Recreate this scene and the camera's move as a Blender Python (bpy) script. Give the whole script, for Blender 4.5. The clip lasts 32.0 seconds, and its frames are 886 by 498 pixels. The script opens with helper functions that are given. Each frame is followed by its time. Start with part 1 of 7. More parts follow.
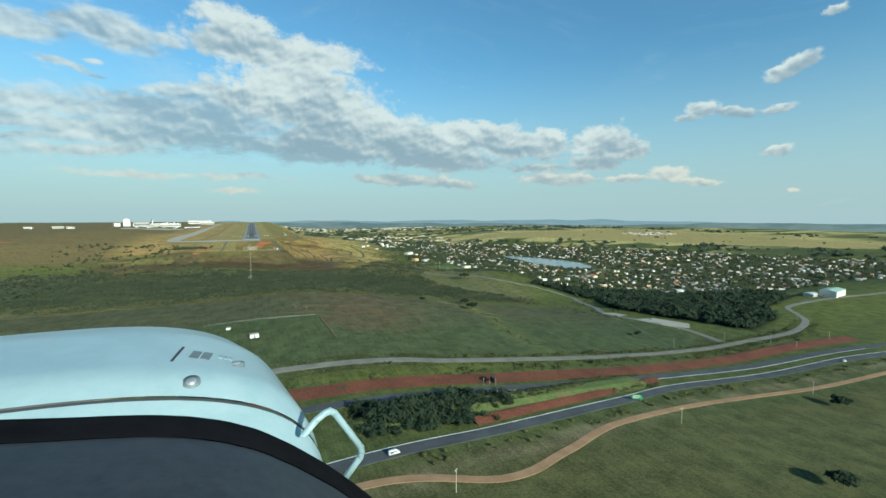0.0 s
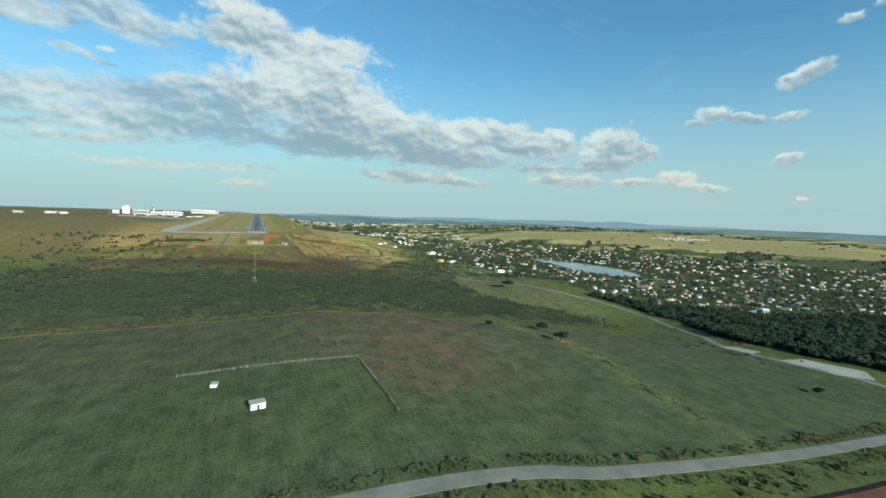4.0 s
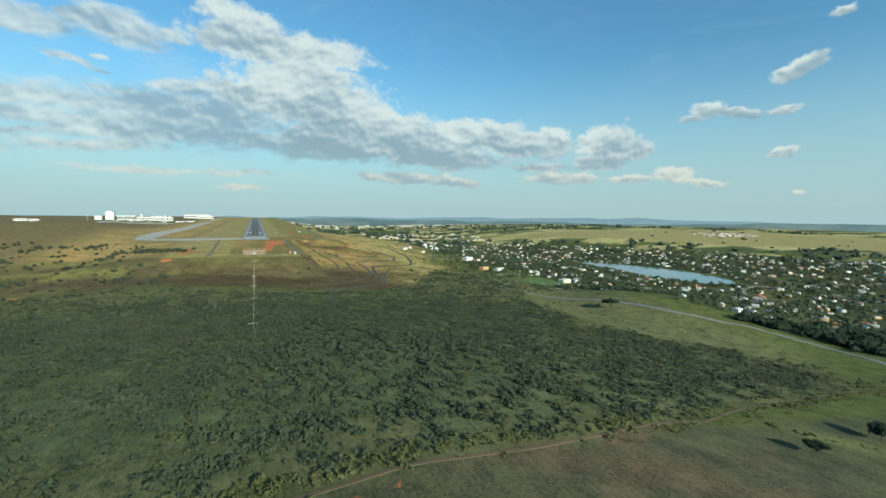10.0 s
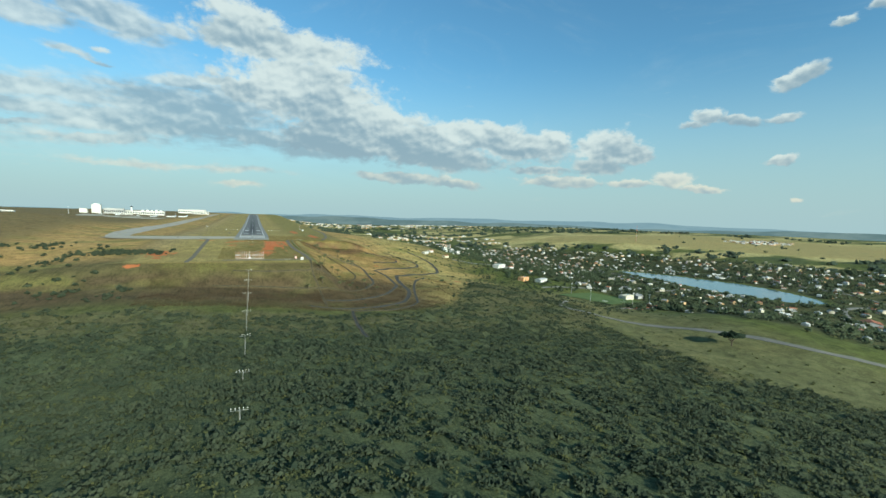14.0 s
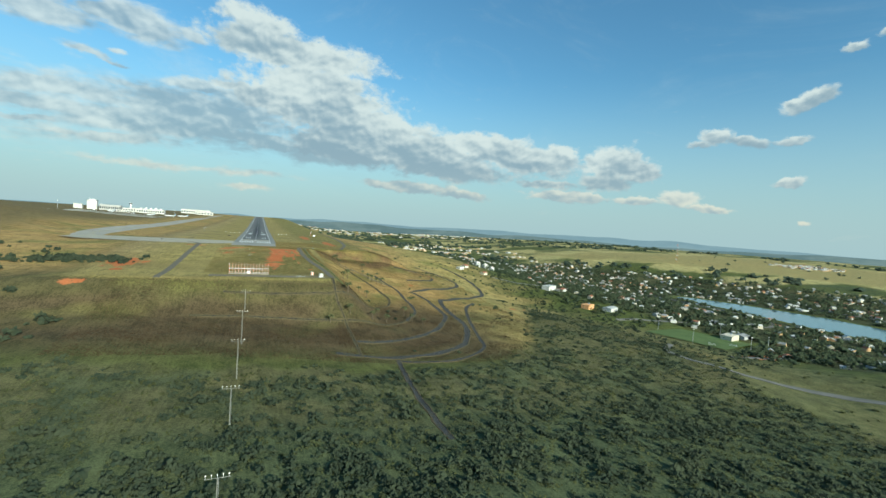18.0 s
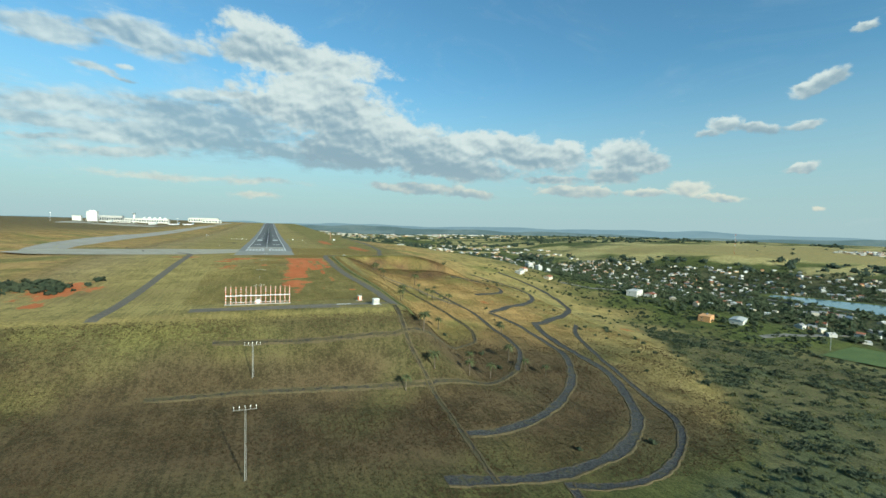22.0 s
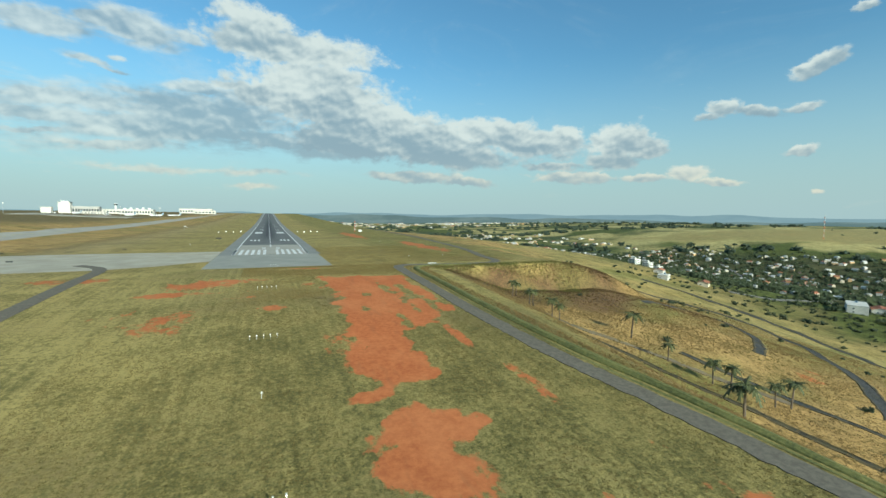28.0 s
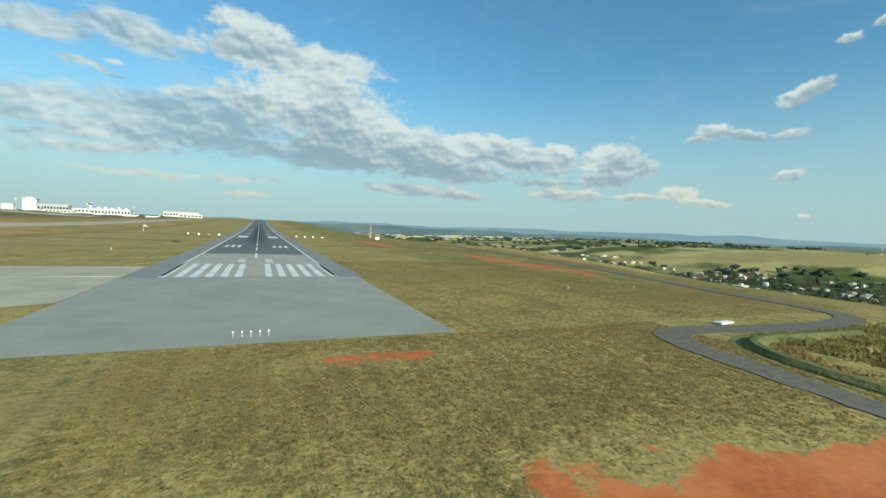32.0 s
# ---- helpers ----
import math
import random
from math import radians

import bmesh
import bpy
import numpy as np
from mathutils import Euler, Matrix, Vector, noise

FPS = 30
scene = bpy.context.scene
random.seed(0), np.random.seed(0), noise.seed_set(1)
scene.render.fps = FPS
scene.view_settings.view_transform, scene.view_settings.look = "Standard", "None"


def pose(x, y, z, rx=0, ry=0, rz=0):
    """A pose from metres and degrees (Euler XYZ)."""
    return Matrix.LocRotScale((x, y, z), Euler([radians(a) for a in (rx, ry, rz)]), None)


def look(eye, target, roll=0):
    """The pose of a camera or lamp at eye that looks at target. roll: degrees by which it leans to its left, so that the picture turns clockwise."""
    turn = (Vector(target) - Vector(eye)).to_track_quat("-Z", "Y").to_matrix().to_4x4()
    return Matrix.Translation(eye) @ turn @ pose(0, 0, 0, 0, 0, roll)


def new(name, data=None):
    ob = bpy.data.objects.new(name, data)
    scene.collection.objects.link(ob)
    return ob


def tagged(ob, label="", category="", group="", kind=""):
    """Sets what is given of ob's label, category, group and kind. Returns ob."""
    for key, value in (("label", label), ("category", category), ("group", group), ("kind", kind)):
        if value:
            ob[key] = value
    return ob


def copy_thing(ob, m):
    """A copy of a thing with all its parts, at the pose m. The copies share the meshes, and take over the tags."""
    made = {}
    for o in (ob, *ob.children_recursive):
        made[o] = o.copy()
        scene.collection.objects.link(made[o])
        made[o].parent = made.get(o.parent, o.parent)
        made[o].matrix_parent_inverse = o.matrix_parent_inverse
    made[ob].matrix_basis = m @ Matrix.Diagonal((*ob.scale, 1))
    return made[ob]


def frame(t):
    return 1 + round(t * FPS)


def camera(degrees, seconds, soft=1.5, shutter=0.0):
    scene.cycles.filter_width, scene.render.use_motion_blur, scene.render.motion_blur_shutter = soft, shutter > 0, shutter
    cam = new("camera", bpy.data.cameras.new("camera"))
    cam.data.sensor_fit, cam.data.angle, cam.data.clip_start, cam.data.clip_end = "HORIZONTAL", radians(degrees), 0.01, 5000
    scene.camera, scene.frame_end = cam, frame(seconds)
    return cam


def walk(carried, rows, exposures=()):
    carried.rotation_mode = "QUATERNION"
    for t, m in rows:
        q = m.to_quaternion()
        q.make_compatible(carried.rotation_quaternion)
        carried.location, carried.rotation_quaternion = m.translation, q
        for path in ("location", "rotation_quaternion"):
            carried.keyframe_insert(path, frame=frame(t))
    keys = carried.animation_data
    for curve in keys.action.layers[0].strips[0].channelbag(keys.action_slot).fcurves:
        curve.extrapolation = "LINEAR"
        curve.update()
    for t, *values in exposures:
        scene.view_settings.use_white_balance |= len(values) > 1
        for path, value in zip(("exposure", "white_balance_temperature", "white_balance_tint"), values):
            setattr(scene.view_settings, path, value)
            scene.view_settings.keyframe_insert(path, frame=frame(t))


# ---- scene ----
cam = camera(91.0, 32.0)
PATH = [
    (0, (1.708, -1335.525, 59.576), (2.509, -1333.698, 59.436), -0.1),
    (0.5, (1.983, -1316.533, 58.779), (2.779, -1314.705, 58.628), -0.2),
    (1, (2.104, -1297.431, 58.107), (2.898, -1295.602, 57.951), -0.0),
    (1.5, (2.096, -1278.229, 57.531), (2.893, -1276.401, 57.376), 0.2),
    (2, (1.986, -1258.94, 57.021), (2.786, -1257.113, 56.865), 0.7),
    (2.5, (1.799, -1239.574, 56.547), (2.597, -1237.747, 56.395), 1.0),
    (3, (1.559, -1220.145, 56.079), (2.349, -1218.314, 55.928), 1.6),
    (3.5, (1.292, -1200.662, 55.587), (2.077, -1198.828, 55.437), 1.8),
    (5.5, (0.36, -1122.432, 52.977), (1.142, -1120.599, 52.808), 1.4),
    (6, (0.195, -1102.858, 52.187), (0.976, -1101.026, 52.001), 1.4),
    (6.5, (0.061, -1083.3, 51.369), (0.839, -1081.467, 51.185), 0.9),
    (7, (-0.041, -1063.77, 50.538), (0.736, -1061.936, 50.359), 0.6),
    (7.5, (-0.108, -1044.28, 49.708), (0.67, -1042.445, 49.541), 0.5),
    (8, (-0.138, -1024.841, 48.892), (0.642, -1023.007, 48.729), 0.5),
    (8.5, (-0.131, -1005.462, 48.104), (0.649, -1003.628, 47.935), 0.7),
    (9, (-0.088, -986.139, 47.349), (0.694, -984.307, 47.175), 0.9),
    (9.5, (-0.008, -966.868, 46.633), (0.778, -965.036, 46.477), 0.4),
    (10, (0.106, -947.643, 45.959), (0.896, -945.811, 45.812), 0.5),
    (10.5, (0.254, -928.457, 45.334), (1.052, -926.628, 45.196), 0.8),
    (11, (0.434, -909.305, 44.76), (1.245, -907.482, 44.626), 0.6),
    (11.5, (0.646, -890.182, 44.244), (1.467, -888.363, 44.11), 1.0),
    (12, (0.888, -871.081, 43.789), (1.714, -869.265, 43.653), 1.7),
    (12.5, (1.158, -851.997, 43.396), (1.987, -850.182, 43.261), 2.1),
    (13, (1.452, -832.924, 43.046), (2.275, -831.106, 42.911), 2.1),
    (13.5, (1.764, -813.856, 42.714), (2.578, -812.035, 42.576), 2.0),
    (14, (2.089, -794.789, 42.378), (2.887, -792.96, 42.235), 1.7),
    (14.5, (2.42, -775.715, 42.013), (3.208, -773.883, 41.86), 1.1),
    (16.5, (3.701, -699.246, 39.802), (4.49, -697.413, 39.674), 3.5),
    (17, (3.976, -680.065, 38.99), (4.769, -678.232, 38.875), 4.0),
    (17.5, (4.213, -660.858, 38.092), (5.002, -659.023, 37.99), 4.0),
    (18, (4.4, -641.627, 37.129), (5.18, -639.788, 37.032), 3.8),
    (18.5, (4.526, -622.374, 36.119), (5.291, -620.529, 36.019), 3.6),
    (19, (4.58, -603.1, 35.082), (5.331, -601.249, 34.977), 3.4),
    (19.5, (4.55, -583.807, 34.037), (5.292, -581.954, 33.928), 3.5),
    (20, (4.425, -564.498, 33.003), (5.162, -562.642, 32.894), 3.7),
    (20.5, (4.198, -545.172, 31.997), (4.934, -543.315, 31.89), 3.4),
    (21, (3.882, -525.833, 31.027), (4.621, -523.977, 30.928), 2.4),
    (21.5, (3.493, -506.481, 30.098), (4.234, -504.626, 29.995), 2.0),
    (22, (3.049, -487.119, 29.216), (3.789, -485.264, 29.117), 1.5),
    (22.5, (2.566, -467.748, 28.386), (3.303, -465.891, 28.29), 1.4),
    (23, (2.061, -448.369, 27.615), (2.792, -446.51, 27.516), 1.6),
    (23.5, (1.552, -428.985, 26.908), (2.28, -427.125, 26.806), 1.4),
    (24, (1.055, -409.598, 26.27), (1.781, -407.737, 26.16), 1.4),
    (24.5, (0.585, -390.211, 25.702), (1.312, -388.351, 25.593), 1.1),
    (25, (0.153, -370.841, 25.189), (0.881, -368.981, 25.078), 1.2),
    (25.5, (-0.233, -351.507, 24.71), (0.5, -349.65, 24.602), 1.1),
    (27.5, (-1.154, -274.929, 22.728), (-0.411, -273.077, 22.591), -0.6),
    (28, (-1.187, -256.07, 22.114), (-0.444, -254.219, 21.963), 0.6),
    (28.5, (-1.127, -237.364, 21.414), (-0.382, -235.513, 21.28), 0.9),
    (29, (-0.983, -218.83, 20.616), (-0.237, -216.98, 20.476), 1.8),
    (29.5, (-0.766, -200.489, 19.71), (-0.014, -198.642, 19.557), 2.1),
    (30, (-0.488, -182.358, 18.686), (0.271, -180.515, 18.528), 1.7),
    (30.5, (-0.159, -164.459, 17.536), (0.607, -162.618, 17.379), 1.6),
    (31, (0.207, -146.81, 16.248), (0.987, -144.973, 16.117), 1.7),
    (31.5, (0.601, -129.43, 14.814), (1.384, -127.593, 14.699), 2.4),
    (32, (1.01, -112.339, 13.223), (1.788, -110.499, 13.133), 2.3),
]
walk(cam, [(t, look(eye, target, roll)) for t, eye, target, roll in PATH], [(0, 0.63, 5560, -4), (18, 0.63, 5590, -4), (26, 0.61, 5660, -4), (32, 0.61, 5700, -4)])

# ---- world: evening sky with a broken bank of cumulus, low sun behind the aircraft ----
SUN_AZ, SUN_EL = radians(163), radians(21)      # azimuth clockwise from the runway heading (+y)
world = bpy.data.worlds.new("sky")
scene.world = world
world.use_nodes = True


class Nodes:
    """A little shorthand for node trees."""

    def __init__(self, tree):
        self.tree = tree
        self.smooth_where = None
        tree.nodes.clear()

    def add(self, kind):
        return self.tree.nodes.new(kind)

    def put(self, socket, value):
        if hasattr(value, "is_output"):
            self.tree.links.new(value, socket)
        else:
            socket.default_value = value

    def math(self, op, a, b=0.0, c=0.0, clamp=False):
        n = self.add("ShaderNodeMath")
        n.operation, n.use_clamp = op, clamp
        for k, v in enumerate((a, b, c)):
            self.put(n.inputs[k], v)
        return n.outputs[0]

    def vec(self, op, a, b=(0, 0, 0)):
        n = self.add("ShaderNodeVectorMath")
        n.operation = op
        self.put(n.inputs[0], a)
        self.put(n.inputs[1], b)
        return n.outputs["Value"] if op in ("LENGTH", "DOT_PRODUCT") else n.outputs[0]

    def xyz(self, v):
        n = self.add("ShaderNodeSeparateXYZ")
        self.put(n.inputs[0], v)
        return n.outputs

    def join(self, x, y, z=0.0):
        n = self.add("ShaderNodeCombineXYZ")
        for k, v in enumerate((x, y, z)):
            self.put(n.inputs[k], v)
        return n.outputs[0]

    def noise(self, vector, scale, detail=4.0, rough=0.55, distort=0.0):
        n = self.add("ShaderNodeTexNoise")
        self.put(n.inputs["Vector"], vector)
        n.inputs["Scale"].default_value = scale
        n.inputs["Detail"].default_value = detail
        n.inputs["Roughness"].default_value = rough
        n.inputs["Distortion"].default_value = distort
        return n.outputs["Fac"]

    def ramp(self, v, lo, hi, a=0.0, b=1.0, smooth=True):
        n = self.add("ShaderNodeMapRange")
        n.interpolation_type = "SMOOTHSTEP" if smooth else "LINEAR"
        for k, w in enumerate((v, lo, hi, a, b)):
            self.put(n.inputs[k], w)
        return n.outputs[0]

    def mix(self, fac, a, b, blend="MIX"):
        n = self.add("ShaderNodeMix")
        n.data_type, n.blend_type = "RGBA", blend
        self.put(n.inputs["Factor"], fac)
        self.put(n.inputs[6], (*a, 1.0) if isinstance(a, tuple) and len(a) == 3 else a)
        self.put(n.inputs[7], (*b, 1.0) if isinstance(b, tuple) and len(b) == 3 else b)
        return n.outputs[2]


def build_sky():
    g = Nodes(world.node_tree)
    out, bg = g.add("ShaderNodeOutputWorld"), g.add("ShaderNodeBackground")
    sky = g.add("ShaderNodeTexSky")
    sky.sky_type, sky.sun_disc, sky.sun_elevation, sky.sun_rotation = "NISHITA", False, SUN_EL, SUN_AZ
    sky.altitude, sky.air_density, sky.dust_density, sky.ozone_density = 900, 1.3, 0.7, 2.2
    way = g.vec("NORMALIZE", g.add("ShaderNodeTexCoord").outputs["Generated"])
    x, y, z = g.xyz(way)[:3]
    deg = 180 / math.pi
    az = g.math("MULTIPLY", g.math("ARCTAN2", x, y), deg)
    el = g.math("MULTIPLY", g.math("ARCSINE", z), deg)
    flat = g.join(az, el)
    # cloud masses: azimuth, elevation, half width, half height in degrees, tilt, weight
    bank = [
        (-1.0, 21.6, 4.1, 1.28, -9, 1.0), (3.2, 19.2, 9.2, 1.72, -2, 1.1), (-1.7, 20.0, 2.9, 1.1, -7, 1.0), (6.1, 16.4, 6.8, 1.46, -1, 1.0), (1.8, 14.1, 7.2, 1.71, 0, 1.05),
        (7.7, 12.9, 9.0, 2.18, -5, 1.1), (11.9, 11.0, 7.1, 2.26, -9, 1.1), (9.8, 9.0, 7.8, 1.75, -3, 1.05), (18.1, 9.5, 8.7, 2.47, -4, 1.12), (22.2, 7.8, 8.7, 1.55, -2, 1.0),
        (28.3, 10.7, 6.8, 1.37, -7, 1.1), (32.5, 9.4, 6.0, 1.71, -8, 1.1), (36.9, 9.8, 2.5, 1.22, -7, 1.05), (16.2, 12.2, 2.9, 1.2, -9, 1.0), (6.0, 14.2, 9.6, 3.41, -4, 0.95),
        (14.0, 10.4, 10.8, 3.02, -7, 1.0)]
    heap = [
        (43.8, 9.1, 3.1, 1.58, -1, 1.2), (46.6, 8.0, 2.1, 1.18, -8, 1.1), (42.8, 6.8, 3.0, 1.08, -1, 1.0), (36.0, 6.3, 4.1, 0.56, -1, 0.85), (18.5, 5.0, 5.9, 0.62, -1, 1.15),
        (24.9, 4.5, 3.3, 0.58, -5, 1.05), (38.2, 4.9, 4.9, 0.6, -1, 1.15), (51.0, 5.1, 1.8, 0.84, -1, 1.0), (53.6, 4.2, 2.5, 0.38, -4, 0.95), (46.3, 4.7, 2.5, 0.47, -1, 1.0)]
    puffs = [
        (61.8, 14.9, 1.9, 0.7, 20, 1.05), (53.9, 12.0, 1.5, 0.78, -5, 1.05), (52.3, 11.1, 1.2, 0.45, 0, 0.85), (56.8, 11.3, 2.1, 0.59, -9, 1.0), (61.0, 11.2, 1.5, 0.45, 6, 0.9),
        (60.8, 7.0, 1.3, 0.47, 10, 0.95), (62.3, 2.9, 0.5, 0.24, -1, 0.8), (64.5, 19.1, 1.0, 0.39, 13, 0.8), (67.7, 20.2, 1.0, 0.61, 5, 1.0), (70.0, 11.3, 0.7, 0.25, 6, 0.7)]
    veil = [
        (-20.1, 17.5, 3.1, 1.0, 2, 1.05), (-12.5, 18.7, 3.5, 1.4, -9, 1.05), (-15.4, 18.8, 2.2, 0.77, 2, 0.95), (-16.5, 14.9, 1.6, 0.35, -11, 0.8), (-14.4, 15.6, 0.7, 0.31, -7, 0.75),
        (-14.7, 14.3, 1.5, 0.26, -5, 0.75), (-7.8, 18.6, 1.6, 0.58, -6, 0.85), (-19.5, 10.9, 4.4, 1.01, 5, 0.9), (-20.7, 9.3, 3.5, 0.75, -2, 0.9), (-17.6, 9.3, 4.8, 0.63, -2, 0.95),
        (-12.0, 9.4, 6.2, 0.74, -1, 1.0), (-6.8, 9.4, 5.4, 0.78, 0, 1.0), (-2.5, 9.1, 5.2, 0.82, -1, 1.0), (-18.1, 10.6, 6.7, 1.85, 2, 0.72), (-7.0, 10.8, 8.8, 2.35, 0, 0.9),
        (-11.2, 8.9, 11.0, 1.49, 0, 0.8), (-18.5, 6.8, 5.8, 1.06, 5, 0.55)]
    streaks = [
        (-14.6, 7.1, 3.8, 0.45, 3, 0.9), (-12.0, 7.4, 2.0, 0.41, 6, 0.9), (-18.1, 7.0, 2.3, 0.27, 0, 0.75), (2.1, 8.6, 4.6, 0.72, -2, 1.0), (7.3, 7.7, 4.5, 0.75, -2, 1.0),
        (-20.8, 7.7, 2.4, 0.36, 5, 0.8), (-6.9, 13.8, 2.9, 0.63, 2, 0.95), (-7.5, 12.1, 4.8, 0.52, 2, 0.9), (-3.7, 11.3, 5.4, 0.79, 0, 1.0), (-10.6, 12.3, 2.0, 0.51, 2, 0.85),
        (-1.5, 3.4, 2.2, 0.4, 2, 0.75), (-11.4, 4.8, 7.6, 0.42, 1, 0.62), (-3.2, 5.0, 6.8, 0.39, 1, 0.6), (-1.3, 13.1, 4.3, 1.51, 0, 1.0)]
    drawn = g.vec("MULTIPLY", flat, (0.85, 1.25, 1.0))
    ragged = g.add("ShaderNodeTexNoise")
    g.put(ragged.inputs["Vector"], drawn)
    ragged.inputs["Scale"].default_value, ragged.inputs["Detail"].default_value, ragged.inputs["Roughness"].default_value = 0.62, 5.0, 0.6
    bent = g.vec("ADD", flat, g.vec("MULTIPLY", g.vec("SUBTRACT", ragged.outputs["Color"], (0.5, 0.5, 0.5)), (2.6, 1.4, 0.0)))

    def masses(rows):
        """How much cloud the masses hold at each place, and how high in its mass the place lies."""
        hold, lean, sum_m = None, None, None
        for a, e, w, h, tilt, k in rows:
            n = g.add("ShaderNodeMapping")
            n.vector_type = "TEXTURE"
            g.put(n.inputs["Vector"], bent)
            n.inputs["Location"].default_value, n.inputs["Rotation"].default_value, n.inputs["Scale"].default_value = (a, e, 0), (0, 0, radians(tilt)), (w, h, 1)
            q = n.outputs[0]
            m = g.math("MULTIPLY", g.math("POWER", 0.52, g.vec("DOT_PRODUCT", q, q)), k)
            s = g.math("MULTIPLY", m, g.xyz(q)[1])
            hold = m if hold is None else g.math("MAXIMUM", hold, m)
            lean = s if lean is None else g.math("ADD", lean, s)
            sum_m = m if sum_m is None else g.math("ADD", sum_m, m)
        return hold, g.math("DIVIDE", lean, g.math("ADD", sum_m, 0.15))

    thick, thick_lean = masses(bank + heap + puffs)
    thin, thin_lean = masses(veil + streaks)
    small = g.math("SUBTRACT", g.noise(drawn, 1.25, 6.0, 0.62, 0.2), 0.5)
    n1 = g.math("SUBTRACT", g.noise(drawn, 0.42, 8.0, 0.58, 0.25), 0.5)
    combed = g.math("SUBTRACT", g.noise(g.vec("MULTIPLY", flat, (0.32, 1.5, 1.0)), 0.6, 7.0, 0.62, 0.5), 0.5)
    body = g.math("ADD", g.math("MULTIPLY", thick, 0.88), g.math("ADD", g.math("MULTIPLY", n1, 0.78), g.math("MULTIPLY", small, 0.36)))
    sheet = g.math("ADD", g.math("MULTIPLY", thin, 0.82), g.math("ADD", g.math("MULTIPLY", combed, 0.75), g.math("MULTIPLY", n1, 0.40)))
    cover = g.math("MAXIMUM", g.math("MULTIPLY", g.ramp(body, 0.27, 0.60), 0.95), g.math("MULTIPLY", g.ramp(sheet, 0.10, 0.56), 0.84))
    wisps = g.math("MULTIPLY", g.ramp(g.noise(g.vec("MULTIPLY", flat, (0.5, 1.0, 1.0)), 0.07, 7.0, 0.68, 1.6), 0.46, 0.8), g.ramp(az, -5.0, 40.0, 0.42, 0.14))
    cover = g.math("MAXIMUM", cover, g.math("MULTIPLY", wisps, g.ramp(el, 1.0, 9.0)))
    high = g.math("ADD", g.math("MULTIPLY", thick_lean, 0.52), g.math("MULTIPLY", thin_lean, 0.10))
    broad = g.math("SUBTRACT", g.noise(g.vec("ADD", drawn, (7.0, 3.0, 0.0)), 0.17, 4.0, 0.5), 0.5)
    s1 = g.noise(drawn, 0.50, 2.6, 0.5, 0.2)
    s2 = g.noise(g.vec("ADD", drawn, (0.22, 0.62, 0.0)), 0.50, 2.6, 0.5, 0.2)
    lit = g.math("ADD", g.math("MULTIPLY", g.math("SUBTRACT", s1, s2), 1.25), g.math("ADD", high, g.math("ADD", g.math("MULTIPLY", small, 0.30), g.math("MULTIPLY", broad, g.ramp(el, 5.0, 9.0, 0.2, 1.0)))))
    lit = g.ramp(g.math("ADD", g.math("ADD", lit, g.ramp(el, 4.0, 7.5, 0.22, 0.0)), g.math("MULTIPLY", g.ramp(body, 0.45, 1.0), -0.20)), -0.52, 0.40)
    low = g.ramp(el, 3.0, 9.0)
    bright = g.mix(low, (0.53, 0.47, 0.37), (0.52, 0.505, 0.455))
    grey = g.mix(low, (0.27, 0.305, 0.31), (0.215, 0.260, 0.285))
    cloud = g.mix(lit, grey, bright)
    blue = g.mix(1.0, sky.outputs[0], (SKY_GAIN * 0.78, SKY_GAIN, SKY_GAIN * 1.02), "MULTIPLY")
    haze = g.mix(g.ramp(el, -1.0, 20.0, 0.97, 0.0), blue, (0.300, 0.358, 0.352))
    g.put(bg.inputs["Color"], g.mix(cover, haze, cloud))
    bg.inputs["Strength"].default_value = 1.0
    g.tree.links.new(bg.outputs[0], out.inputs[0])


SKY_GAIN = 0.088
build_sky()
sun = new("sun", bpy.data.lights.new("sun", "SUN"))
sun.data.energy, sun.data.angle, sun.data.color = 4.6, radians(0.6), (1.0, 0.90, 0.70)
toward = Vector((math.sin(SUN_AZ) * math.cos(SUN_EL), math.cos(SUN_AZ) * math.cos(SUN_EL), math.sin(SUN_EL)))
sun.matrix_world = Matrix.Translation((0, 0, 400)) @ toward.to_track_quat("Z", "Y").to_matrix().to_4x4()

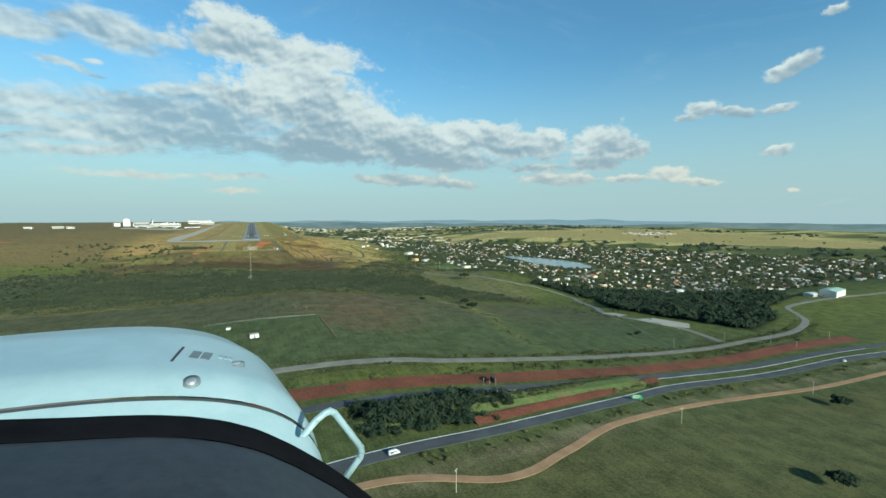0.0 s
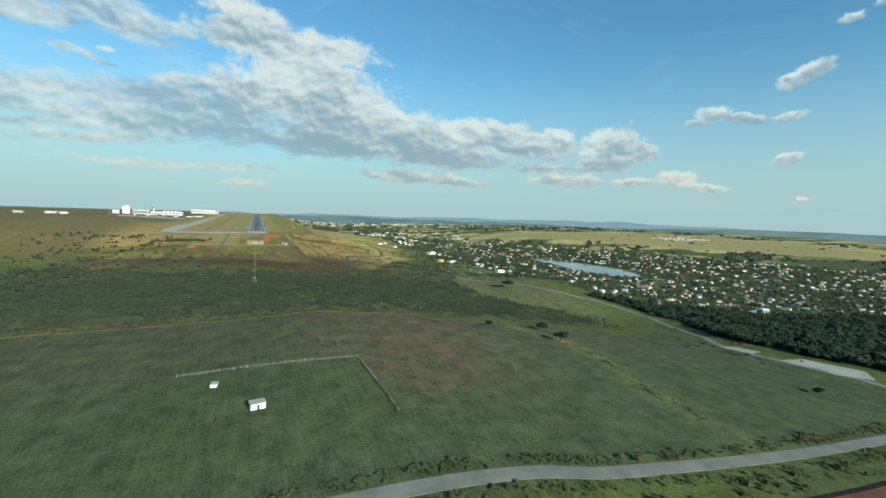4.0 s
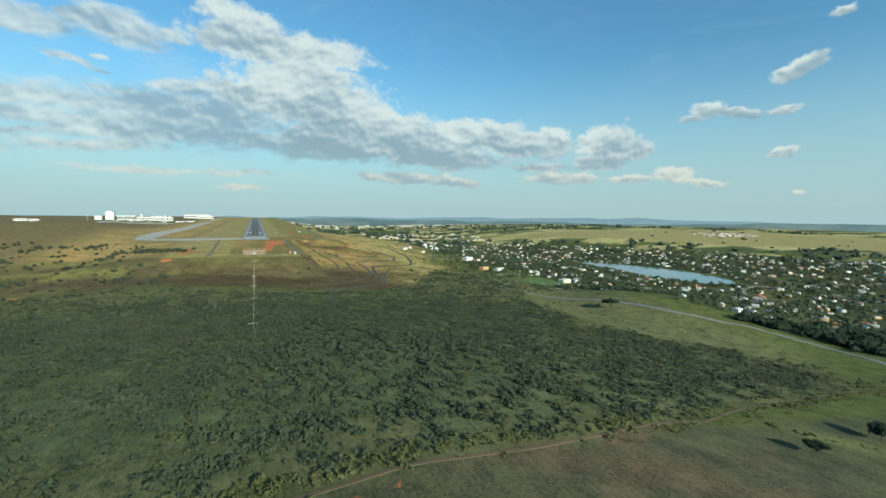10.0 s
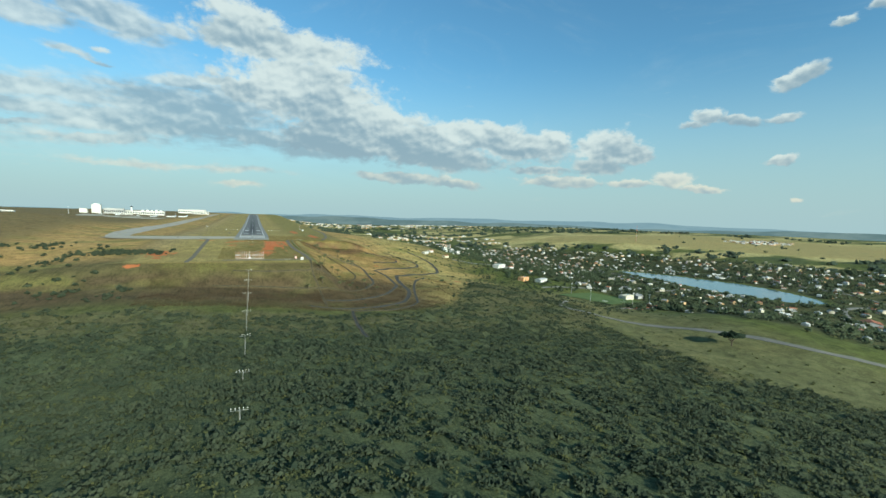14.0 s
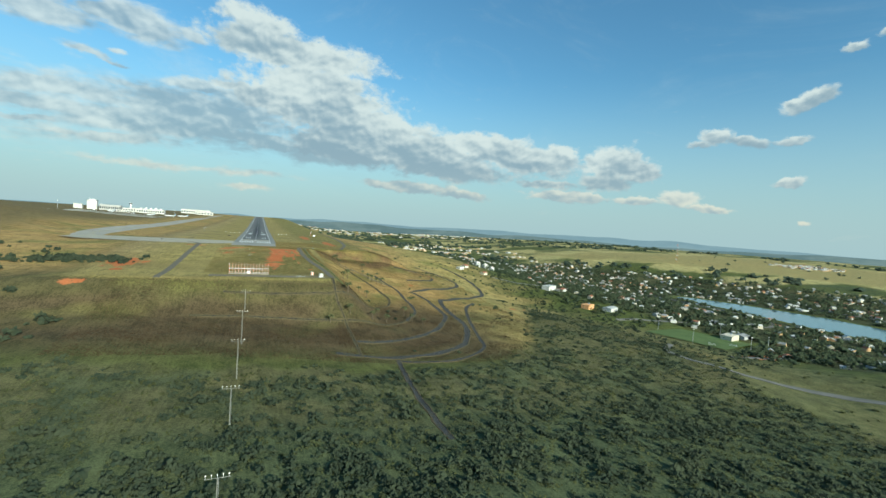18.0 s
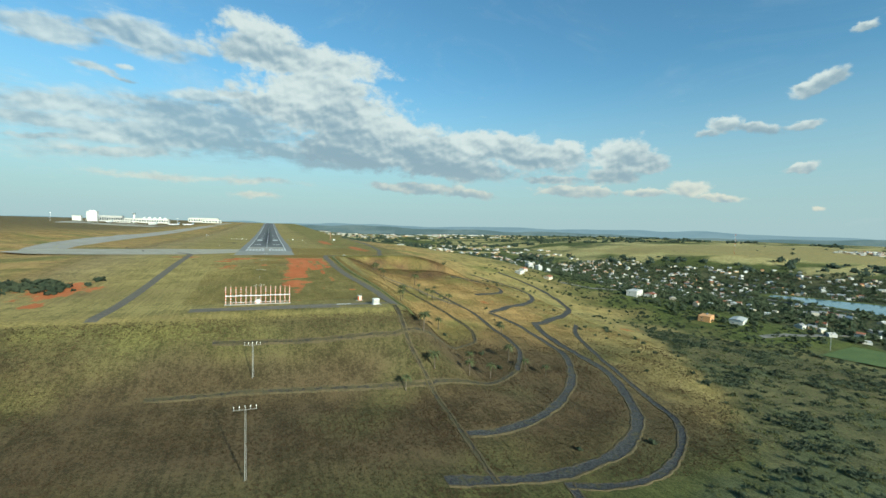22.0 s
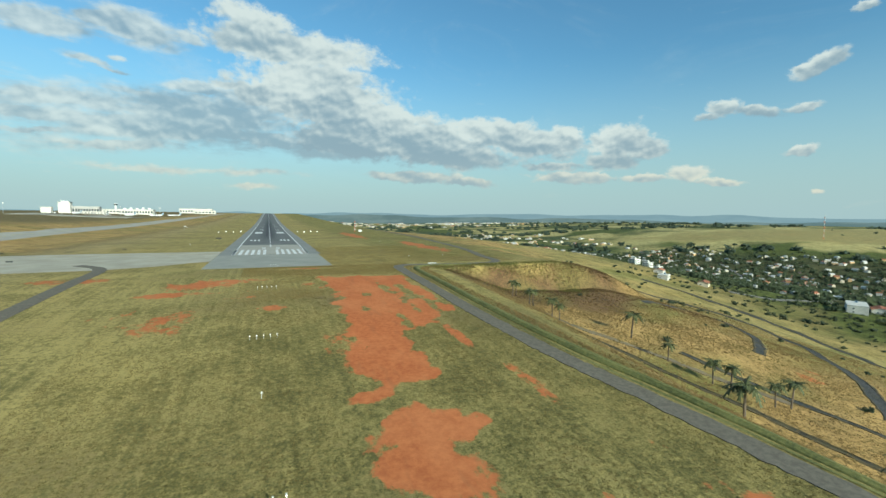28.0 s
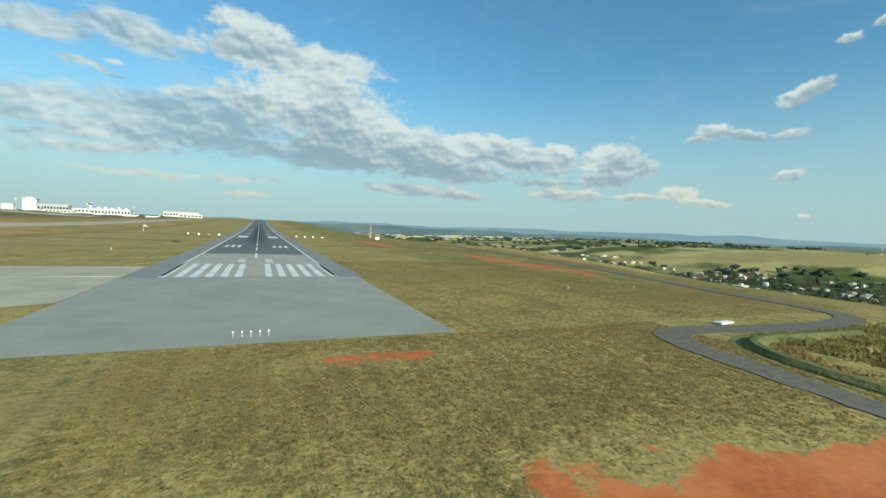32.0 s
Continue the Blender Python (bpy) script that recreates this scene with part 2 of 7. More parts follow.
# ---- materials ----
def shader(name, build, rough=0.85, metal=0.0, bump=None, spec=0.25, soft=0.0):
    """A principled material whose colour build(g, place) returns, with place in metres of the world."""
    m = bpy.data.materials.new(name)
    m.use_nodes = True
    g = Nodes(m.node_tree)
    out, p = g.add("ShaderNodeOutputMaterial"), g.add("ShaderNodeBsdfPrincipled")
    place = g.add("ShaderNodeNewGeometry").outputs["Position"]
    g.put(p.inputs["Base Color"], build(g, place) if callable(build) else (*build, 1.0))
    g.put(p.inputs["Roughness"], rough)
    g.put(p.inputs["Metallic"], metal)
    p.inputs["Specular IOR Level"].default_value = spec
    if bump:
        scale, strength, far = bump
        b = g.add("ShaderNodeBump")
        b.inputs["Strength"].default_value, b.inputs["Distance"].default_value = strength, far
        if g.smooth_where is not None:
            g.put(b.inputs["Strength"], g.math("MULTIPLY_ADD", g.smooth_where, -0.75 * strength, strength))
        g.put(b.inputs["Height"], g.noise(place, scale, 5.0, 0.65))
        g.tree.links.new(b.outputs[0], p.inputs["Normal"])
    if soft:      # sprays of thin leaves share the light of the clump that they belong to
        facing = g.vec("SCALE", g.add("ShaderNodeNewGeometry").outputs["Normal"])
        facing.node.inputs["Scale"].default_value = 1.0 - soft
        g.tree.links.new(g.vec("NORMALIZE", g.vec("ADD", facing, (0.0, -0.35 * soft, 0.95 * soft))), p.inputs["Normal"])
        thin, both = g.add("ShaderNodeBsdfTranslucent"), g.add("ShaderNodeMixShader")
        g.put(thin.inputs["Color"], p.inputs["Base Color"].links[0].from_socket)
        both.inputs[0].default_value = 0.42
        g.tree.links.new(p.outputs[0], both.inputs[1])
        g.tree.links.new(thin.outputs[0], both.inputs[2])
        g.tree.links.new(both.outputs[0], out.inputs[0])
        return m
    g.tree.links.new(p.outputs[0], out.inputs[0])
    return m


def speckled(a, b, fine=2.0, coarse=0.05, c=None):
    """Colours a to b by a fine and a coarse noise, with patches of c."""
    def build(g, place):
        f = g.noise(place, fine, 4.0, 0.7)
        k = g.noise(place, coarse, 4.0, 0.6)
        col = g.mix(g.ramp(g.math("ADD", g.math("MULTIPLY", f, 0.55), g.math("MULTIPLY", k, 0.45)), 0.34, 0.66), a, b)
        if c:
            col = g.mix(g.ramp(g.noise(g.vec("ADD", place, (31, 17, 5)), coarse * 2.3, 5.0, 0.7), 0.56, 0.68), col, c)
        return col
    return build


def varied(a, b, spread=0.35, fine=1.5):
    """A colour of its own for each loose piece of a mesh and each object, with fine grain."""
    def build(g, place):
        geo = g.add("ShaderNodeNewGeometry").outputs["Random Per Island"]
        own = g.add("ShaderNodeObjectInfo").outputs["Random"]
        r = g.math("FRACT", g.math("ADD", geo, own))
        col = g.mix(g.math("ADD", g.math("MULTIPLY", r, 1 - spread), g.math("MULTIPLY", g.noise(place, fine, 3.0), spread)), a, b)
        return col
    return build


def drifts(a, b, green):
    """Grass blades of mixed straw colours with drifts of greener growth."""
    def build(g, place):
        geo = g.add("ShaderNodeNewGeometry").outputs["Random Per Island"]
        col = g.mix(g.math("ADD", g.math("MULTIPLY", geo, 0.5), g.math("MULTIPLY", g.noise(place, 0.12, 4.0, 0.7), 0.5)), a, b)
        return g.mix(g.ramp(g.noise(g.vec("ADD", place, (70, 20, 0)), 0.045, 5.0, 0.65), 0.50, 0.68, 0.0, 0.6), col, green)
    return build


def leaves(name, a, b, patch=0.03):
    """Foliage: each crown its own green, thicker stands darker or drier over tens of metres."""
    def build(g, place):
        geo = g.add("ShaderNodeNewGeometry").outputs["Random Per Island"]
        k = g.ramp(g.noise(place, patch, 4.0, 0.65), 0.32, 0.68)
        c = g.ramp(g.noise(place, 0.22, 2.0, 0.6), 0.35, 0.68)
        w = g.math("ADD", g.math("MULTIPLY", geo, 0.34), g.math("ADD", g.math("MULTIPLY", k, 0.36), g.math("MULTIPLY", c, 0.30)))
        return g.mix(w, a, b)
    return shader(name, build, 0.75, spec=0.15, soft=0.80)


def ground_colour(g, place):
    a, b, c = (g.add("ShaderNodeAttribute") for _ in range(3))
    a.attribute_name, b.attribute_name, c.attribute_name = "tint", "dry", "soil"
    tint, dry, soil = a.outputs["Color"], b.outputs["Fac"], c.outputs["Fac"]
    big = g.noise(place, 0.012, 5.0, 0.6)
    mid = g.noise(place, 0.09, 5.0, 0.65)
    fine = g.noise(place, 0.9, 5.0, 0.75)
    streak = g.noise(g.vec("MULTIPLY", place, (0.55, 0.1, 0.3)), 1.0, 4.0, 0.65)
    mown = g.noise(g.vec("MULTIPLY", place, (0.8, 0.035, 0.3)), 1.0, 4.0, 0.6)
    grain = g.noise(place, 2.6, 3.0, 0.7)
    w = g.math("ADD", g.math("MULTIPLY", mid, 0.26), g.math("ADD", g.math("ADD", g.math("MULTIPLY", fine, 0.34), g.math("MULTIPLY", grain, 0.26)), g.math("MULTIPLY", mown, 0.14)))
    dark = g.mix(1.0, tint, (0.54, 0.58, 0.52), "MULTIPLY")
    pale = g.mix(1.0, tint, (1.58, 1.52, 1.40), "MULTIPLY")
    col = g.mix(g.ramp(w, 0.41, 0.59), dark, pale)
    straw = g.mix(g.ramp(g.math("ADD", g.math("MULTIPLY", fine, 0.5), g.math("MULTIPLY", streak, 0.5)), 0.35, 0.68), (0.098, 0.078, 0.034), (0.225, 0.172, 0.076))
    straw = g.mix(g.ramp(mid, 0.45, 0.7, 0.0, 0.7), straw, (0.118, 0.088, 0.044))
    thr = g.math("ADD", g.math("MULTIPLY", mid, 0.6), g.math("MULTIPLY", fine, 0.4))
    dry_edge = g.math("SUBTRACT", 1.0, dry)
    col = g.mix(g.ramp(g.math("SUBTRACT", thr, dry_edge), -0.22, 0.16), col, straw)
    red = g.mix(g.ramp(fine, 0.3, 0.7), (0.35, 0.106, 0.038), (0.49, 0.166, 0.060))
    red = g.mix(g.ramp(streak, 0.5, 0.72, 0.0, 0.55), red, (0.30, 0.115, 0.050))
    red = g.mix(g.ramp(mid, 0.42, 0.66, 0.0, 0.42), red, (0.56, 0.215, 0.085))
    thr2 = g.math("ADD", g.math("MULTIPLY", g.noise(g.vec("MULTIPLY", place, (0.11, 0.05, 0.1)), 1.0, 7.0, 0.68), 0.75), g.math("MULTIPLY", g.noise(place, 0.55, 4.0, 0.7), 0.25))
    g.smooth_where = g.ramp(g.math("SUBTRACT", thr2, g.math("SUBTRACT", 1.0, soil)), -0.02, 0.05)
    col = g.mix(g.smooth_where, col, red)
    return g.mix(g.ramp(big, 0.4, 0.75, 0.0, 0.25), col, g.mix(1.0, col, (1.2, 0.95, 0.8), "MULTIPLY"))


M = {}
M["ground"] = shader("ground_cover", ground_colour, 0.95, bump=(1.9, 0.7, 0.26), spec=0.1)
M["forest"] = leaves("cerrado_leaves", (0.048, 0.068, 0.044), (0.124, 0.140, 0.078))
M["woods"] = leaves("woodland_leaves", (0.027, 0.047, 0.031), (0.068, 0.092, 0.052))
# far greens are paled and blued: distance haze put into the leaf colour
M["far_woods"] = leaves("hazed_woodland_leaves", (0.066, 0.094, 0.068), (0.122, 0.150, 0.098))
M["town_trees"] = leaves("garden_tree_leaves", (0.058, 0.084, 0.048), (0.140, 0.162, 0.084))
M["scrub"] = leaves("scrub_leaves", (0.060, 0.074, 0.030), (0.170, 0.170, 0.066))
M["verge_weeds"] = leaves("yellow_green_weeds", (0.095, 0.105, 0.040), (0.200, 0.200, 0.080))
# brown blades of the lower slopes, with cloud shade darkened into their colour
M["straw"] = shader("shaded_dry_grass", drifts((0.062, 0.044, 0.027), (0.155, 0.106, 0.058), (0.084, 0.080, 0.034)), 0.9, spec=0.1, soft=0.8)
M["gold_straw"] = shader("golden_grass", drifts((0.185, 0.130, 0.054), (0.400, 0.280, 0.115), (0.175, 0.165, 0.055)), 0.9, spec=0.1, soft=0.8)
M["turf"] = shader("turf_blades", drifts((0.19, 0.142, 0.054), (0.40, 0.295, 0.118), (0.22, 0.192, 0.064)), 0.9, spec=0.1, soft=0.85)
M["olive_turf"] = shader("olive_turf_blades", drifts((0.115, 0.098, 0.037), (0.285, 0.222, 0.086), (0.150, 0.148, 0.050)), 0.9, spec=0.1, soft=0.85)
M["verge"] = shader("ditch_grass", varied((0.100, 0.115, 0.028), (0.260, 0.260, 0.065)), 0.85, spec=0.1, soft=0.75)
M["palm"] = shader("palm_fronds", varied((0.040, 0.052, 0.020), (0.125, 0.130, 0.050)), 0.6)
M["bark"] = shader("bark", speckled((0.10, 0.075, 0.055), (0.20, 0.16, 0.12), 4, 0.6), 0.9)


def asphalt(old, grey, streaks=False):
    def build(g, place):
        f, k = g.noise(place, 3.0, 4.0, 0.8), g.noise(place, 0.08, 5.0, 0.65)
        col = g.mix(g.ramp(g.math("ADD", g.math("MULTIPLY", f, 0.3), g.math("MULTIPLY", k, 0.7)), 0.35, 0.65), old, grey)
        if streaks:      # tyre rubber down the middle of the touchdown zone, in long streaks
            x, y = g.xyz(place)[:2]
            run = g.math("MULTIPLY", g.ramp(y, 90.0, 260.0), g.ramp(y, 620.0, 1300.0, 1.0, 0.35))
            wide = g.math("EXPONENT", g.math("MULTIPLY", g.math("POWER", g.math("DIVIDE", g.math("ADD", x, 0.5), 6.5), 2.0), -1.0))
            lines = g.noise(g.vec("MULTIPLY", place, (0.9, 0.006, 0.1)), 1.0, 3.0, 0.6)
            col = g.mix(g.math("MULTIPLY", g.math("MULTIPLY", run, wide), g.ramp(lines, 0.2, 0.6, 0.45, 1.0)), col, (0.028, 0.030, 0.034))
        return col
    return build


M["runway"] = shader("runway_asphalt", asphalt((0.105, 0.105, 0.10), (0.16, 0.158, 0.148), True), 0.85, bump=(6, 0.2, 0.02))
M["blastpad"] = shader("blast_pad_concrete", asphalt((0.255, 0.250, 0.215), (0.325, 0.315, 0.270)), 0.85, bump=(6, 0.15, 0.02))
M["concrete"] = shader("pale_concrete", asphalt((0.30, 0.28, 0.235), (0.40, 0.37, 0.31)), 0.85, bump=(5, 0.15, 0.02))
M["shoulder"] = shader("shoulder_asphalt", asphalt((0.19, 0.19, 0.178), (0.25, 0.245, 0.225)), 0.88)
M["highway"] = shader("highway_asphalt", asphalt((0.050, 0.054, 0.058), (0.085, 0.090, 0.095)), 0.85)
M["old_road"] = shader("bleached_asphalt", asphalt((0.135, 0.130, 0.115), (0.200, 0.190, 0.165)), 0.9)
M["dirt"] = shader("dirt_track", asphalt((0.24, 0.145, 0.080), (0.35, 0.22, 0.125)), 0.95)
def stony(dark, pale, weed, weeds):
    """Rubble lining with weeds growing through it."""
    def build(g, place):
        col = g.mix(g.ramp(g.noise(place, 1.1, 5.0, 0.75), 0.36, 0.66), dark, pale)
        return g.mix(g.ramp(g.noise(g.vec("ADD", place, (9, 4, 1)), 0.28, 6.0, 0.72), 0.62 - weeds, 0.74 - weeds), col, weed)
    return build


M["drain"] = shader("drain_lining", stony((0.026, 0.027, 0.028), (0.082, 0.079, 0.074), (0.075, 0.068, 0.032), 0.09), 0.95, bump=(1.6, 0.9, 0.2))
M["road"] = shader("worn_asphalt", stony((0.115, 0.100, 0.078), (0.168, 0.147, 0.113), (0.160, 0.128, 0.070), -0.01), 0.95, bump=(5, 0.3, 0.02))
# weedy lining whose stone is darkened to carry the ditch's shade
M["overgrown_drain"] = shader("shaded_overgrown_lining", stony((0.022, 0.021, 0.017), (0.066, 0.060, 0.048), (0.070, 0.060, 0.030), 0.20), 0.95, bump=(1.6, 0.9, 0.2))
M["lip"] = shader("weathered_kerb", speckled((0.060, 0.050, 0.027), (0.125, 0.096, 0.048), 1.2, 0.15), 0.9)
M["paint"] = shader("worn_white_paint", speckled((0.52, 0.51, 0.48), (0.78, 0.77, 0.74), 2.5, 0.15, (0.40, 0.395, 0.37)), 0.7)
M["yellow_paint"] = shader("worn_yellow_paint", speckled((0.45, 0.33, 0.05), (0.62, 0.46, 0.09), 2.5, 0.15), 0.7)
M["sand"] = shader("river_sand", speckled((0.26, 0.25, 0.21), (0.40, 0.38, 0.32), 0.8, 0.06), 0.95)
M["cut"] = shader("red_earth_cut", speckled((0.075, 0.028, 0.017), (0.165, 0.060, 0.034), 0.9, 0.05, (0.06, 0.05, 0.025)), 0.95, bump=(0.7, 0.9, 0.5))
M["pitch"] = shader("pitch_turf", speckled((0.070, 0.105, 0.030), (0.115, 0.155, 0.045), 0.7, 0.06), 0.9)
M["water"] = shader("lake_water", speckled((0.10, 0.17, 0.20), (0.13, 0.20, 0.23), 0.02, 0.004), 0.12, bump=(0.35, 0.12, 0.06), spec=0.5)
M["steel"] = shader("galvanised_steel", speckled((0.42, 0.43, 0.44), (0.58, 0.58, 0.58), 5, 0.4), 0.45, 0.6)
M["mast"] = shader("weathered_mast_steel", speckled((0.26, 0.25, 0.22), (0.38, 0.36, 0.32), 3, 0.3), 0.7, 0.2)
M["white"] = shader("white_coating", speckled((0.66, 0.65, 0.62), (0.82, 0.81, 0.78), 3, 0.3), 0.5)
M["orange"] = shader("orange_coating", speckled((0.62, 0.15, 0.05), (0.74, 0.21, 0.07), 3, 0.3), 0.55)
M["dark"] = shader("dark_metal", (0.03, 0.032, 0.035), 0.5)
M["glass"] = shader("window_glass", (0.035, 0.05, 0.06), 0.12, spec=0.6)
M["tyre"] = shader("tyre_rubber", (0.02, 0.02, 0.02), 0.9)
M["green_sign"] = shader("green_sign_face", (0.03, 0.22, 0.07), 0.5)
M["fence_wood"] = shader("weathered_fence_posts", speckled((0.30, 0.29, 0.26), (0.45, 0.43, 0.38), 4, 0.3), 0.9)
M["lamp"] = shader("lamp_housing", (0.80, 0.78, 0.70), 0.4)


def glow(name, colour, strength):
    m = bpy.data.materials.new(name)
    m.use_nodes = True
    g = Nodes(m.node_tree)
    out, e = g.add("ShaderNodeOutputMaterial"), g.add("ShaderNodeEmission")
    e.inputs[0].default_value, e.inputs[1].default_value = (*colour, 1), strength
    g.tree.links.new(e.outputs[0], out.inputs[0])
    return m


M["papi"] = glow("papi_white_light", (1.0, 0.93, 0.78), 6.0)
M["lens"] = glow("approach_light_lens", (1.0, 0.92, 0.75), 2.0)


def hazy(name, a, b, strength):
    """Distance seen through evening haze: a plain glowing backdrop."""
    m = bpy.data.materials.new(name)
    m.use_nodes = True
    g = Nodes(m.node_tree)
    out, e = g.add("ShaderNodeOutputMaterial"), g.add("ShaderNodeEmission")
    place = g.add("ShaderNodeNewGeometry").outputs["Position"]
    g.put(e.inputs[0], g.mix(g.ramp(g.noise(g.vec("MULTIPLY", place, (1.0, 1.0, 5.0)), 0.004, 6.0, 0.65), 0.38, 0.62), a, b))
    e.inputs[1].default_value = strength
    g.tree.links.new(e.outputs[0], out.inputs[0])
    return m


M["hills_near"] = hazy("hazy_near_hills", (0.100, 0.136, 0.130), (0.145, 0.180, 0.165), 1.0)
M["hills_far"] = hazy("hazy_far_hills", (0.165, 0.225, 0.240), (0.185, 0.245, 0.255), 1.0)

# ---- the lie of the land ----
# The plan is drawn in units of 0.88 m.
U = 0.88
# Heights in metres on a coarse plan, from which the land is drawn smooth: columns west to east, rows south to north.
PLAN_X = np.array([-600, -260, -90, 80, 400, 550, 950, 1500, 2600.0])
PLAN_Y = np.array([-1230, -1060, -840, -600, -440, -350, -150, 160, 700, 1800, 3600.0])
PLAN_Z = np.array([
    [-45, -45, -45, -44, -70, -71, -80, -59, -40],
    [-40, -34, -32, -30, -68, -71, -73, -67, -45],
    [-40, -29, -30, -26, -76, -89, -104, -90, -50],
    [-45, -50, -46, -48, -75, -65, -105, -85, -50],
    [-40, -45, -39, -53, -70, -79, -89, -80, -45],
    [-25, -35, -31, -46, -68, -81, -86, -75, -40],
    [10, -8, -5, -15, -66, -65, -92, -71, -35],
    [18, 2, -2, 10, -26, -58, -98, -56, -30],
    [20, 6, 2, -3, -45, -53, -70, -23, -20],
    [22, 16, 14, 5, -40, -50, -55, -36, -15],
    [35, 32, 30, 20, -20, -35, -40, -30, -10],
], float)


def knots(k, v):
    """Weights of a smooth curve through unevenly spaced knots k, at the places v."""
    v, n = np.clip(v, k[0], k[-1]), len(k)
    i = np.clip(np.searchsorted(k, v) - 1, 0, n - 2)
    h, rows = k[i + 1] - k[i], np.arange(len(v))
    t = (v - k[i]) / h
    w = np.zeros((len(v), n))
    np.add.at(w, (rows, i), 2 * t**3 - 3 * t**2 + 1)
    np.add.at(w, (rows, i + 1), 3 * t**2 - 2 * t**3)
    for slope, at in ((t**3 - 2 * t**2 + t, i), (t**3 - t**2, i + 1)):
        a, b = np.clip(at - 1, 0, n - 1), np.clip(at + 1, 0, n - 1)
        d = k[b] - k[a]
        np.add.at(w, (rows, b), slope * h / d)
        np.add.at(w, (rows, a), -slope * h / d)
    return w


def ease(a, b, v):
    t = np.clip((v - a) / (b - a), 0, 1)
    return t * t * (3 - 2 * t)


def ripple(x, y, size, seed=0):
    """Soft uneven swell between -1 and 1, about size metres across."""
    r = np.random.RandomState(seed)
    s = 0
    for k in range(5):
        a, p, f = r.uniform(0, 6.28), r.uniform(0, 6.28), (0.7 + 0.35 * k) * 6.28 / size
        s = s + np.sin((x * np.cos(a) + y * np.sin(a)) * f + p + 1.3 * np.sin((y * np.cos(a) - x * np.sin(a)) * f * 0.6 + p * 2))
    return s / 3.2


LAKE = [(962, -470), (1010, -425), (1050, -340), (1070, -240), (1052, -150), (1032, -80), (1004, -15), (972, 30), (945, 20), (930, -60), (915, -160), (900, -250),
        (893, -340), (910, -430)]
LAKE_Z = -89.0


def inside(poly, x, y):
    """How far places lie inside a polygon (metres, negative outside)."""
    x, y = np.asarray(x, float), np.asarray(y, float)
    d, odd = np.full(x.shape, 1e9), np.zeros(x.shape, bool)
    for (ax, ay), (bx, by) in zip(poly, poly[1:] + poly[:1]):
        t = np.clip(((x - ax) * (bx - ax) + (y - ay) * (by - ay)) / ((bx - ax) ** 2 + (by - ay) ** 2), 0, 1)
        d = np.minimum(d, np.hypot(x - ax - t * (bx - ax), y - ay - t * (by - ay)))
        odd ^= ((ay > y) != (by > y)) & (x < (bx - ax) * (y - ay) / (by - ay + 1e-12) + ax)
    return np.where(odd, d, -d)


def platform(x, y):
    """How much a place belongs to the levelled airfield, 0 to 1."""
    right = 73 + 73 * ease(-96, -86, y) + 20 * ease(100, 600, y)
    fall = 45 + 45 * ease(-97, -88, y)
    south = ease(-372, -312, y) * (1 - ease(right - 3, right - 3 + fall, x))
    return south * ease(-330, -95, x)


def field_z(y):
    return -12 * ease(-75, -310, y) + 30 * ease(400, 2900, y)


def height(x, y):
    x, y = np.broadcast_arrays(np.asarray(x, float), np.asarray(y, float))
    shape, x, y = x.shape, x.ravel(), y.ravel()
    z = ((knots(PLAN_Y, y) @ PLAN_Z) * knots(PLAN_X, x)).sum(1)
    m = platform(x, y)
    z = z + (1 - m) * (1.1 * ripple(x, y, 170, 3) + 0.5 * ripple(x, y, 60, 4)) * ease(-1180, -900, y)
    # the dry hill beside the western taxiway
    z = z + HILL_Z * np.exp(-((x + 430) / 130) ** 2 - ((y - 210) / 260) ** 2)
    z = z * (1 - m) + field_z(y) * m + (1 - m) * (5 * np.exp(-((x - 176) / 36) ** 2 - ((y + 98) / 24) ** 2) + 5 * np.exp(-((x - 212) / 52) ** 2 - ((y + 125) / 52) ** 2))
    # the lake lies in a level basin
    near = (x > 700) & (x < 1300) & (y > -680) & (y < 320)
    if near.any():
        d = inside(LAKE, x[near], y[near])
        k = ease(-110, -6, d)
        z[near] = z[near] * (1 - k) + (LAKE_Z + 0.8 - 3.5 * ease(-2, 14, d)) * k
    return z.reshape(shape)


HILL_Z = 24.0


def height_at(x, y):
    return float(height(np.array([x]), np.array([y]))[0])


def spot(x, y, up=0.0, turn=0.0, tall=1.0):
    """The pose of a thing that stands on the land at a place of the plan."""
    return Matrix.Translation((x * U, y * U, height_at(x, y) * U + up)) @ Matrix.Rotation(radians(turn), 4, "Z") @ Matrix.Diagonal((tall, tall, tall, 1.0))


def as_mesh(name, verts, faces, mats, smooth=False, scale=U):
    """A mesh from arrays of vertices (in units of the plan, or in metres with scale 1) and of triangles or quads."""
    me = bpy.data.meshes.new(name)
    faces = np.asarray(faces, np.int32)
    n = faces.shape[1]
    me.vertices.add(len(verts))
    me.vertices.foreach_set("co", (np.asarray(verts, np.float32) * scale).ravel())
    me.loops.add(faces.size)
    me.loops.foreach_set("vertex_index", faces.ravel())
    me.polygons.add(len(faces))
    me.polygons.foreach_set("loop_start", np.arange(0, faces.size, n, dtype=np.int32))
    me.polygons.foreach_set("use_smooth", np.full(len(faces), smooth))
    for m in mats if isinstance(mats, (list, tuple)) else [mats]:
        me.materials.append(m)
    me.update(calc_edges=True)
    return me


def grid_faces(nx, ny):
    i = np.arange(nx - 1)[None, :] + nx * np.arange(ny - 1)[:, None]
    i = i.ravel()
    return np.stack([i, i + 1, i + nx + 1, i + nx], 1)


def steps(*spans):
    """Plan lines: (from, to, spacing) spans end to end."""
    out = [np.arange(a, b, s) for a, b, s in spans]
    return np.concatenate(out + [[spans[-1][1]]])


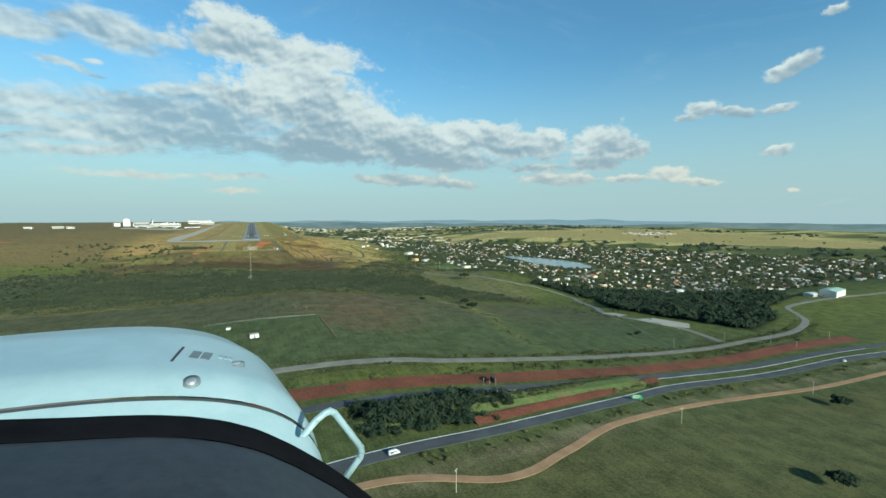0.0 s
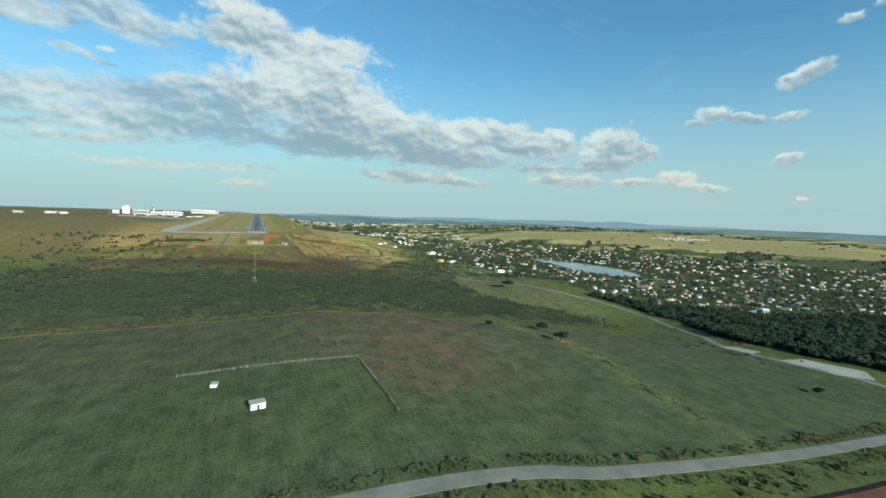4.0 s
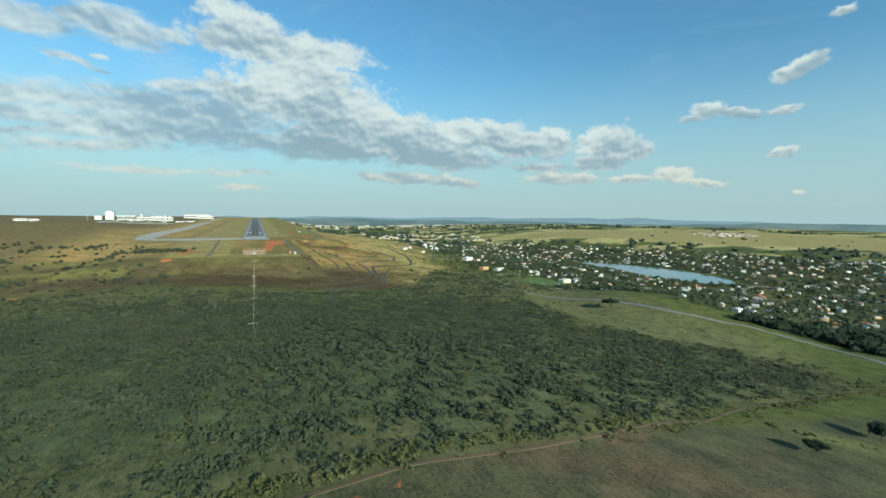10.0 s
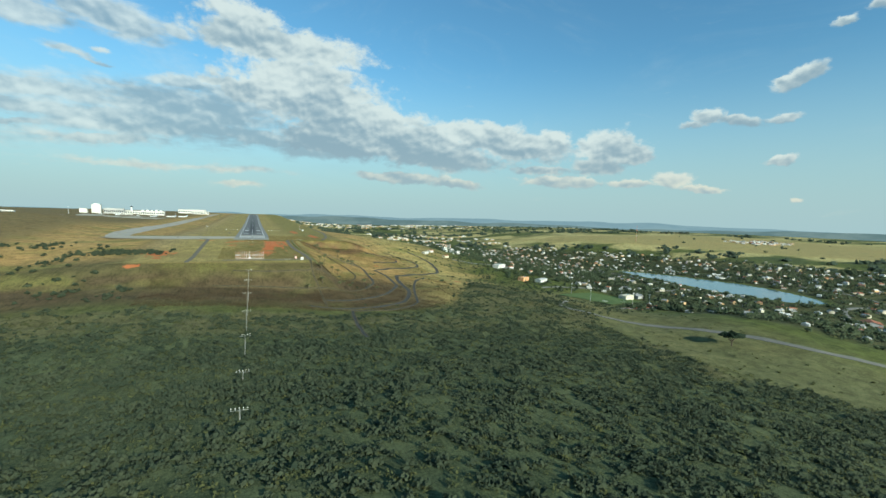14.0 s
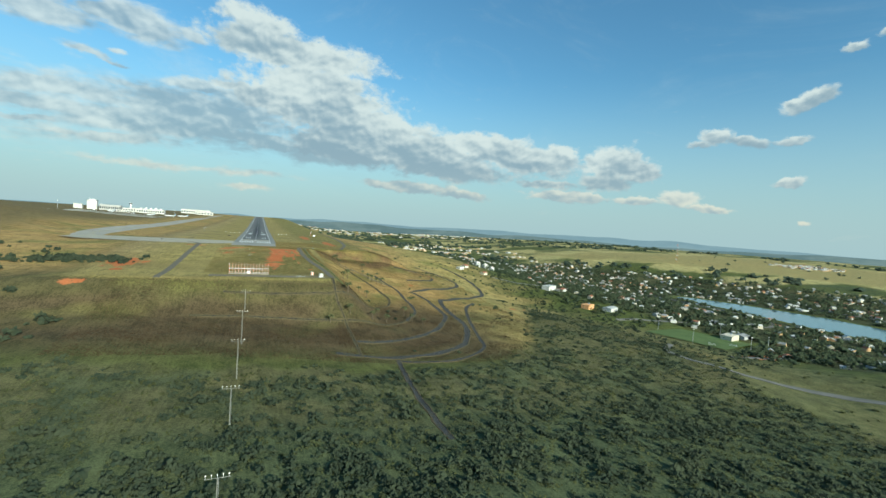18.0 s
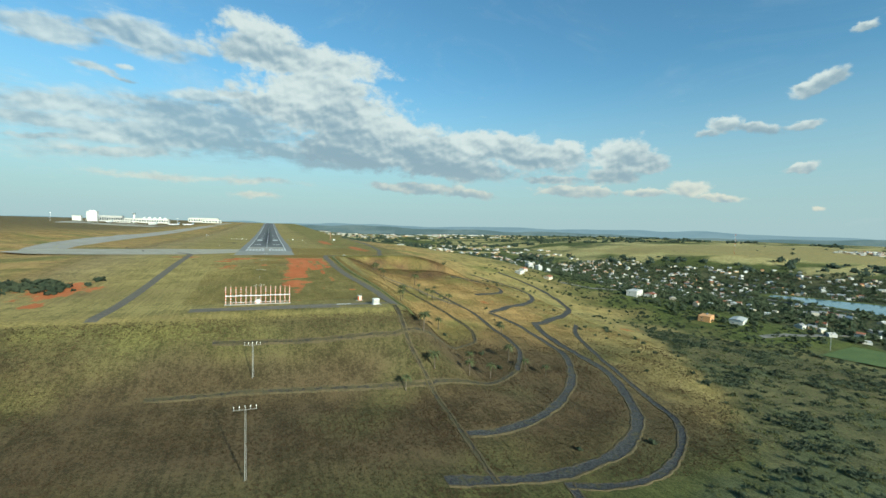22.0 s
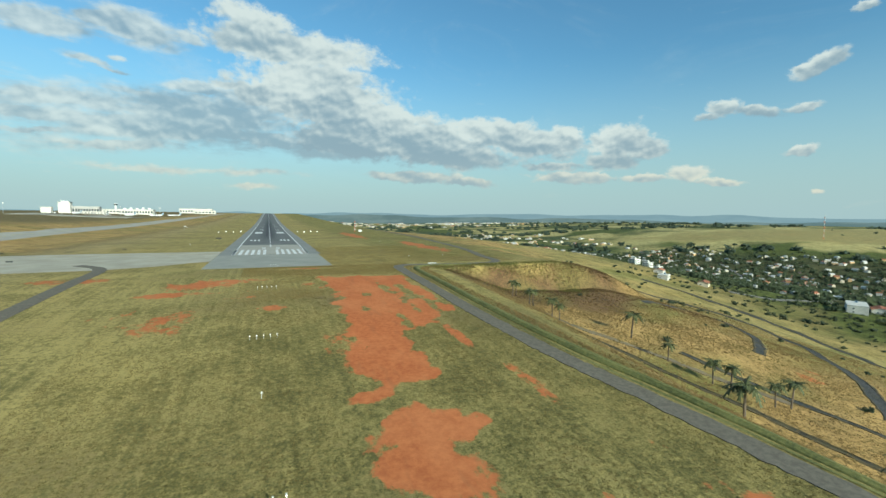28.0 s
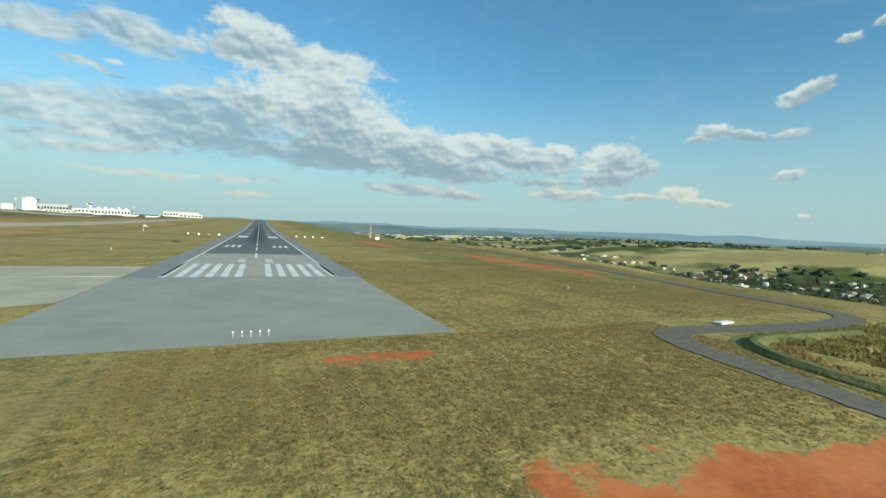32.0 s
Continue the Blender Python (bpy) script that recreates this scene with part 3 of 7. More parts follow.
GX = steps((-3900, -1200, 180), (-1200, -400, 40), (-400, -140, 10), (-140, -8, 3.5), (-8, 60, 1.7), (60, 330, 3.5), (330, 600, 8), (600, 1300, 16), (1300, 2500, 40), (2500, 4700, 180))
GY = steps((-2300, -1560, 40), (-1560, -1150, 6), (-1150, -480, 6), (-480, -260, 3.5), (-260, -96, 1.8), (-96, 60, 3.5), (60, 600, 12), (600, 1500, 40), (1500, 3900, 120))

SOIL_A = [(17, -105), (32, -108), (52, -108), (51, -126), (51, -147), (51, -164), (46, -172), (40, -178), (30, -186), (30, -200), (27, -214), (16, -214), (18, -186), (19, -166), (20, -150), (20, -132), (17, -116)]
SOIL_B = [(13, -222), (23, -219), (33, -226), (29, -237), (26, -250), (20, -262), (17, -242), (11, -240)]
# tongues of grass within the bare soil: middle, half length, half width, lean
TONGUES = [(39.5, -142, 26, 1.7, -0.06), (44.5, -140, 14, 1.3, 0.0), (30, -141, 4.5, 2.0, 0.0), (26, -159, 3.5, 1.6, 0.0), (47.5, -158, 12, 1.2, 0.0), (34, -172, 10, 1.6, -0.1), (36, -190, 9, 2.5, -0.1)]
WOODS = [(560, -706), (640, -730), (822, -800), (925, -960), (900, -1060), (720, -1110), (690, -1150), (560, -1190), (520, -1090), (518, -1010), (562, -930), (602, -880), (608, -815), (592, -752)]
PITCH = [(470, -318), (560, -300), (604, -372), (512, -398)]


FOREST = [(-900, -948), (150, -950), (300, -928), (440, -905), (470, -850), (450, -792), (403, -751), (364, -679), (375, -600), (382, -501), (430, -440), (432, -395), (424, -300), (400, -240),
          (351, -205), (300, -302), (248, -379), (205, -432), (170, -447), (90, -462), (-100, -450), (-300, -440), (-900, -430)]


def forest_weight(x, y):
    """The scrub forest of the valley under the approach."""
    return ease(-8, 10, inside(FOREST, x, y) + 7 * ripple(x, y, 80, 8))


def thicket(x, y):
    """How closely the scrub stands: dense in the hollow, in patches between grass towards the hillside."""
    deep = ease(15, 150, inside(FOREST, x, y)) * (1 - ease(-560, -430, y)) + (1 - ease(-640, -520, y)) * ease(-4, 75, inside(FOREST, x, y) + 18 * ripple(x, y, 60, 9))
    patch = ease(-0.25, 0.5, ripple(x, y, 95, 31) + 0.45 * ripple(x, y, 34, 32))
    return forest_weight(x, y) * np.clip(deep + (0.12 + 0.6 * patch) * (1 - deep), 0, 1)


def town_weight(x, y):
    w = ease(505, 560, x - 0.22 * np.clip(y + 100, -600, 0) * -1 + 60 * ease(-250, -420, y)) * (1 - ease(1480, 1640, x + 0.6 * y + 120))
    w = w * ease(-1010, -930, y + 0.0 * x) * (1 - ease(520, 700, y))
    w = w * (inside(LAKE, x, y) < -14) * (inside(WOODS, x, y) < -5) * (inside(PITCH, x, y) < -14)
    return w * (1 - forest_weight(x, y))


STRIP_Y, STRIP_X = (-1190, -1116, -1070, -1015, -981, -950), (246, 251, 264, 268, 249, 208)


def ground_zones(x, y):
    """Cover of the ground: tint (rgb), weight of dry grass, weight of bare red soil."""
    n = x.shape
    t = np.empty(n + (3,))
    t[:] = (0.085, 0.100, 0.030)

    def lay(w, c):
        t[:] = t * (1 - w[..., None]) + np.array(c) * w[..., None]

    r1, r2 = ripple(x, y, 120, 21), ripple(x, y, 45, 22)
    lay(np.clip(ease(-0.3, 0.4, ripple(x, y, 900, 30) + 0.3 * r1) * ease(900, 1600, np.hypot(x, y)), 0, 1), (0.062, 0.078, 0.036))
    lay(ease(0.0, 0.25, ripple(x, y, 520, 38)) * ease(900, 1400, np.hypot(x, y)) * ease(-500, -100, y), (0.36, 0.310, 0.140))
    # dry yellow pasture, its tint brightened in place of sun on a facing slope
    hill = ease(1760, 1860, x + 0.87 * y + 40 * r1) * (1 - ease(2500, 2900, x)) * (1 - ease(750, 1150, y + 100 * r1)) * ease(-1100, -700, y)
    lay(np.clip(hill, 0, 1), (0.41, 0.345, 0.150))
    # the fields south of the forest
    fields = (1 - ease(-958, -946, y)) * ease(-1215, -1195, y) * (1 - ease(450, 490, x))
    lay(fields, (0.076, 0.080, 0.044))
    lay(fields * (1 - ease(-1110, -1040, y)), (0.062, 0.080, 0.040))
    plough = fields * np.exp(-((x - 110 - 0.1 * (y + 1060)) / 60) ** 2) * np.clip(0.6 + 0.5 * r2, 0, 1) * ease(-1150, -1090, y)
    lay(plough, (0.112, 0.080, 0.052))
    yard = (x < 61) * (x > -60) * (y < -1066) * (y > -1165) * 1.0
    lay(yard, (0.062, 0.080, 0.038))
    strip = (0.4 + 0.6 * ease(-1090, -1020, y)) * fields * np.exp(-((x - np.interp(y, STRIP_Y, STRIP_X)) / 13) ** 2) * np.clip(0.65 + 0.5 * r2, 0, 1)
    lay(strip, (0.165, 0.172, 0.062))
    lay(1 - ease(-1345, -1325, y), (0.078, 0.082, 0.036))
    lay(np.exp(-((y - np.interp(x, (40, 150, 260, 400, 600), (-1352, -1338, -1318, -1310, -1316))) / 7) ** 2) * (x > 20) * np.clip(0.55 + 0.6 * r2, 0, 1), (0.150, 0.130, 0.085))
    fw = forest_weight(x, y)
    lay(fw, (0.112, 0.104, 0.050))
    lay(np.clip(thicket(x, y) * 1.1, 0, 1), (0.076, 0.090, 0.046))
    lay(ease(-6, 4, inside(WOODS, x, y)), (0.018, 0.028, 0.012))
    meadow = (1 - fw) * ease(-860, -800, y) * (1 - ease(-330, -280, y)) * ease(340, 380, x) * (1 - ease(480, 560, x))
    lay(np.clip(meadow, 0, 1), (0.122, 0.122, 0.056))
    tw = town_weight(x, y)
    lay(tw * 0.85, (0.060, 0.062, 0.032))
    m = platform(x, y)
    turf = ease(0.82, 0.97, m)
    lay(turf, (0.275, 0.222, 0.086))
    lay(turf * (1 - ease(-190, -130, y + 10 * r2)) * ease(-60, 20, x) * 0.8, (0.185, 0.158, 0.060))
    # dry golden grass in the west, paled further to paint in veiling glare
    west = 0.8 * ease(-70, -140, x) * ease(-330, -150, y) * ease(-1500, -1100, x) + np.exp(-((x + 430) / 190) ** 2 - ((y - 190) / 330) ** 2)
    west = np.clip(west * 1.3, 0, 1)
    lay(west, (0.30, 0.235, 0.115))
    lay(turf * ease(60, 95, x) * ease(-70, -40, y) * 0.5, (0.13, 0.13, 0.04))
    # slopes of the embankment and the terraced hillside: tall dry grass with green runs
    slope = (1 - turf) * ease(-470, -400, y) * ease(-360, -260, x) * (1 - ease(330, 470, x + 40 * r1)) * (1 - fw)
    dry = slope * np.clip(0.50 + 0.28 * r1 + 0.16 * r2, 0, 1)
    dry = np.maximum(dry, turf * np.clip(0.30 + 0.16 * r1, 0, 1))
    dry = np.maximum(dry, 0.35 * west)
    dry = np.maximum(dry, 0.62 * ease(-140, -300, x) * ease(-420, -300, y))
    dry = np.maximum(dry, 0.45 * hill)
    dry = np.maximum(dry, 0.30 * fw * ease(-560, -400, y))
    # brown lower slope tones, darkened to paint in a cloud's shade
    lay(slope, (0.082, 0.063, 0.036))
    gold = slope * ease(-330, -230, y) * (1 - ease(190, 300, x + 20 * r2))
    lay(slope * ease(170, 260, x), (0.275, 0.220, 0.088))
    lay(slope * ease(-352, -338, y) * (1 - ease(66, 78, x)), (0.092, 0.080, 0.038))
    lay(gold, (0.325, 0.220, 0.090))
    lay((1 - turf) * ease(-132, -118, y + 6 * r2) * (1 - ease(-86, -78, y)) * ease(72, 82, x) * (1 - ease(180, 215, x)), (0.128, 0.082, 0.046))
    lay(slope * np.clip(0.10 + 0.8 * r1 + 0.35 * r2, 0, 0.9) * ease(-350, -250, y - 0.35 * x + 30), (0.175, 0.165, 0.056))
    lay(slope * np.clip(-0.2 + 0.8 * r1, 0, 1) * (1 - ease(-350, -250, y - 0.35 * x + 30)), (0.094, 0.092, 0.038))
    dry = dry * (1 - 0.8 * slope)
    soil = np.zeros(n)

    def bare(cx, cy, rx, ry, k, turn=0.0):
        u, v = (x - cx) - turn * (y - cy), y - cy
        soil[:] = np.maximum(soil, k * np.exp(-(u / rx) ** 2 - (v / ry) ** 2))

    n1 = ripple(x, y, 26, 23)
    n2 = ripple(x, y, 10, 27)
    for poly, k, out in ((SOIL_A, 0.69, 2.2), (SOIL_B, 0.66, 0.5)):
        soil[:] = np.maximum(soil, k * ease(-8, 6, inside(poly, x, y) + out + 2.8 * n1 + 1.8 * n2))
    for cx, cy, long, wide, lean in TONGUES:
        u, v = x - cx - lean * (y - cy), y - cy
        soil[:] *= 1 - 0.52 * np.exp(-(u / (1.25 * wide)) ** 2 - (v / long) ** 4) * np.clip(0.75 + 0.5 * ripple(x, y, 9, 25), 0.2, 1.1)
    bare(44, -190, 3, 22, 0.52)
    bare(47, -222, 5, 36, 0.50)
    bare(10, -152, 4, 8, 0.52)
    bare(35, -207, 7, 2.2, 0.54)
    bare(20, -209, 5.5, 14, 0.64)
    bare(0, -152, 10, 7, 0.53)
    bare(-12, -137, 13, 5, 0.55)
    bare(180, -150, 12, 14, 0.50)
    bare(204, -188, 12, 16, 0.51)
    bare(52, -240, 12, 40, 0.44)
    bare(-14, -108, 30, 12, 0.57)
    bare(-70, -95, 30, 14, 0.56)
    bare(-30, -128, 40, 7, 0.58)
    bare(14, -190, 12, 30, 0.47)
    bare(44, -289.6, 13, 2.6, 0.70)
    bare(20, -287, 7, 3.2, 0.62)
    bare(38, -251, 3.5, 3.0, 0.60)
    bare(57, -258, 6, 5, 0.56)
    bare(-120, -327, 16, 10, 0.66)
    bare(-106, -278, 9, 15, 0.62)
    bare(192, -192, 8, 14, 0.55)
    bare(10, -120, 12, 10, 0.52)
    bare(14, -79.5, 17, 4.5, 0.68)
    bare(-24, -112, 26, 20, 0.57)
    bare(-30, -160, 26, 30, 0.54)
    bare(-110, -240, 34, 46, 0.62)
    bare(-260, -430, 30, 30, 0.5)
    bare(118, 60, 16, 120, 0.64)
    bare(95, 260, 18, 160, 0.62)
    bare(250, -105, 26, 34, 0.52)
    bare(-560, -120, 60, 25, 0.6)
    bare(330, -220, 50, 60, 0.47)
    bare(535, -430, 60, 14, 0.9, 0.0)
    bare(20, -962, 40, 5, 0.6)
    dry = np.where(fields > 0.5, 0.1, dry)
    return t, np.clip(dry, 0, 1), np.clip(soil, 0, 1)


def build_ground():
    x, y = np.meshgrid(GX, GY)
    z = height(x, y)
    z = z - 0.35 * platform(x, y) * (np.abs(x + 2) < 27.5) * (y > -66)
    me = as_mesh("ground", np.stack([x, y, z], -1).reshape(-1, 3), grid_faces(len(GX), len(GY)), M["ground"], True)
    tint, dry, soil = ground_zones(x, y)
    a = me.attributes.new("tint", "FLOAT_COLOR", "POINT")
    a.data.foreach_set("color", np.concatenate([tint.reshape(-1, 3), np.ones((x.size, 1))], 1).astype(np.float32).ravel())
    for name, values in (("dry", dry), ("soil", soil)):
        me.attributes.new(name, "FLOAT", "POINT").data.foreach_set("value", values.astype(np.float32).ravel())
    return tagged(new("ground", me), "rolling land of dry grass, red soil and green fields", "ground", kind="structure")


build_ground()


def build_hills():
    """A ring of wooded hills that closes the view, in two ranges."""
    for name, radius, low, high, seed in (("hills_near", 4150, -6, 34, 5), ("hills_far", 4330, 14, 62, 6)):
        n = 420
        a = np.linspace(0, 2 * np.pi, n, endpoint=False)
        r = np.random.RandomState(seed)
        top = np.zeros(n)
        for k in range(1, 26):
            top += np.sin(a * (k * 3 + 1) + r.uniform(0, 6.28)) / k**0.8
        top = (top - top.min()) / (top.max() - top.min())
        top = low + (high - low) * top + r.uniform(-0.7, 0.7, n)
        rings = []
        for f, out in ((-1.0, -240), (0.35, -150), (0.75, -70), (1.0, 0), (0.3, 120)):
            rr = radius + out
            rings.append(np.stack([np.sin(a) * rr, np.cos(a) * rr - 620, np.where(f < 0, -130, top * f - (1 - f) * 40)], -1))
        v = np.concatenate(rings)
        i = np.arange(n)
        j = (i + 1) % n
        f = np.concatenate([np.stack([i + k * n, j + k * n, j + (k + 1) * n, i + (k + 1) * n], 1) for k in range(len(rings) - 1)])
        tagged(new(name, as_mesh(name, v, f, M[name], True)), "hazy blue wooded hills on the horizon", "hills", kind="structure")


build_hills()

# ---- pavements: runway, taxiways, roads and drains, draped on the land ----
def part(name, me, parent=None, label=""):
    """Links a mesh as one object, under a thing where one is given."""
    ob = new(name, me)
    if parent:
        ob.parent = parent
    return tagged(ob, label)


def smooth_line(points, gap=4.0):
    """A soft curve through points of the plan, in steps of about gap metres."""
    p = np.array(points, float)
    p = np.concatenate([[2 * p[0] - p[1]], p, [2 * p[-1] - p[-2]]])
    out = []
    for i in range(1, len(p) - 2):
        n = max(2, int(np.hypot(*(p[i + 1] - p[i])) / gap))
        t = np.linspace(0, 1, n, endpoint=False)[:, None]
        a, b, c, d = p[i - 1], p[i], p[i + 1], p[i + 2]
        out.append(0.5 * (2 * b + (c - a) * t + (2 * a - 5 * b + 4 * c - d) * t**2 + (3 * b - a - 3 * c + d) * t**3))
    return np.concatenate(out + [p[-2:-1]])


def sideways(line):
    d = np.gradient(line, axis=0)
    d /= np.linalg.norm(d, axis=1)[:, None] + 1e-9
    return np.stack([d[:, 1], -d[:, 0]], 1)


def ribbon(name, points, profile, mat, gap=4.0, level=None):
    """A strip along a line of the plan. profile: (offset to the right, height over the land) from left to right."""
    line = smooth_line(points, gap)
    side = sideways(line)
    rows = []
    for off, up in profile:
        q = line + side * off
        base = height(q[:, 0], q[:, 1]) if level is None else level(q[:, 0], q[:, 1])
        rows.append(np.stack([q[:, 0], q[:, 1], base + up], 1))
    v = np.stack(rows, 1).reshape(-1, 3)
    return as_mesh(name, v, grid_faces(len(profile), len(line)), mat)


def flat_z(x, y):
    return field_z(np.asarray(y, float))


def slab(name, x0, x1, y0, y1, up, mat, gap=30.0):
    """A pavement slab between two sides, with closed edges, following the slope of the airfield."""
    ys = np.linspace(y0, y1, max(2, int(abs(y1 - y0) / gap) + 1))
    prof = [(x0, -0.4), (x0, up), (x1, up), (x1, -0.4)]
    v = np.array([[x, y, float(field_z(np.array(y))) + u] for y in ys for x, u in prof])
    return as_mesh(name, v, grid_faces(4, len(ys)), mat)


RW_END = 2900
M["tan_concrete"] = shader("tan_concrete", asphalt((0.33, 0.295, 0.225), (0.44, 0.40, 0.31)), 0.85, bump=(5, 0.15, 0.02))
runway = tagged(new("runway", slab("runway", -22.6, 22.6, 0, RW_END, 0.06, M["runway"])), "grey asphalt runway with tyre marks and white paint", "runway", kind="structure")
for s, nm in ((-1, "shoulder_west"), (1, "shoulder_east")):
    a, b = sorted((s * 22.6, s * 30.0))
    tagged(new(nm, slab(nm, a, b, -0.0, RW_END, 0.045, M["shoulder"])), "grey paved runway shoulder", "shoulder", kind="structure")
tagged(new("blast_pad", slab("blast_pad", -30.0, 28.0, -70, -0.02, 0.06, M["blastpad"])), "plain grey concrete blast pad before the threshold", "pavement", kind="structure")
tagged(new("threshold_slab", slab("threshold_slab", -21.2, 21.2, 0.4, 92, 0.072, M["concrete"])), "pale concrete strip at the runway threshold", "pavement", kind="structure")


def stripe(name, x0, x1, y0, y1, mat="paint"):
    n = max(1, int((y1 - y0) / 60))
    ys = np.linspace(y0, y1, n + 1)
    v = np.array([[x, y, float(field_z(np.array(y))) + 0.088] for y in ys for x in (x0, x1)])
    return part(name, as_mesh(name, v, grid_faces(2, n + 1), M[mat]), runway)


for s in (-1, 1):
    for k in range(6):      # threshold stripes
        x = s * (3.0 + 3.55 * k)
        stripe("threshold_stripe", min(x, x + s * 1.8), max(x, x + s * 1.8), 1, 40)
    for y in np.arange(4, RW_END, 290.0):
        stripe("edge_line", s * 22.0 - 0.45, s * 22.0 + 0.45, y, min(y + 289.9, RW_END))
    for y, n, w, long in ((150, 3, 1.8, 22.5), (320, 1, 9.0, 48), (450, 2, 1.8, 22.5), (600, 2, 1.8, 22.5), (750, 1, 1.8, 22.5)):
        for k in range(n):
            x = s * (9.0 + k * (w + 1.5)) if n > 1 else s * 9.0
            stripe("touchdown_bar", min(x, x + s * w), max(x, x + s * w), y, y + long)
for y in np.arange(70, 2850, 50.0):
    stripe("centre_dash", -0.45, 0.45, y, y + 30)
for y in (30, 36, 42):      # worn designator, too rubbed to read
    stripe("designator_bar", -6.2, -3.6, y + 18, y + 21)
    stripe("designator_bar", 3.6, 6.2, y + 18, y + 21)


def road(name, points, width, mat, label, category="road", up=0.16, crown=0.0, gap=4.0, ragged=0.0):
    w = width / 2
    me = ribbon(name, points, [(-w, -0.5), (-w, up), (0, up + crown), (w, up), (w, -0.5)], mat, gap)
    if ragged:      # edges broken away and grown over
        r = np.random.RandomState(len(name))
        for v in me.vertices:
            if v.index % 5 != 2:
                v.co += Vector((r.normal(0, ragged), r.normal(0, ragged), 0))
    return tagged(new(name, me), label, category, kind="structure")


road("taxiway_entry", [(-30.2, 16), (-90, 16), (-150, 14), (-215, 8)], 26, M["tan_concrete"], "pale tan concrete taxiway leading to the runway threshold", "taxiway", 0.13)
q = [(-30.1, 20), (-215, 26), (-230, -30), (-200, -56), (-150, -66), (-70, -62), (-50, -52), (-38, -40), (-30.1, -36)]
tagged(new("holding_apron", as_mesh("holding_apron", [(-120, -18, 0.09)] + [(x, y, 0.08) for x, y in q], [(0, 1 + k, 1 + (k + 1) % len(q)) for k in range(len(q))], M["tan_concrete"])),
       "wide pale tan concrete holding apron beside the threshold", "apron", kind="structure")
road("taxiway_parallel", [(-160, -14), (-205, 0), (-222, 60), (-226, 200), (-228, 600), (-232, 1200), (-236, 2000), (-240, 2600)], 36, M["concrete"], "long pale grey parallel taxiway", "taxiway", 0.14, gap=20)
road("apron", [(-330, 1150), (-420, 1150), (-620, 1160)], 260, M["concrete"], "wide pale concrete apron before the terminal", "apron", 0.3, gap=40)
PERIM_LINE = [(72, -309), (70.5, -292), (70, -270), (66, -236), (61, -205), (57.5, -165), (56.5, -125), (56.5, -98), (57.5, -86), (60.5, -80), (66, -78), (75.5, -79.2), (84.5, -80.6), (95, -81.4),
              (106, -80.6), (115, -77.5), (120, -70), (122.5, -58), (126, -38), (137, 6), (148, 80), (164, 260), (176, 600)]
road("perimeter_road", PERIM_LINE,
     5.0, M["road"], "worn dark asphalt perimeter road of the airfield", "road", 0.12, gap=1.6, ragged=0.17)
road("perimeter_road_west", [(-70, -320), (-69, -290), (-68, -200), (-67, -110), (-70, -60), (-85, -38)], 5.0, M["road"], "worn asphalt perimeter road along the western bank", "road", 0.12)

DRAINS = [
    ("drain_straight", [(70, -313), (71, -340), (76, -358), (77, -385), (76, -428)], 2.0),
    ("drain_upper", [(86, -140), (100, -160), (113, -176), (126, -213), (135, -245), (139, -270), (136, -284)], 2.2),
    ("drain_bench_high", [(146, -172), (153, -193), (160, -235), (159, -261), (159, -290), (155, -313), (138, -338)], 3.2),
    ("drain_terrace", [(136, -284), (130, -296), (112, -306), (92, -326), (68, -335), (51, -336), (20, -338), (-20, -338)], 1.7),
    ("drain_bench_foot", [(138, -338), (116, -352), (92, -357), (75, -359)], 2.6),
    ("drain_bench_west", [(74, -359), (47, -359), (10, -361), (-40, -364)], 2.0),
    ("drain_bench_middle", [(179, -223), (186, -240), (191, -258), (191, -291), (189, -314), (170, -347), (149, -368), (125, -385), (97, -396), (79, -397)], 5.0),
    ("drain_bench_low", [(316, 10), (338, -60), (326, -137), (288, -187), (227, -238), (211, -247), (204, -271), (200, -305), (199, -332), (193, -358), (181, -382), (168, -399), (143, -417), (119, -425), (95, -427), (58, -425)], 6.2),
    ("drain_bench_outer", [(262, -236), (236, -268), (217, -310), (203, -352), (195, -382), (188, -403), (172, -420), (148, -434), (124, -440), (100, -433)], 3.6),
    ("drain_lower", [(102, -432), (97, -461), (91, -509), (87, -560)], 3.4),
    ("drain_hill_a", [(248, -40), (276, -65), (297, -98), (280, -137), (239, -180), (200, -209), (182, -221)], 5.4),
    ("drain_hill_b", [(190, -112), (214, -103), (240, -95), (250, -115), (236, -140), (212, -160), (190, -174)], 4.2),
]
def drain_mesh(name, pts, width, mats, seed):
    """A rough stone channel with crumbling, overgrown edges: bottom and banks vary in width along its line."""
    line = smooth_line(pts, 2.2)
    side = sideways(line)
    r = np.random.RandomState(seed)
    run = np.arange(len(line))
    h = 0.44 * width * (1 + 0.13 * np.sin(run * 0.37 + seed) + 0.09 * np.sin(run * 1.1 + 2 * seed) + r.uniform(-0.10, 0.10, len(line)))
    rows = []
    for f, out, up, rough in ((-1, -1.1, -0.15, 0.3), (-1, -0.4, 0.34, 0.25), (-1, 0.0, 0.28, 0.2), (-0.8, 0.0, 0.14, 0.15), (0, 0.0, 0.11, 0.2), (0.8, 0.0, 0.14, 0.15), (1, 0.0, 0.24, 0.2), (1, 0.4, 0.26, 0.25), (1, 1.0, -0.15, 0.3)):
        q = line + side * (f * h + out + r.normal(0, rough, len(line)) * (f != 0))[:, None]
        rows.append(np.stack([q[:, 0], q[:, 1], height(q[:, 0], q[:, 1]) + up], 1))
    me = as_mesh(name, np.stack(rows, 1).reshape(-1, 3), grid_faces(9, len(line)), mats)
    me.polygons.foreach_set("material_index", [int(k % 8 in (0, 1, 6, 7)) for k in range(len(me.polygons))])
    return me


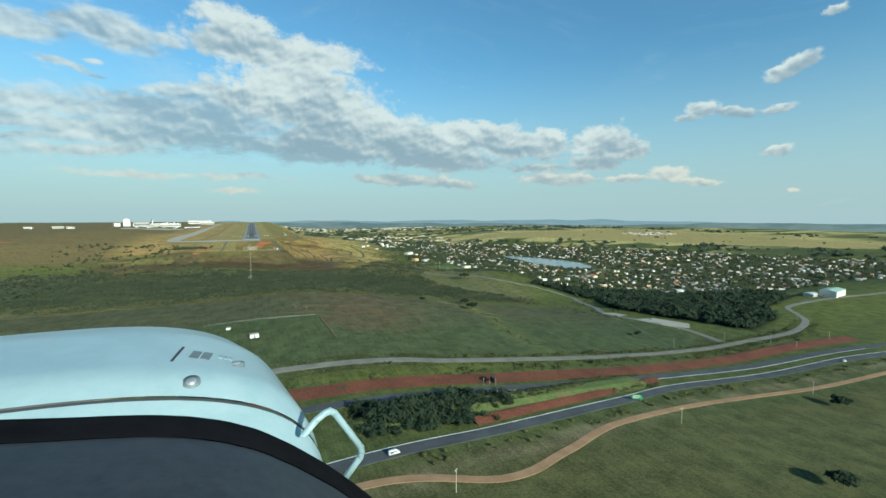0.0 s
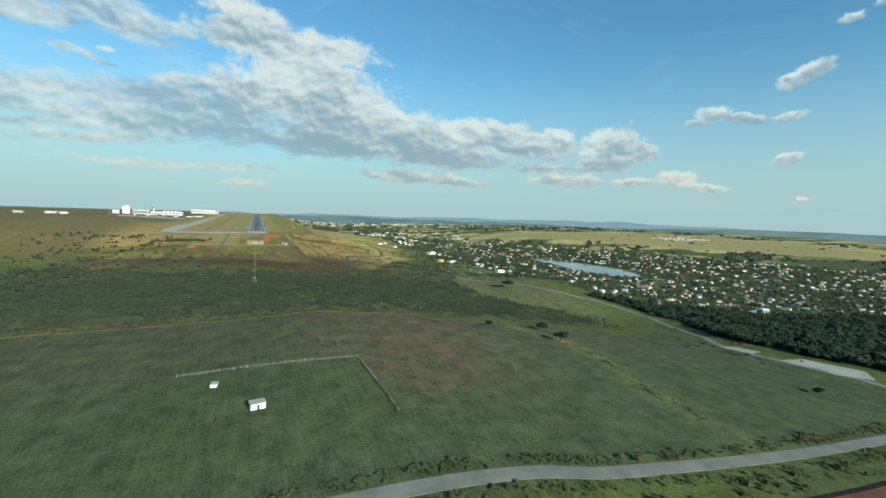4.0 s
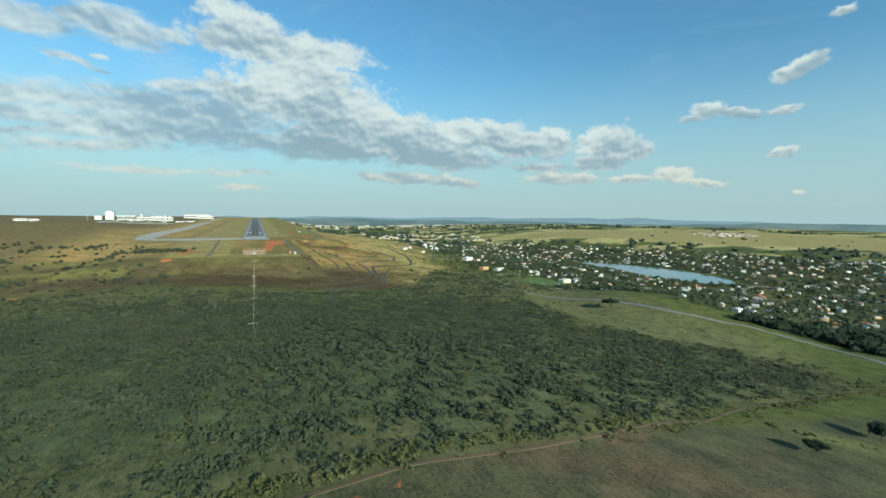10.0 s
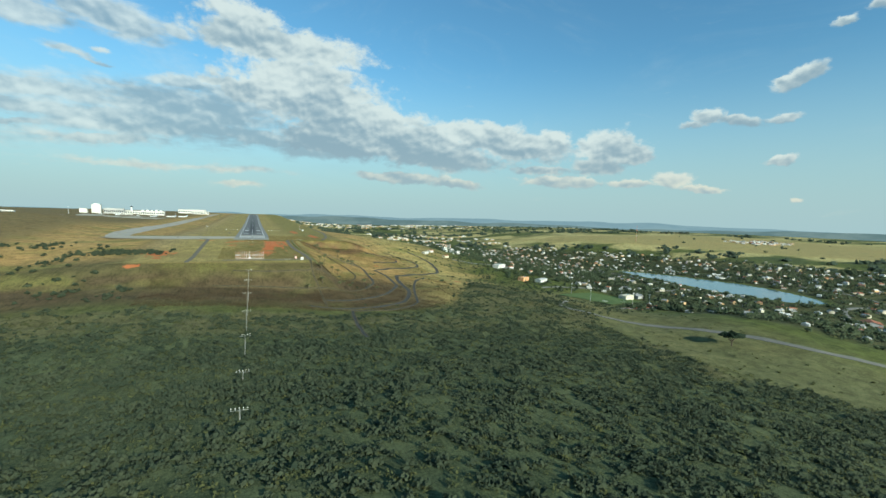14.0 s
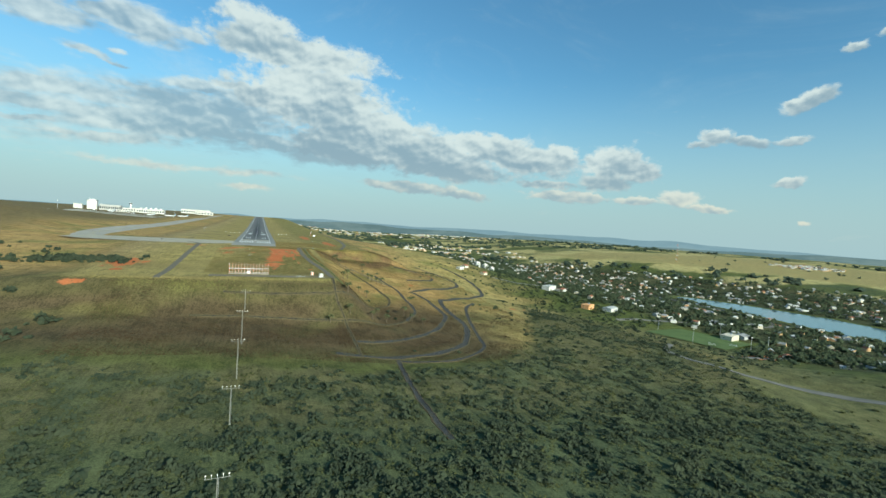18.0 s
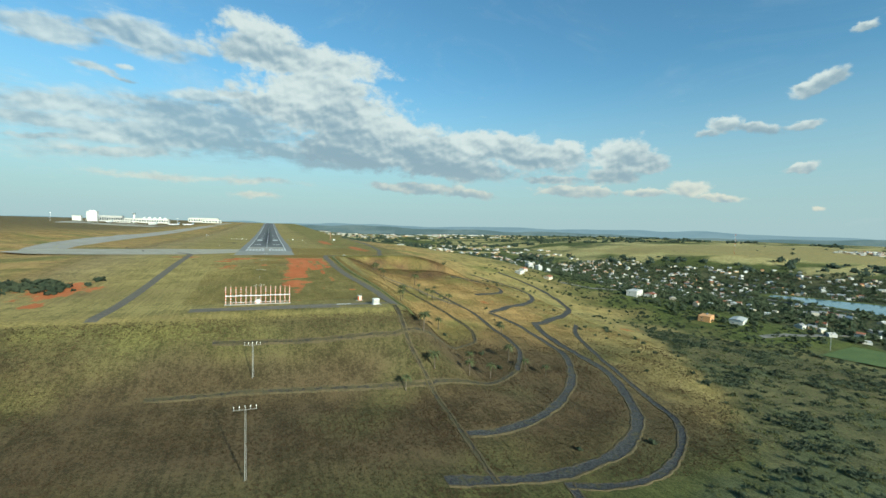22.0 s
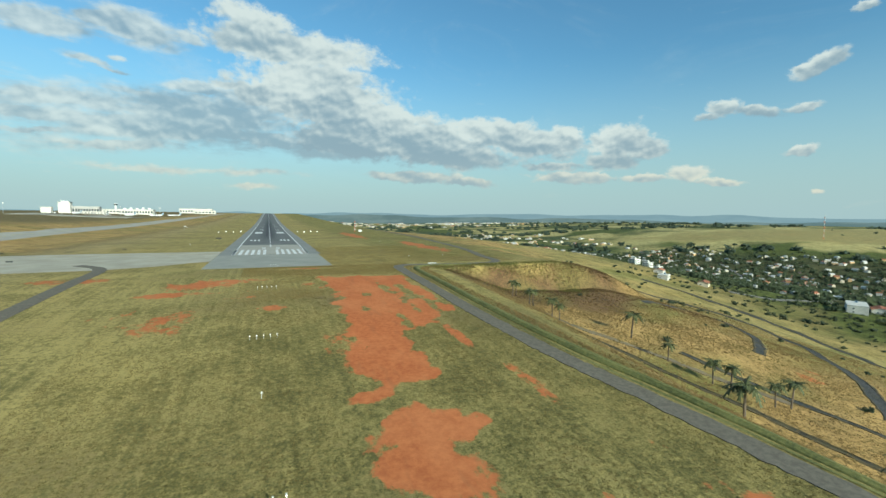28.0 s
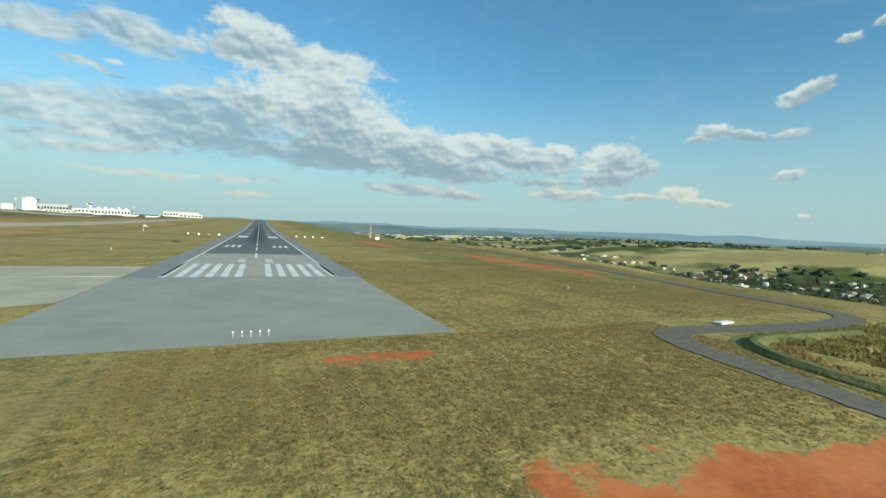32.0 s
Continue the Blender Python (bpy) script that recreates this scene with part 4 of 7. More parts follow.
for k, (name, pts, w) in enumerate(DRAINS):
    faint = name in ("drain_terrace", "drain_bench_west", "drain_upper", "drain_straight", "drain_bench_foot")
    me = drain_mesh(name, pts, w * (0.75 if faint else 0.86), [M["overgrown_drain" if faint else "drain"], M["lip"]], 200 + k)
    tagged(new(name, me), "narrow overgrown drainage channel in dry grass" if faint else "curved stone-lined drainage channel across the hillside", "drain", kind="structure")

M["track"] = shader("brown_gravel_track", speckled((0.120, 0.098, 0.066), (0.215, 0.172, 0.112), 1.0, 0.08, (0.16, 0.135, 0.055)), 0.95)
road("hill_track", [(84, -116), (102, -142), (126, -172), (144, -196), (152, -208)], 3.6, M["track"], "brown gravel track along the terraced hillside", "track", 0.12, gap=2.0, ragged=0.2)

road("highway_south", [(-300, -1345), (-100, -1338), (62, -1325), (126, -1320), (230, -1303), (307, -1290), (451, -1290), (598, -1298), (900, -1330)], 9.5, M["highway"], "grey asphalt highway carriageway with white edge lines", "road", 0.3)
road("highway_north", [(-300, -1262), (-60, -1262), (80, -1262), (190, -1268), (300, -1268), (400, -1268), (598, -1276), (900, -1300)], 9.5, M["highway"], "grey asphalt highway carriageway below a red cutting", "road", 0.3)
road("country_road", [(-400, -1196), (-100, -1194), (84, -1196), (147, -1206), (255, -1212), (403, -1212), (485, -1214), (598, -1210), (690, -1180), (728, -1150), (770, -1116), (850, -1104), (936, -1102), (1061, -1112), (1400, -1130)], 8.0, M["old_road"], "bleached old country road with grassy edges", "road", 0.3)
road("dirt_track", [(-60, -1352), (46, -1346), (101, -1362), (144, -1350), (204, -1330), (323, -1320), (517, -1328), (800, -1345)], 5.0, M["dirt"], "pale brown dirt track through pasture", "track", 0.25)
road("valley_road", [(410, -480), (450, -545), (486, -610), (506, -665), (535, -712), (566, -756), (582, -820), (560, -880), (511, -972), (474, -1034), (478, -1090), (490, -1150), (480, -1205)], 8.5, M["old_road"], "pale country road along the edge of the wood", "road", 0.35)
M["forest_path"] = shader("reddish_path", asphalt((0.095, 0.072, 0.042), (0.15, 0.100, 0.060)), 0.95)
road("forest_track", [(-420, -962), (-200, -958), (35, -956), (91, -956), (194, -945), (262, -930), (380, -914), (500, -925)], 1.5, M["forest_path"], "narrow earth track along the forest edge", "track", 0.25)
for nm, pts, w in (("road_paint_a", [(-300, -1340.6), (-100, -1333.6), (62, -1320.6), (126, -1315.6), (230, -1298.6), (307, -1285.6), (451, -1285.6), (598, -1293.6), (900, -1325.6)], 0.35),
                   ("road_paint_b", [(80, -1266.3), (190, -1272.3), (300, -1272.3), (400, -1272.3), (598, -1280.3)], 0.35)):
    tagged(new(nm, ribbon(nm, pts, [(-w, 0.32), (w, 0.32)], M["paint"])), "white painted edge line of the highway", "road marking", kind="structure")
M["bank_soil"] = shader("grassy_bank", speckled((0.055, 0.085, 0.026), (0.13, 0.15, 0.05), 0.8, 0.05, (0.15, 0.09, 0.045)), 0.95, bump=(0.8, 0.8, 0.4))
me = ribbon("median_bank", [(40, -1294), (100, -1292), (170, -1287), (240, -1279), (290, -1275)], [(-13, 0.1), (-8, 3.2), (-2, 4.2), (4, 3.4), (8, 1.2), (12, 0.1)], M["bank_soil"], 4.0, lambda x, y: height(x, y) - 4.6 * (1 - ease(38, 66, x)) - 4.6 * ease(262, 292, x))
tagged(new("median_bank", me), "grassy bank between the two carriageways", "earth bank", kind="structure")
for nm, pts, w, lab in (("red_cutting", [(-300, -1240), (-100, -1238), (80, -1238), (160, -1246), (260, -1250), (360, -1248), (480, -1246), (640, -1250)], 20, "steep bank of bare red earth beside the highway"),
                        ("red_verge", [(112, -1309), (160, -1301), (210, -1292), (262, -1281), (296, -1274)], 9, "wedge of bare red earth between the carriageways")):
    me = ribbon(nm, pts, [(-w / 2, 0.1), (-w / 4, 2.2), (w / 6, 1.2), (w / 2, 0.15)], M["cut"], 3.0)
    tagged(new(nm, me), lab, "earth bank", kind="structure")
for nm, poly, lab in (("sand_pit", [(478, -1085), (505, -1092), (520, -1135), (500, -1150), (482, -1130)], "bare pale sand beside the stream"),
                      ("sand_patch", [(470, -1030), (486, -1036), (492, -1060), (474, -1062)], "bare pale sand beside the stream")):
    q = np.array(poly)
    c = q.mean(0)
    v = [(*c, height_at(*c) + 0.45)] + [(x, y, height_at(x, y) + 0.4) for x, y in poly]
    n = len(poly)
    tagged(new(nm, as_mesh(nm, v, [(0, 1 + k, 1 + (k + 1) % n) for k in range(n)], M["sand"])), lab, "sand", kind="structure")


def build_lake():
    line = smooth_line(LAKE + LAKE[:1], 10)
    c = line.mean(0)
    v = [(*c, LAKE_Z)] + [(*(c + (p - c) * 0.99), LAKE_Z) for p in line]
    n = len(line)
    tagged(new("lake", as_mesh("lake", v, [(0, 1 + k, 1 + (k + 1) % n) for k in range(n)], M["water"])), "calm blue-grey lake in the middle of the town", "water", kind="structure")


build_lake()
tagged(new("football_pitch", as_mesh("football_pitch", [(x, y, height_at(x, y) + 0.5) for x, y in PITCH], [(0, 1, 2, 3)], M["pitch"])), "mown green football pitch", "pitch", kind="structure")
M["gravel"] = shader("grey_brown_gravel", speckled((0.12, 0.105, 0.08), (0.22, 0.19, 0.145), 2.0, 0.12, (0.16, 0.14, 0.06)), 0.95)
q = [(-34, -301), (20, -301.5), (58, -302), (70, -305), (73, -312), (64, -315), (20, -311), (-34, -310)]
tagged(new("service_strip", as_mesh("service_strip", [(20, -306, height_at(20, -306) + 0.1)] + [(x, y, height_at(x, y) + 0.08) for x, y in q], [(0, 1 + k, 1 + (k + 1) % len(q)) for k in range(len(q))], M["gravel"])),
       "worn grey gravel strip beside the equipment huts", "gravel", kind="structure")

# ---- vegetation ----
ICO = np.array([(0, 0, 1), *[(math.cos(k * 1.2566) * 0.894, math.sin(k * 1.2566) * 0.894, 0.447) for k in range(5)],
                *[(math.cos(k * 1.2566 + 0.628) * 0.894, math.sin(k * 1.2566 + 0.628) * 0.894, -0.447) for k in range(5)], (0, 0, -1)])
ICO_F = np.array([(0, 1 + k, 1 + (k + 1) % 5) for k in range(5)] + [(1 + k, 6 + k, 1 + (k + 1) % 5) for k in range(5)]
                 + [(6 + k, 6 + (k + 1) % 5, 1 + (k + 1) % 5) for k in range(5)] + [(11, 6 + (k + 1) % 5, 6 + k) for k in range(5)])

OCTA = np.array([(1, 0, 0), (0, 1, 0), (-1, 0, 0), (0, -1, 0), (0, 0, 1), (0, 0, -1.0)])
OCTA_F = np.array([(k, (k + 1) % 4, 4) for k in range(4)] + [((k + 1) % 4, k, 5) for k in range(4)])


def crowns(centres, radii, cards, seed, flat=0.75, leaf=0.42, core=0.72):
    """Vertices and triangles of leafy crowns: a lumpy dark heart under many tilted leaf sprays with gaps between."""
    r = np.random.RandomState(seed)
    c, n = np.asarray(centres, float), len(centres)
    rad = np.asarray(radii, float)
    vs, fs = [], []
    if core:
        hub, hub_f = (OCTA, OCTA_F) if n > 4000 else (ICO, ICO_F)
        v = hub[None] * (core * rad[:, None, None]) * r.uniform(0.7, 1.15, (n, len(hub), 1))
        v[:, :, 2] *= flat
        vs.append((v + c[:, None]).reshape(-1, 3))
        fs.append((hub_f[None] + len(hub) * np.arange(n)[:, None, None]).reshape(-1, 3))
    d = r.normal(size=(n, cards, 3))
    d[..., 2] = np.abs(d[..., 2]) * 1.1 - 0.35
    d /= np.linalg.norm(d, axis=-1, keepdims=True)
    at = d * (rad[:, None, None] * r.uniform(0.62, 1.08, (n, cards, 1)))
    at[..., 2] *= flat
    at += c[:, None]
    a = r.normal(size=(n, cards, 3)) + d * 0.2
    a /= np.linalg.norm(a, axis=-1, keepdims=True)
    b = np.cross(d + 0.5 * r.normal(size=(n, cards, 3)), a)
    b /= np.linalg.norm(b, axis=-1, keepdims=True) + 1e-9
    s = (leaf * rad[:, None] * r.uniform(0.6, 1.3, (n, cards)))[..., None]
    quad = np.stack([at - a * s, at + b * s * 0.7, at + a * s, at - b * s * 0.7], 2)
    base = sum(len(v) for v in vs)
    vs.append(quad.reshape(-1, 3))
    k = base + 4 * np.arange(n * cards)[:, None]
    fs.append(np.concatenate([k + [0, 1, 2], k + [0, 2, 3]]))
    return np.concatenate(vs), np.concatenate(fs)


def scatter(n, x0, x1, y0, y1, weight, seed):
    """Places of the plan, kept by a weight between 0 and 1."""
    r = np.random.RandomState(seed)
    x, y = r.uniform(x0, x1, n), r.uniform(y0, y1, n)
    k = r.uniform(0, 1, n) < weight(x, y)
    return x[k], y[k]


def plant(name, x, y, size, cards, mat, seed, label, category, flat=0.75, leaf=0.42, sink=0.25, core=0.72, lift=None):
    r = np.random.RandomState(seed)
    rad = r.uniform(size[0], size[1], len(x)) * np.where(r.uniform(size=len(x)) > 0.88, 1.35, 1.0)
    c = np.stack([x * U, y * U, height(x, y) * U + rad * (flat - sink)], 1)
    if lift is not None:
        c[:, 2] += lift(x, y) * U
    v, f = crowns(c, rad, cards, seed, flat, leaf, core)
    return tagged(new(name, as_mesh(name, v, f, mat, False, 1.0)), label, category, kind="stuff")


def on_bank(x, y):
    """Height of the bank between the carriageways over the land."""
    off = np.interp(x, (40, 100, 170, 240, 290), (-1294, -1292, -1287, -1279, -1275)) - y
    up = np.interp(off, (-13, -8, -2, 4, 8, 12), (0.1, 3.2, 4.2, 3.4, 1.2, 0.1), 0.0, 0.0)
    return np.maximum(up - 4.6 * (1 - ease(38, 66, x)) - 4.6 * ease(262, 292, x), 0) * (x > 38) * (x < 292)


def off_lines(x, y, lines, gap):
    """True where a place keeps clear of the given lines of the plan."""
    ok = np.ones(len(x), bool)
    for pts, w in lines:
        p = smooth_line(pts, 5.0)
        d = np.min((x[:, None] - p[None, :, 0]) ** 2 + (y[:, None] - p[None, :, 1]) ** 2, 1)
        ok &= d > (w / 2 + gap) ** 2
    return ok


KEEP_CLEAR = [([(410, -480), (450, -545), (486, -610), (506, -665), (535, -712), (566, -756), (582, -820), (560, -880), (511, -972), (474, -1034), (478, -1090), (490, -1150), (480, -1205)], 9.0),
              ([(-420, -962), (-200, -958), (35, -956), (91, -956), (194, -945), (262, -930), (380, -914), (500, -925)], 4.0)] + [(p, w) for _, p, w in DRAINS]

# scrub forest below the approach: thick and tall in the hollow, thinning towards the embankment
x, y = scatter(72000, -260, 480, -960, -200, lambda x, y: thicket(x, y) * np.clip(0.50 + 0.55 * ripple(x, y, 85, 31) + 0.5 * ripple(x, y, 30, 32), 0.10, 1), 41)
k = off_lines(x, y, KEEP_CLEAR, 1.5)
plant("scrub_forest", x[k], y[k], (0.7, 2.1), 16, M["forest"], 42, "dense dark green cerrado scrub forest in the hollow", "forest", 0.62, 0.36, core=0.62)
x, y = scatter(1600, -700, -260, -960, -430, lambda x, y: forest_weight(x, y), 141)
plant("western_forest", x, y, (2.5, 5.0), 17, M["forest"], 142, "dark scrub forest west of the approach", "forest", 0.72, 0.36)
x, y = scatter(30000, -260, 470, -960, -200, lambda x, y: forest_weight(x, y) * np.clip(0.60 - 0.3 * ripple(x, y, 85, 31), 0.2, 1), 43)
k = off_lines(x, y, KEEP_CLEAR, 2.0)
plant("pale_undergrowth", x[k], y[k], (0.5, 1.5), 10, M["scrub"], 44, "pale green low undergrowth between the bushes", "undergrowth", 0.6, 0.34, core=0)
# bushes on the terraced slopes
x, y = scatter(5200, 76, 520, -470, 60, lambda x, y: (1 - platform(x, y) > 0.6) * (1 - forest_weight(x, y)) * (inside(PITCH, x, y) < -12) * np.clip(-0.12 + 0.28 * ripple(x, y, 70, 51) + 0.22 * ease(200, 300, x) + 0.5 * ease(330, 450, x), 0, 0.7), 45)
k = off_lines(x, y, KEEP_CLEAR, 1.5)
plant("slope_bushes", x[k], y[k], (0.7, 1.9), 18, M["forest"], 46, "scattered dark bushes on the dry terraced slope", "bushes", 0.7)
x, y = scatter(1500, -420, -90, -440, -120, lambda x, y: np.clip(0.15 + 0.6 * ripple(x, y, 80, 61), 0, 0.9) * (1 - platform(x, y) > 0.3), 47)
plant("western_bushes", x, y, (1.2, 3.0), 20, M["forest"], 48, "dark bushes in the gully west of the airfield", "bushes", 0.7)
x, y = scatter(900, -210, -95, -250, -205, lambda x, y: np.exp(-((x + 152) / 38) ** 2 - ((y + 227) / 11) ** 2), 147)
plant("gully_thicket", x, y, (1.0, 2.6), 22, M["forest"], 148, "dark green thicket in the gully beside the airfield", "bushes", 0.7)
# the wood by the stream
x, y = scatter(3600, 480, 940, -1200, -680, lambda x, y: inside(WOODS, x, y) > 2, 49)
plant("stream_wood", x, y, (3.2, 5.6), 26, M["woods"], 50, "dense dark wood between the stream and the town", "wood", 0.85, 0.36)
# trees among the houses and round the lake
x, y = scatter(15500, 420, 1900, -1010, 640, lambda x, y: np.clip(town_weight(x, y) * np.clip(0.72 + 0.4 * ripple(x, y, 150, 71), 0.35, 1), 0, 1), 51)
plant("town_trees", x, y, (2.4, 4.6), 14, M["town_trees"], 52, "green garden and street trees among the houses", "trees", 0.85, 0.40)
x, y = scatter(3000, 440, 720, -470, 330, lambda x, y: (1 - forest_weight(x, y)) * (inside(PITCH, x, y) < -14) * (platform(x, y) < 0.02) * ease(452, 520, x + 30 * ripple(x, y, 60, 73)) * np.clip(0.35 + 0.5 * ripple(x, y, 90, 72), 0.05, 0.9), 151)
plant("garden_edge_trees", x, y, (1.6, 3.6), 20, M["town_trees"], 152, "leafy trees where gardens meet the dry slope", "trees", 0.85, 0.36)
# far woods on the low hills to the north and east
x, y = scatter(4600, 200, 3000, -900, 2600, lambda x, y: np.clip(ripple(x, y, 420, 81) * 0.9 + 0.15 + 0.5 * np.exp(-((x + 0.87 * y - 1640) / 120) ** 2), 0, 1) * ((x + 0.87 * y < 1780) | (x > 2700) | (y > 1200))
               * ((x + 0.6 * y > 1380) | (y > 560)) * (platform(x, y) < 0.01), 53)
plant("far_woods", x, y, (6.0, 13.0), 12, M["far_woods"], 54, "far-off woods on the low hills, paled with painted haze", "wood", 0.55, 0.5)
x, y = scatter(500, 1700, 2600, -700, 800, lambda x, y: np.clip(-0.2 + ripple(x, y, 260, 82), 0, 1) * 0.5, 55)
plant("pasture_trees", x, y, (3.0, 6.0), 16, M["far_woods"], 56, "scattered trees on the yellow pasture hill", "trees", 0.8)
# bushes by the roads and the grove in the cutting
x, y = scatter(1500, -80, 640, -1236, -1196, lambda x, y: np.clip(0.25 + 0.5 * ripple(x, y, 60, 91), 0, 1) * ((y < -1219) | (y > -1204)), 57)
k = off_lines(x, y, [([(-400, -1196), (-100, -1194), (84, -1196), (147, -1206), (255, -1212), (403, -1212), (485, -1214), (598, -1210), (690, -1180)], 9.0)], 1.0)
plant("roadside_scrub", x[k], y[k], (0.6, 1.7), 16, M["scrub"], 58, "green roadside scrub above the cutting", "bushes", 0.7)
x, y = scatter(900, 50, 150, -1316, -1262, lambda x, y: np.exp(-((x - 88) / 32) ** 2 - ((y + 1290) / 17) ** 2) * ((y > -1312)), 59)
k = off_lines(x, y, [([(-300, -1345), (-100, -1338), (62, -1325), (126, -1320), (230, -1303)], 11.0), ([(-300, -1262), (80, -1262), (190, -1268)], 11.0)], 2.5)
plant("cutting_grove", x[k], y[k], (1.6, 3.6), 60, M["woods"], 60, "dark grove of trees between the carriageways", "trees", 0.9, 0.22, lift=on_bank)
x, y = scatter(5200, 40, 320, -1318, -1252, lambda x, y: 0.8 * (np.abs(y + 1280 - 0.06 * (x - 150)) < 16) * (x > 45) * (x < 290), 61)
k = off_lines(x, y, [([(62, -1325), (126, -1320), (230, -1303), (307, -1290), (451, -1290)], 10.0), ([(80, -1262), (190, -1268), (300, -1268), (400, -1268)], 10.0), ([(118, -1306), (160, -1298), (210, -1288), (262, -1276), (292, -1272)], 9.0)], 1.0)
plant("verge_scrub", x[k], y[k], (0.4, 1.1), 14, M["scrub"], 62, "light green scrub on the bank between the roads", "bushes", 0.6, 0.36, core=0.5, lift=on_bank)
line = smooth_line([(62, -1336), (126, -1331), (230, -1314), (307, -1301), (451, -1301), (598, -1309)], 0.9)
r = np.random.RandomState(164)
q = line + sideways(line) * r.uniform(-2.5, 7.0, len(line))[:, None]
k = r.uniform(0, 1, len(line)) < np.clip(0.15 + 0.75 * ripple(q[:, 0], q[:, 1], 28, 165), 0.03, 0.9)
plant("highway_bushes", q[k, 0], q[k, 1], (0.5, 1.5), 18, M["verge_weeds"], 166, "pale green bushes along the highway edge", "bushes", 0.75, 0.34)
x, y = scatter(420, 430, 640, -1100, -880, lambda x, y: 0.4 * (inside(WOODS, x, y) < -4) * np.clip(0.5 + ripple(x, y, 40, 92), 0, 1), 63)
k = off_lines(x, y, KEEP_CLEAR, 1.5)
plant("streamside_scrub", x[k], y[k], (0.9, 2.2), 18, M["forest"], 64, "scrub along the stream and the pale road", "bushes", 0.7)
# hedge of tall weeds along the forest edge
x, y = scatter(7000, -200, 440, -972, -905, lambda x, y: np.exp(-((y + 950 - 34 * ease(120, 400, x)) / 6) ** 2), 65)
k = off_lines(x, y, KEEP_CLEAR, 0.5)
plant("forest_edge", x[k], y[k], (0.5, 1.3), 10, M["verge_weeds"], 66, "pale green weeds along the forest edge", "undergrowth", 0.7, 0.5, core=0)
x, y = scatter(2600, 190, 300, -1180, -950, lambda x, y: np.exp(-((x - np.interp(y, STRIP_Y, STRIP_X)) / 8) ** 2) * np.clip(0.4 + ripple(x, y, 30, 93), 0, 1), 67)
plant("field_strip", x, y, (0.4, 1.0), 12, M["scrub"], 68, "rough green strip between the fields", "undergrowth", 0.6, core=0.5)


def tufts(name, x, y, tall, wide, blades, mat, seed, label, category, lean=0.35):
    """Tufts of grass: a few leaning blades each."""
    r = np.random.RandomState(seed)
    n = len(x)
    base = np.stack([x * U, y * U, height(x, y) * U - 0.04], 1)[:, None] + np.concatenate([r.normal(0, wide * 0.8, (n, blades, 2)), np.zeros((n, blades, 1))], 2)
    a = r.uniform(0, 6.283, (n, blades))
    across = np.stack([np.cos(a), np.sin(a), 0 * a], -1) * (wide * r.uniform(0.35, 0.75, (n, blades)))[..., None]
    h = tall * r.uniform(0.55, 1.15, (n, blades))
    tip = np.concatenate([r.normal(0, lean, (n, blades, 2)) * h[..., None], h[..., None]], 2)
    v = np.stack([base - across, base + across, base + tip], 2).reshape(-1, 3)
    return tagged(new(name, as_mesh(name, v, np.arange(len(v)).reshape(-1, 3), mat, False, 1.0)), label, category, kind="stuff")


def slope_grass(x, y):
    return (platform(x, y) < 0.93) * (1 - forest_weight(x, y)) * np.clip(0.62 + 0.45 * ripple(x, y, 60, 22), 0.1, 1)


x, y = scatter(110000, 66, 300, -440, -62, slope_grass, 71)
k = off_lines(x, y, [(p, w + 1.5) for _, p, w in DRAINS], 0.5) & ((x > 74) | (y < -320))
up = k & (y + 12 * ripple(x, y, 50, 24) > -290)
low = k & ~up
tufts("tall_dry_grass", x[low], y[low], 0.5, 0.24, 3, M["straw"], 72, "tall brown grass on the lower slopes, darkened like cloud shade", "grass", 0.8)
tufts("golden_grass", x[up], y[up], 0.45, 0.24, 3, M["gold_straw"], 172, "tall golden grass on the terraced hillside", "grass", 0.8)
x, y = scatter(30000, -100, 80, -440, -312, slope_grass, 73)
k = off_lines(x, y, [(p, w + 1.5) for _, p, w in DRAINS], 0.5)
tufts("embankment_grass", x[k], y[k], 0.55, 0.24, 3, M["straw"], 74, "tall dry grass on the embankment, darkened like cloud shade", "grass", 0.8)
M["bank_straw"] = shader("russet_grass", drifts((0.100, 0.066, 0.037), (0.205, 0.135, 0.070), (0.120, 0.100, 0.040)), 0.9, spec=0.1, soft=0.8)
x, y = scatter(6000, 78, 190, -100, -78, lambda x, y: (platform(x, y) < 0.95) * 1.0, 75)
k = off_lines(x, y, [(PERIM_LINE[8:17], 5.0)], 2.0) & (y < -83)
tufts("bank_grass", x[k], y[k], 0.55, 0.26, 3, M["bank_straw"], 76, "tall brown grass on the bank below the road", "grass", 0.5)

x, y = scatter(9000, 76, 250, -172, -84, lambda x, y: (platform(x, y) < 0.9) * np.clip(0.75 + 0.4 * ripple(x, y, 24, 26), 0.15, 1), 175)
k = off_lines(x, y, [(p, w + 1.0) for _, p, w in DRAINS], 0.3)
high = k & (y > -119)
tufts("knoll_brown_grass", x[high], y[high], 0.6, 0.28, 3, M["bank_straw"], 176, "tall rusty brown grass on the steep bank", "grass", 0.35)
low = k & ~high
tufts("knoll_golden_grass", x[low], y[low], 0.45, 0.26, 3, M["gold_straw"], 177, "tall golden grass on the sunlit terrace", "grass", 0.8)


def turf_keep(x, y):
    _, _, soil = ground_zones(x, y)
    return np.clip(1.25 - 2.3 * soil, 0.0, 1.0) * (platform(x, y) > 0.97)


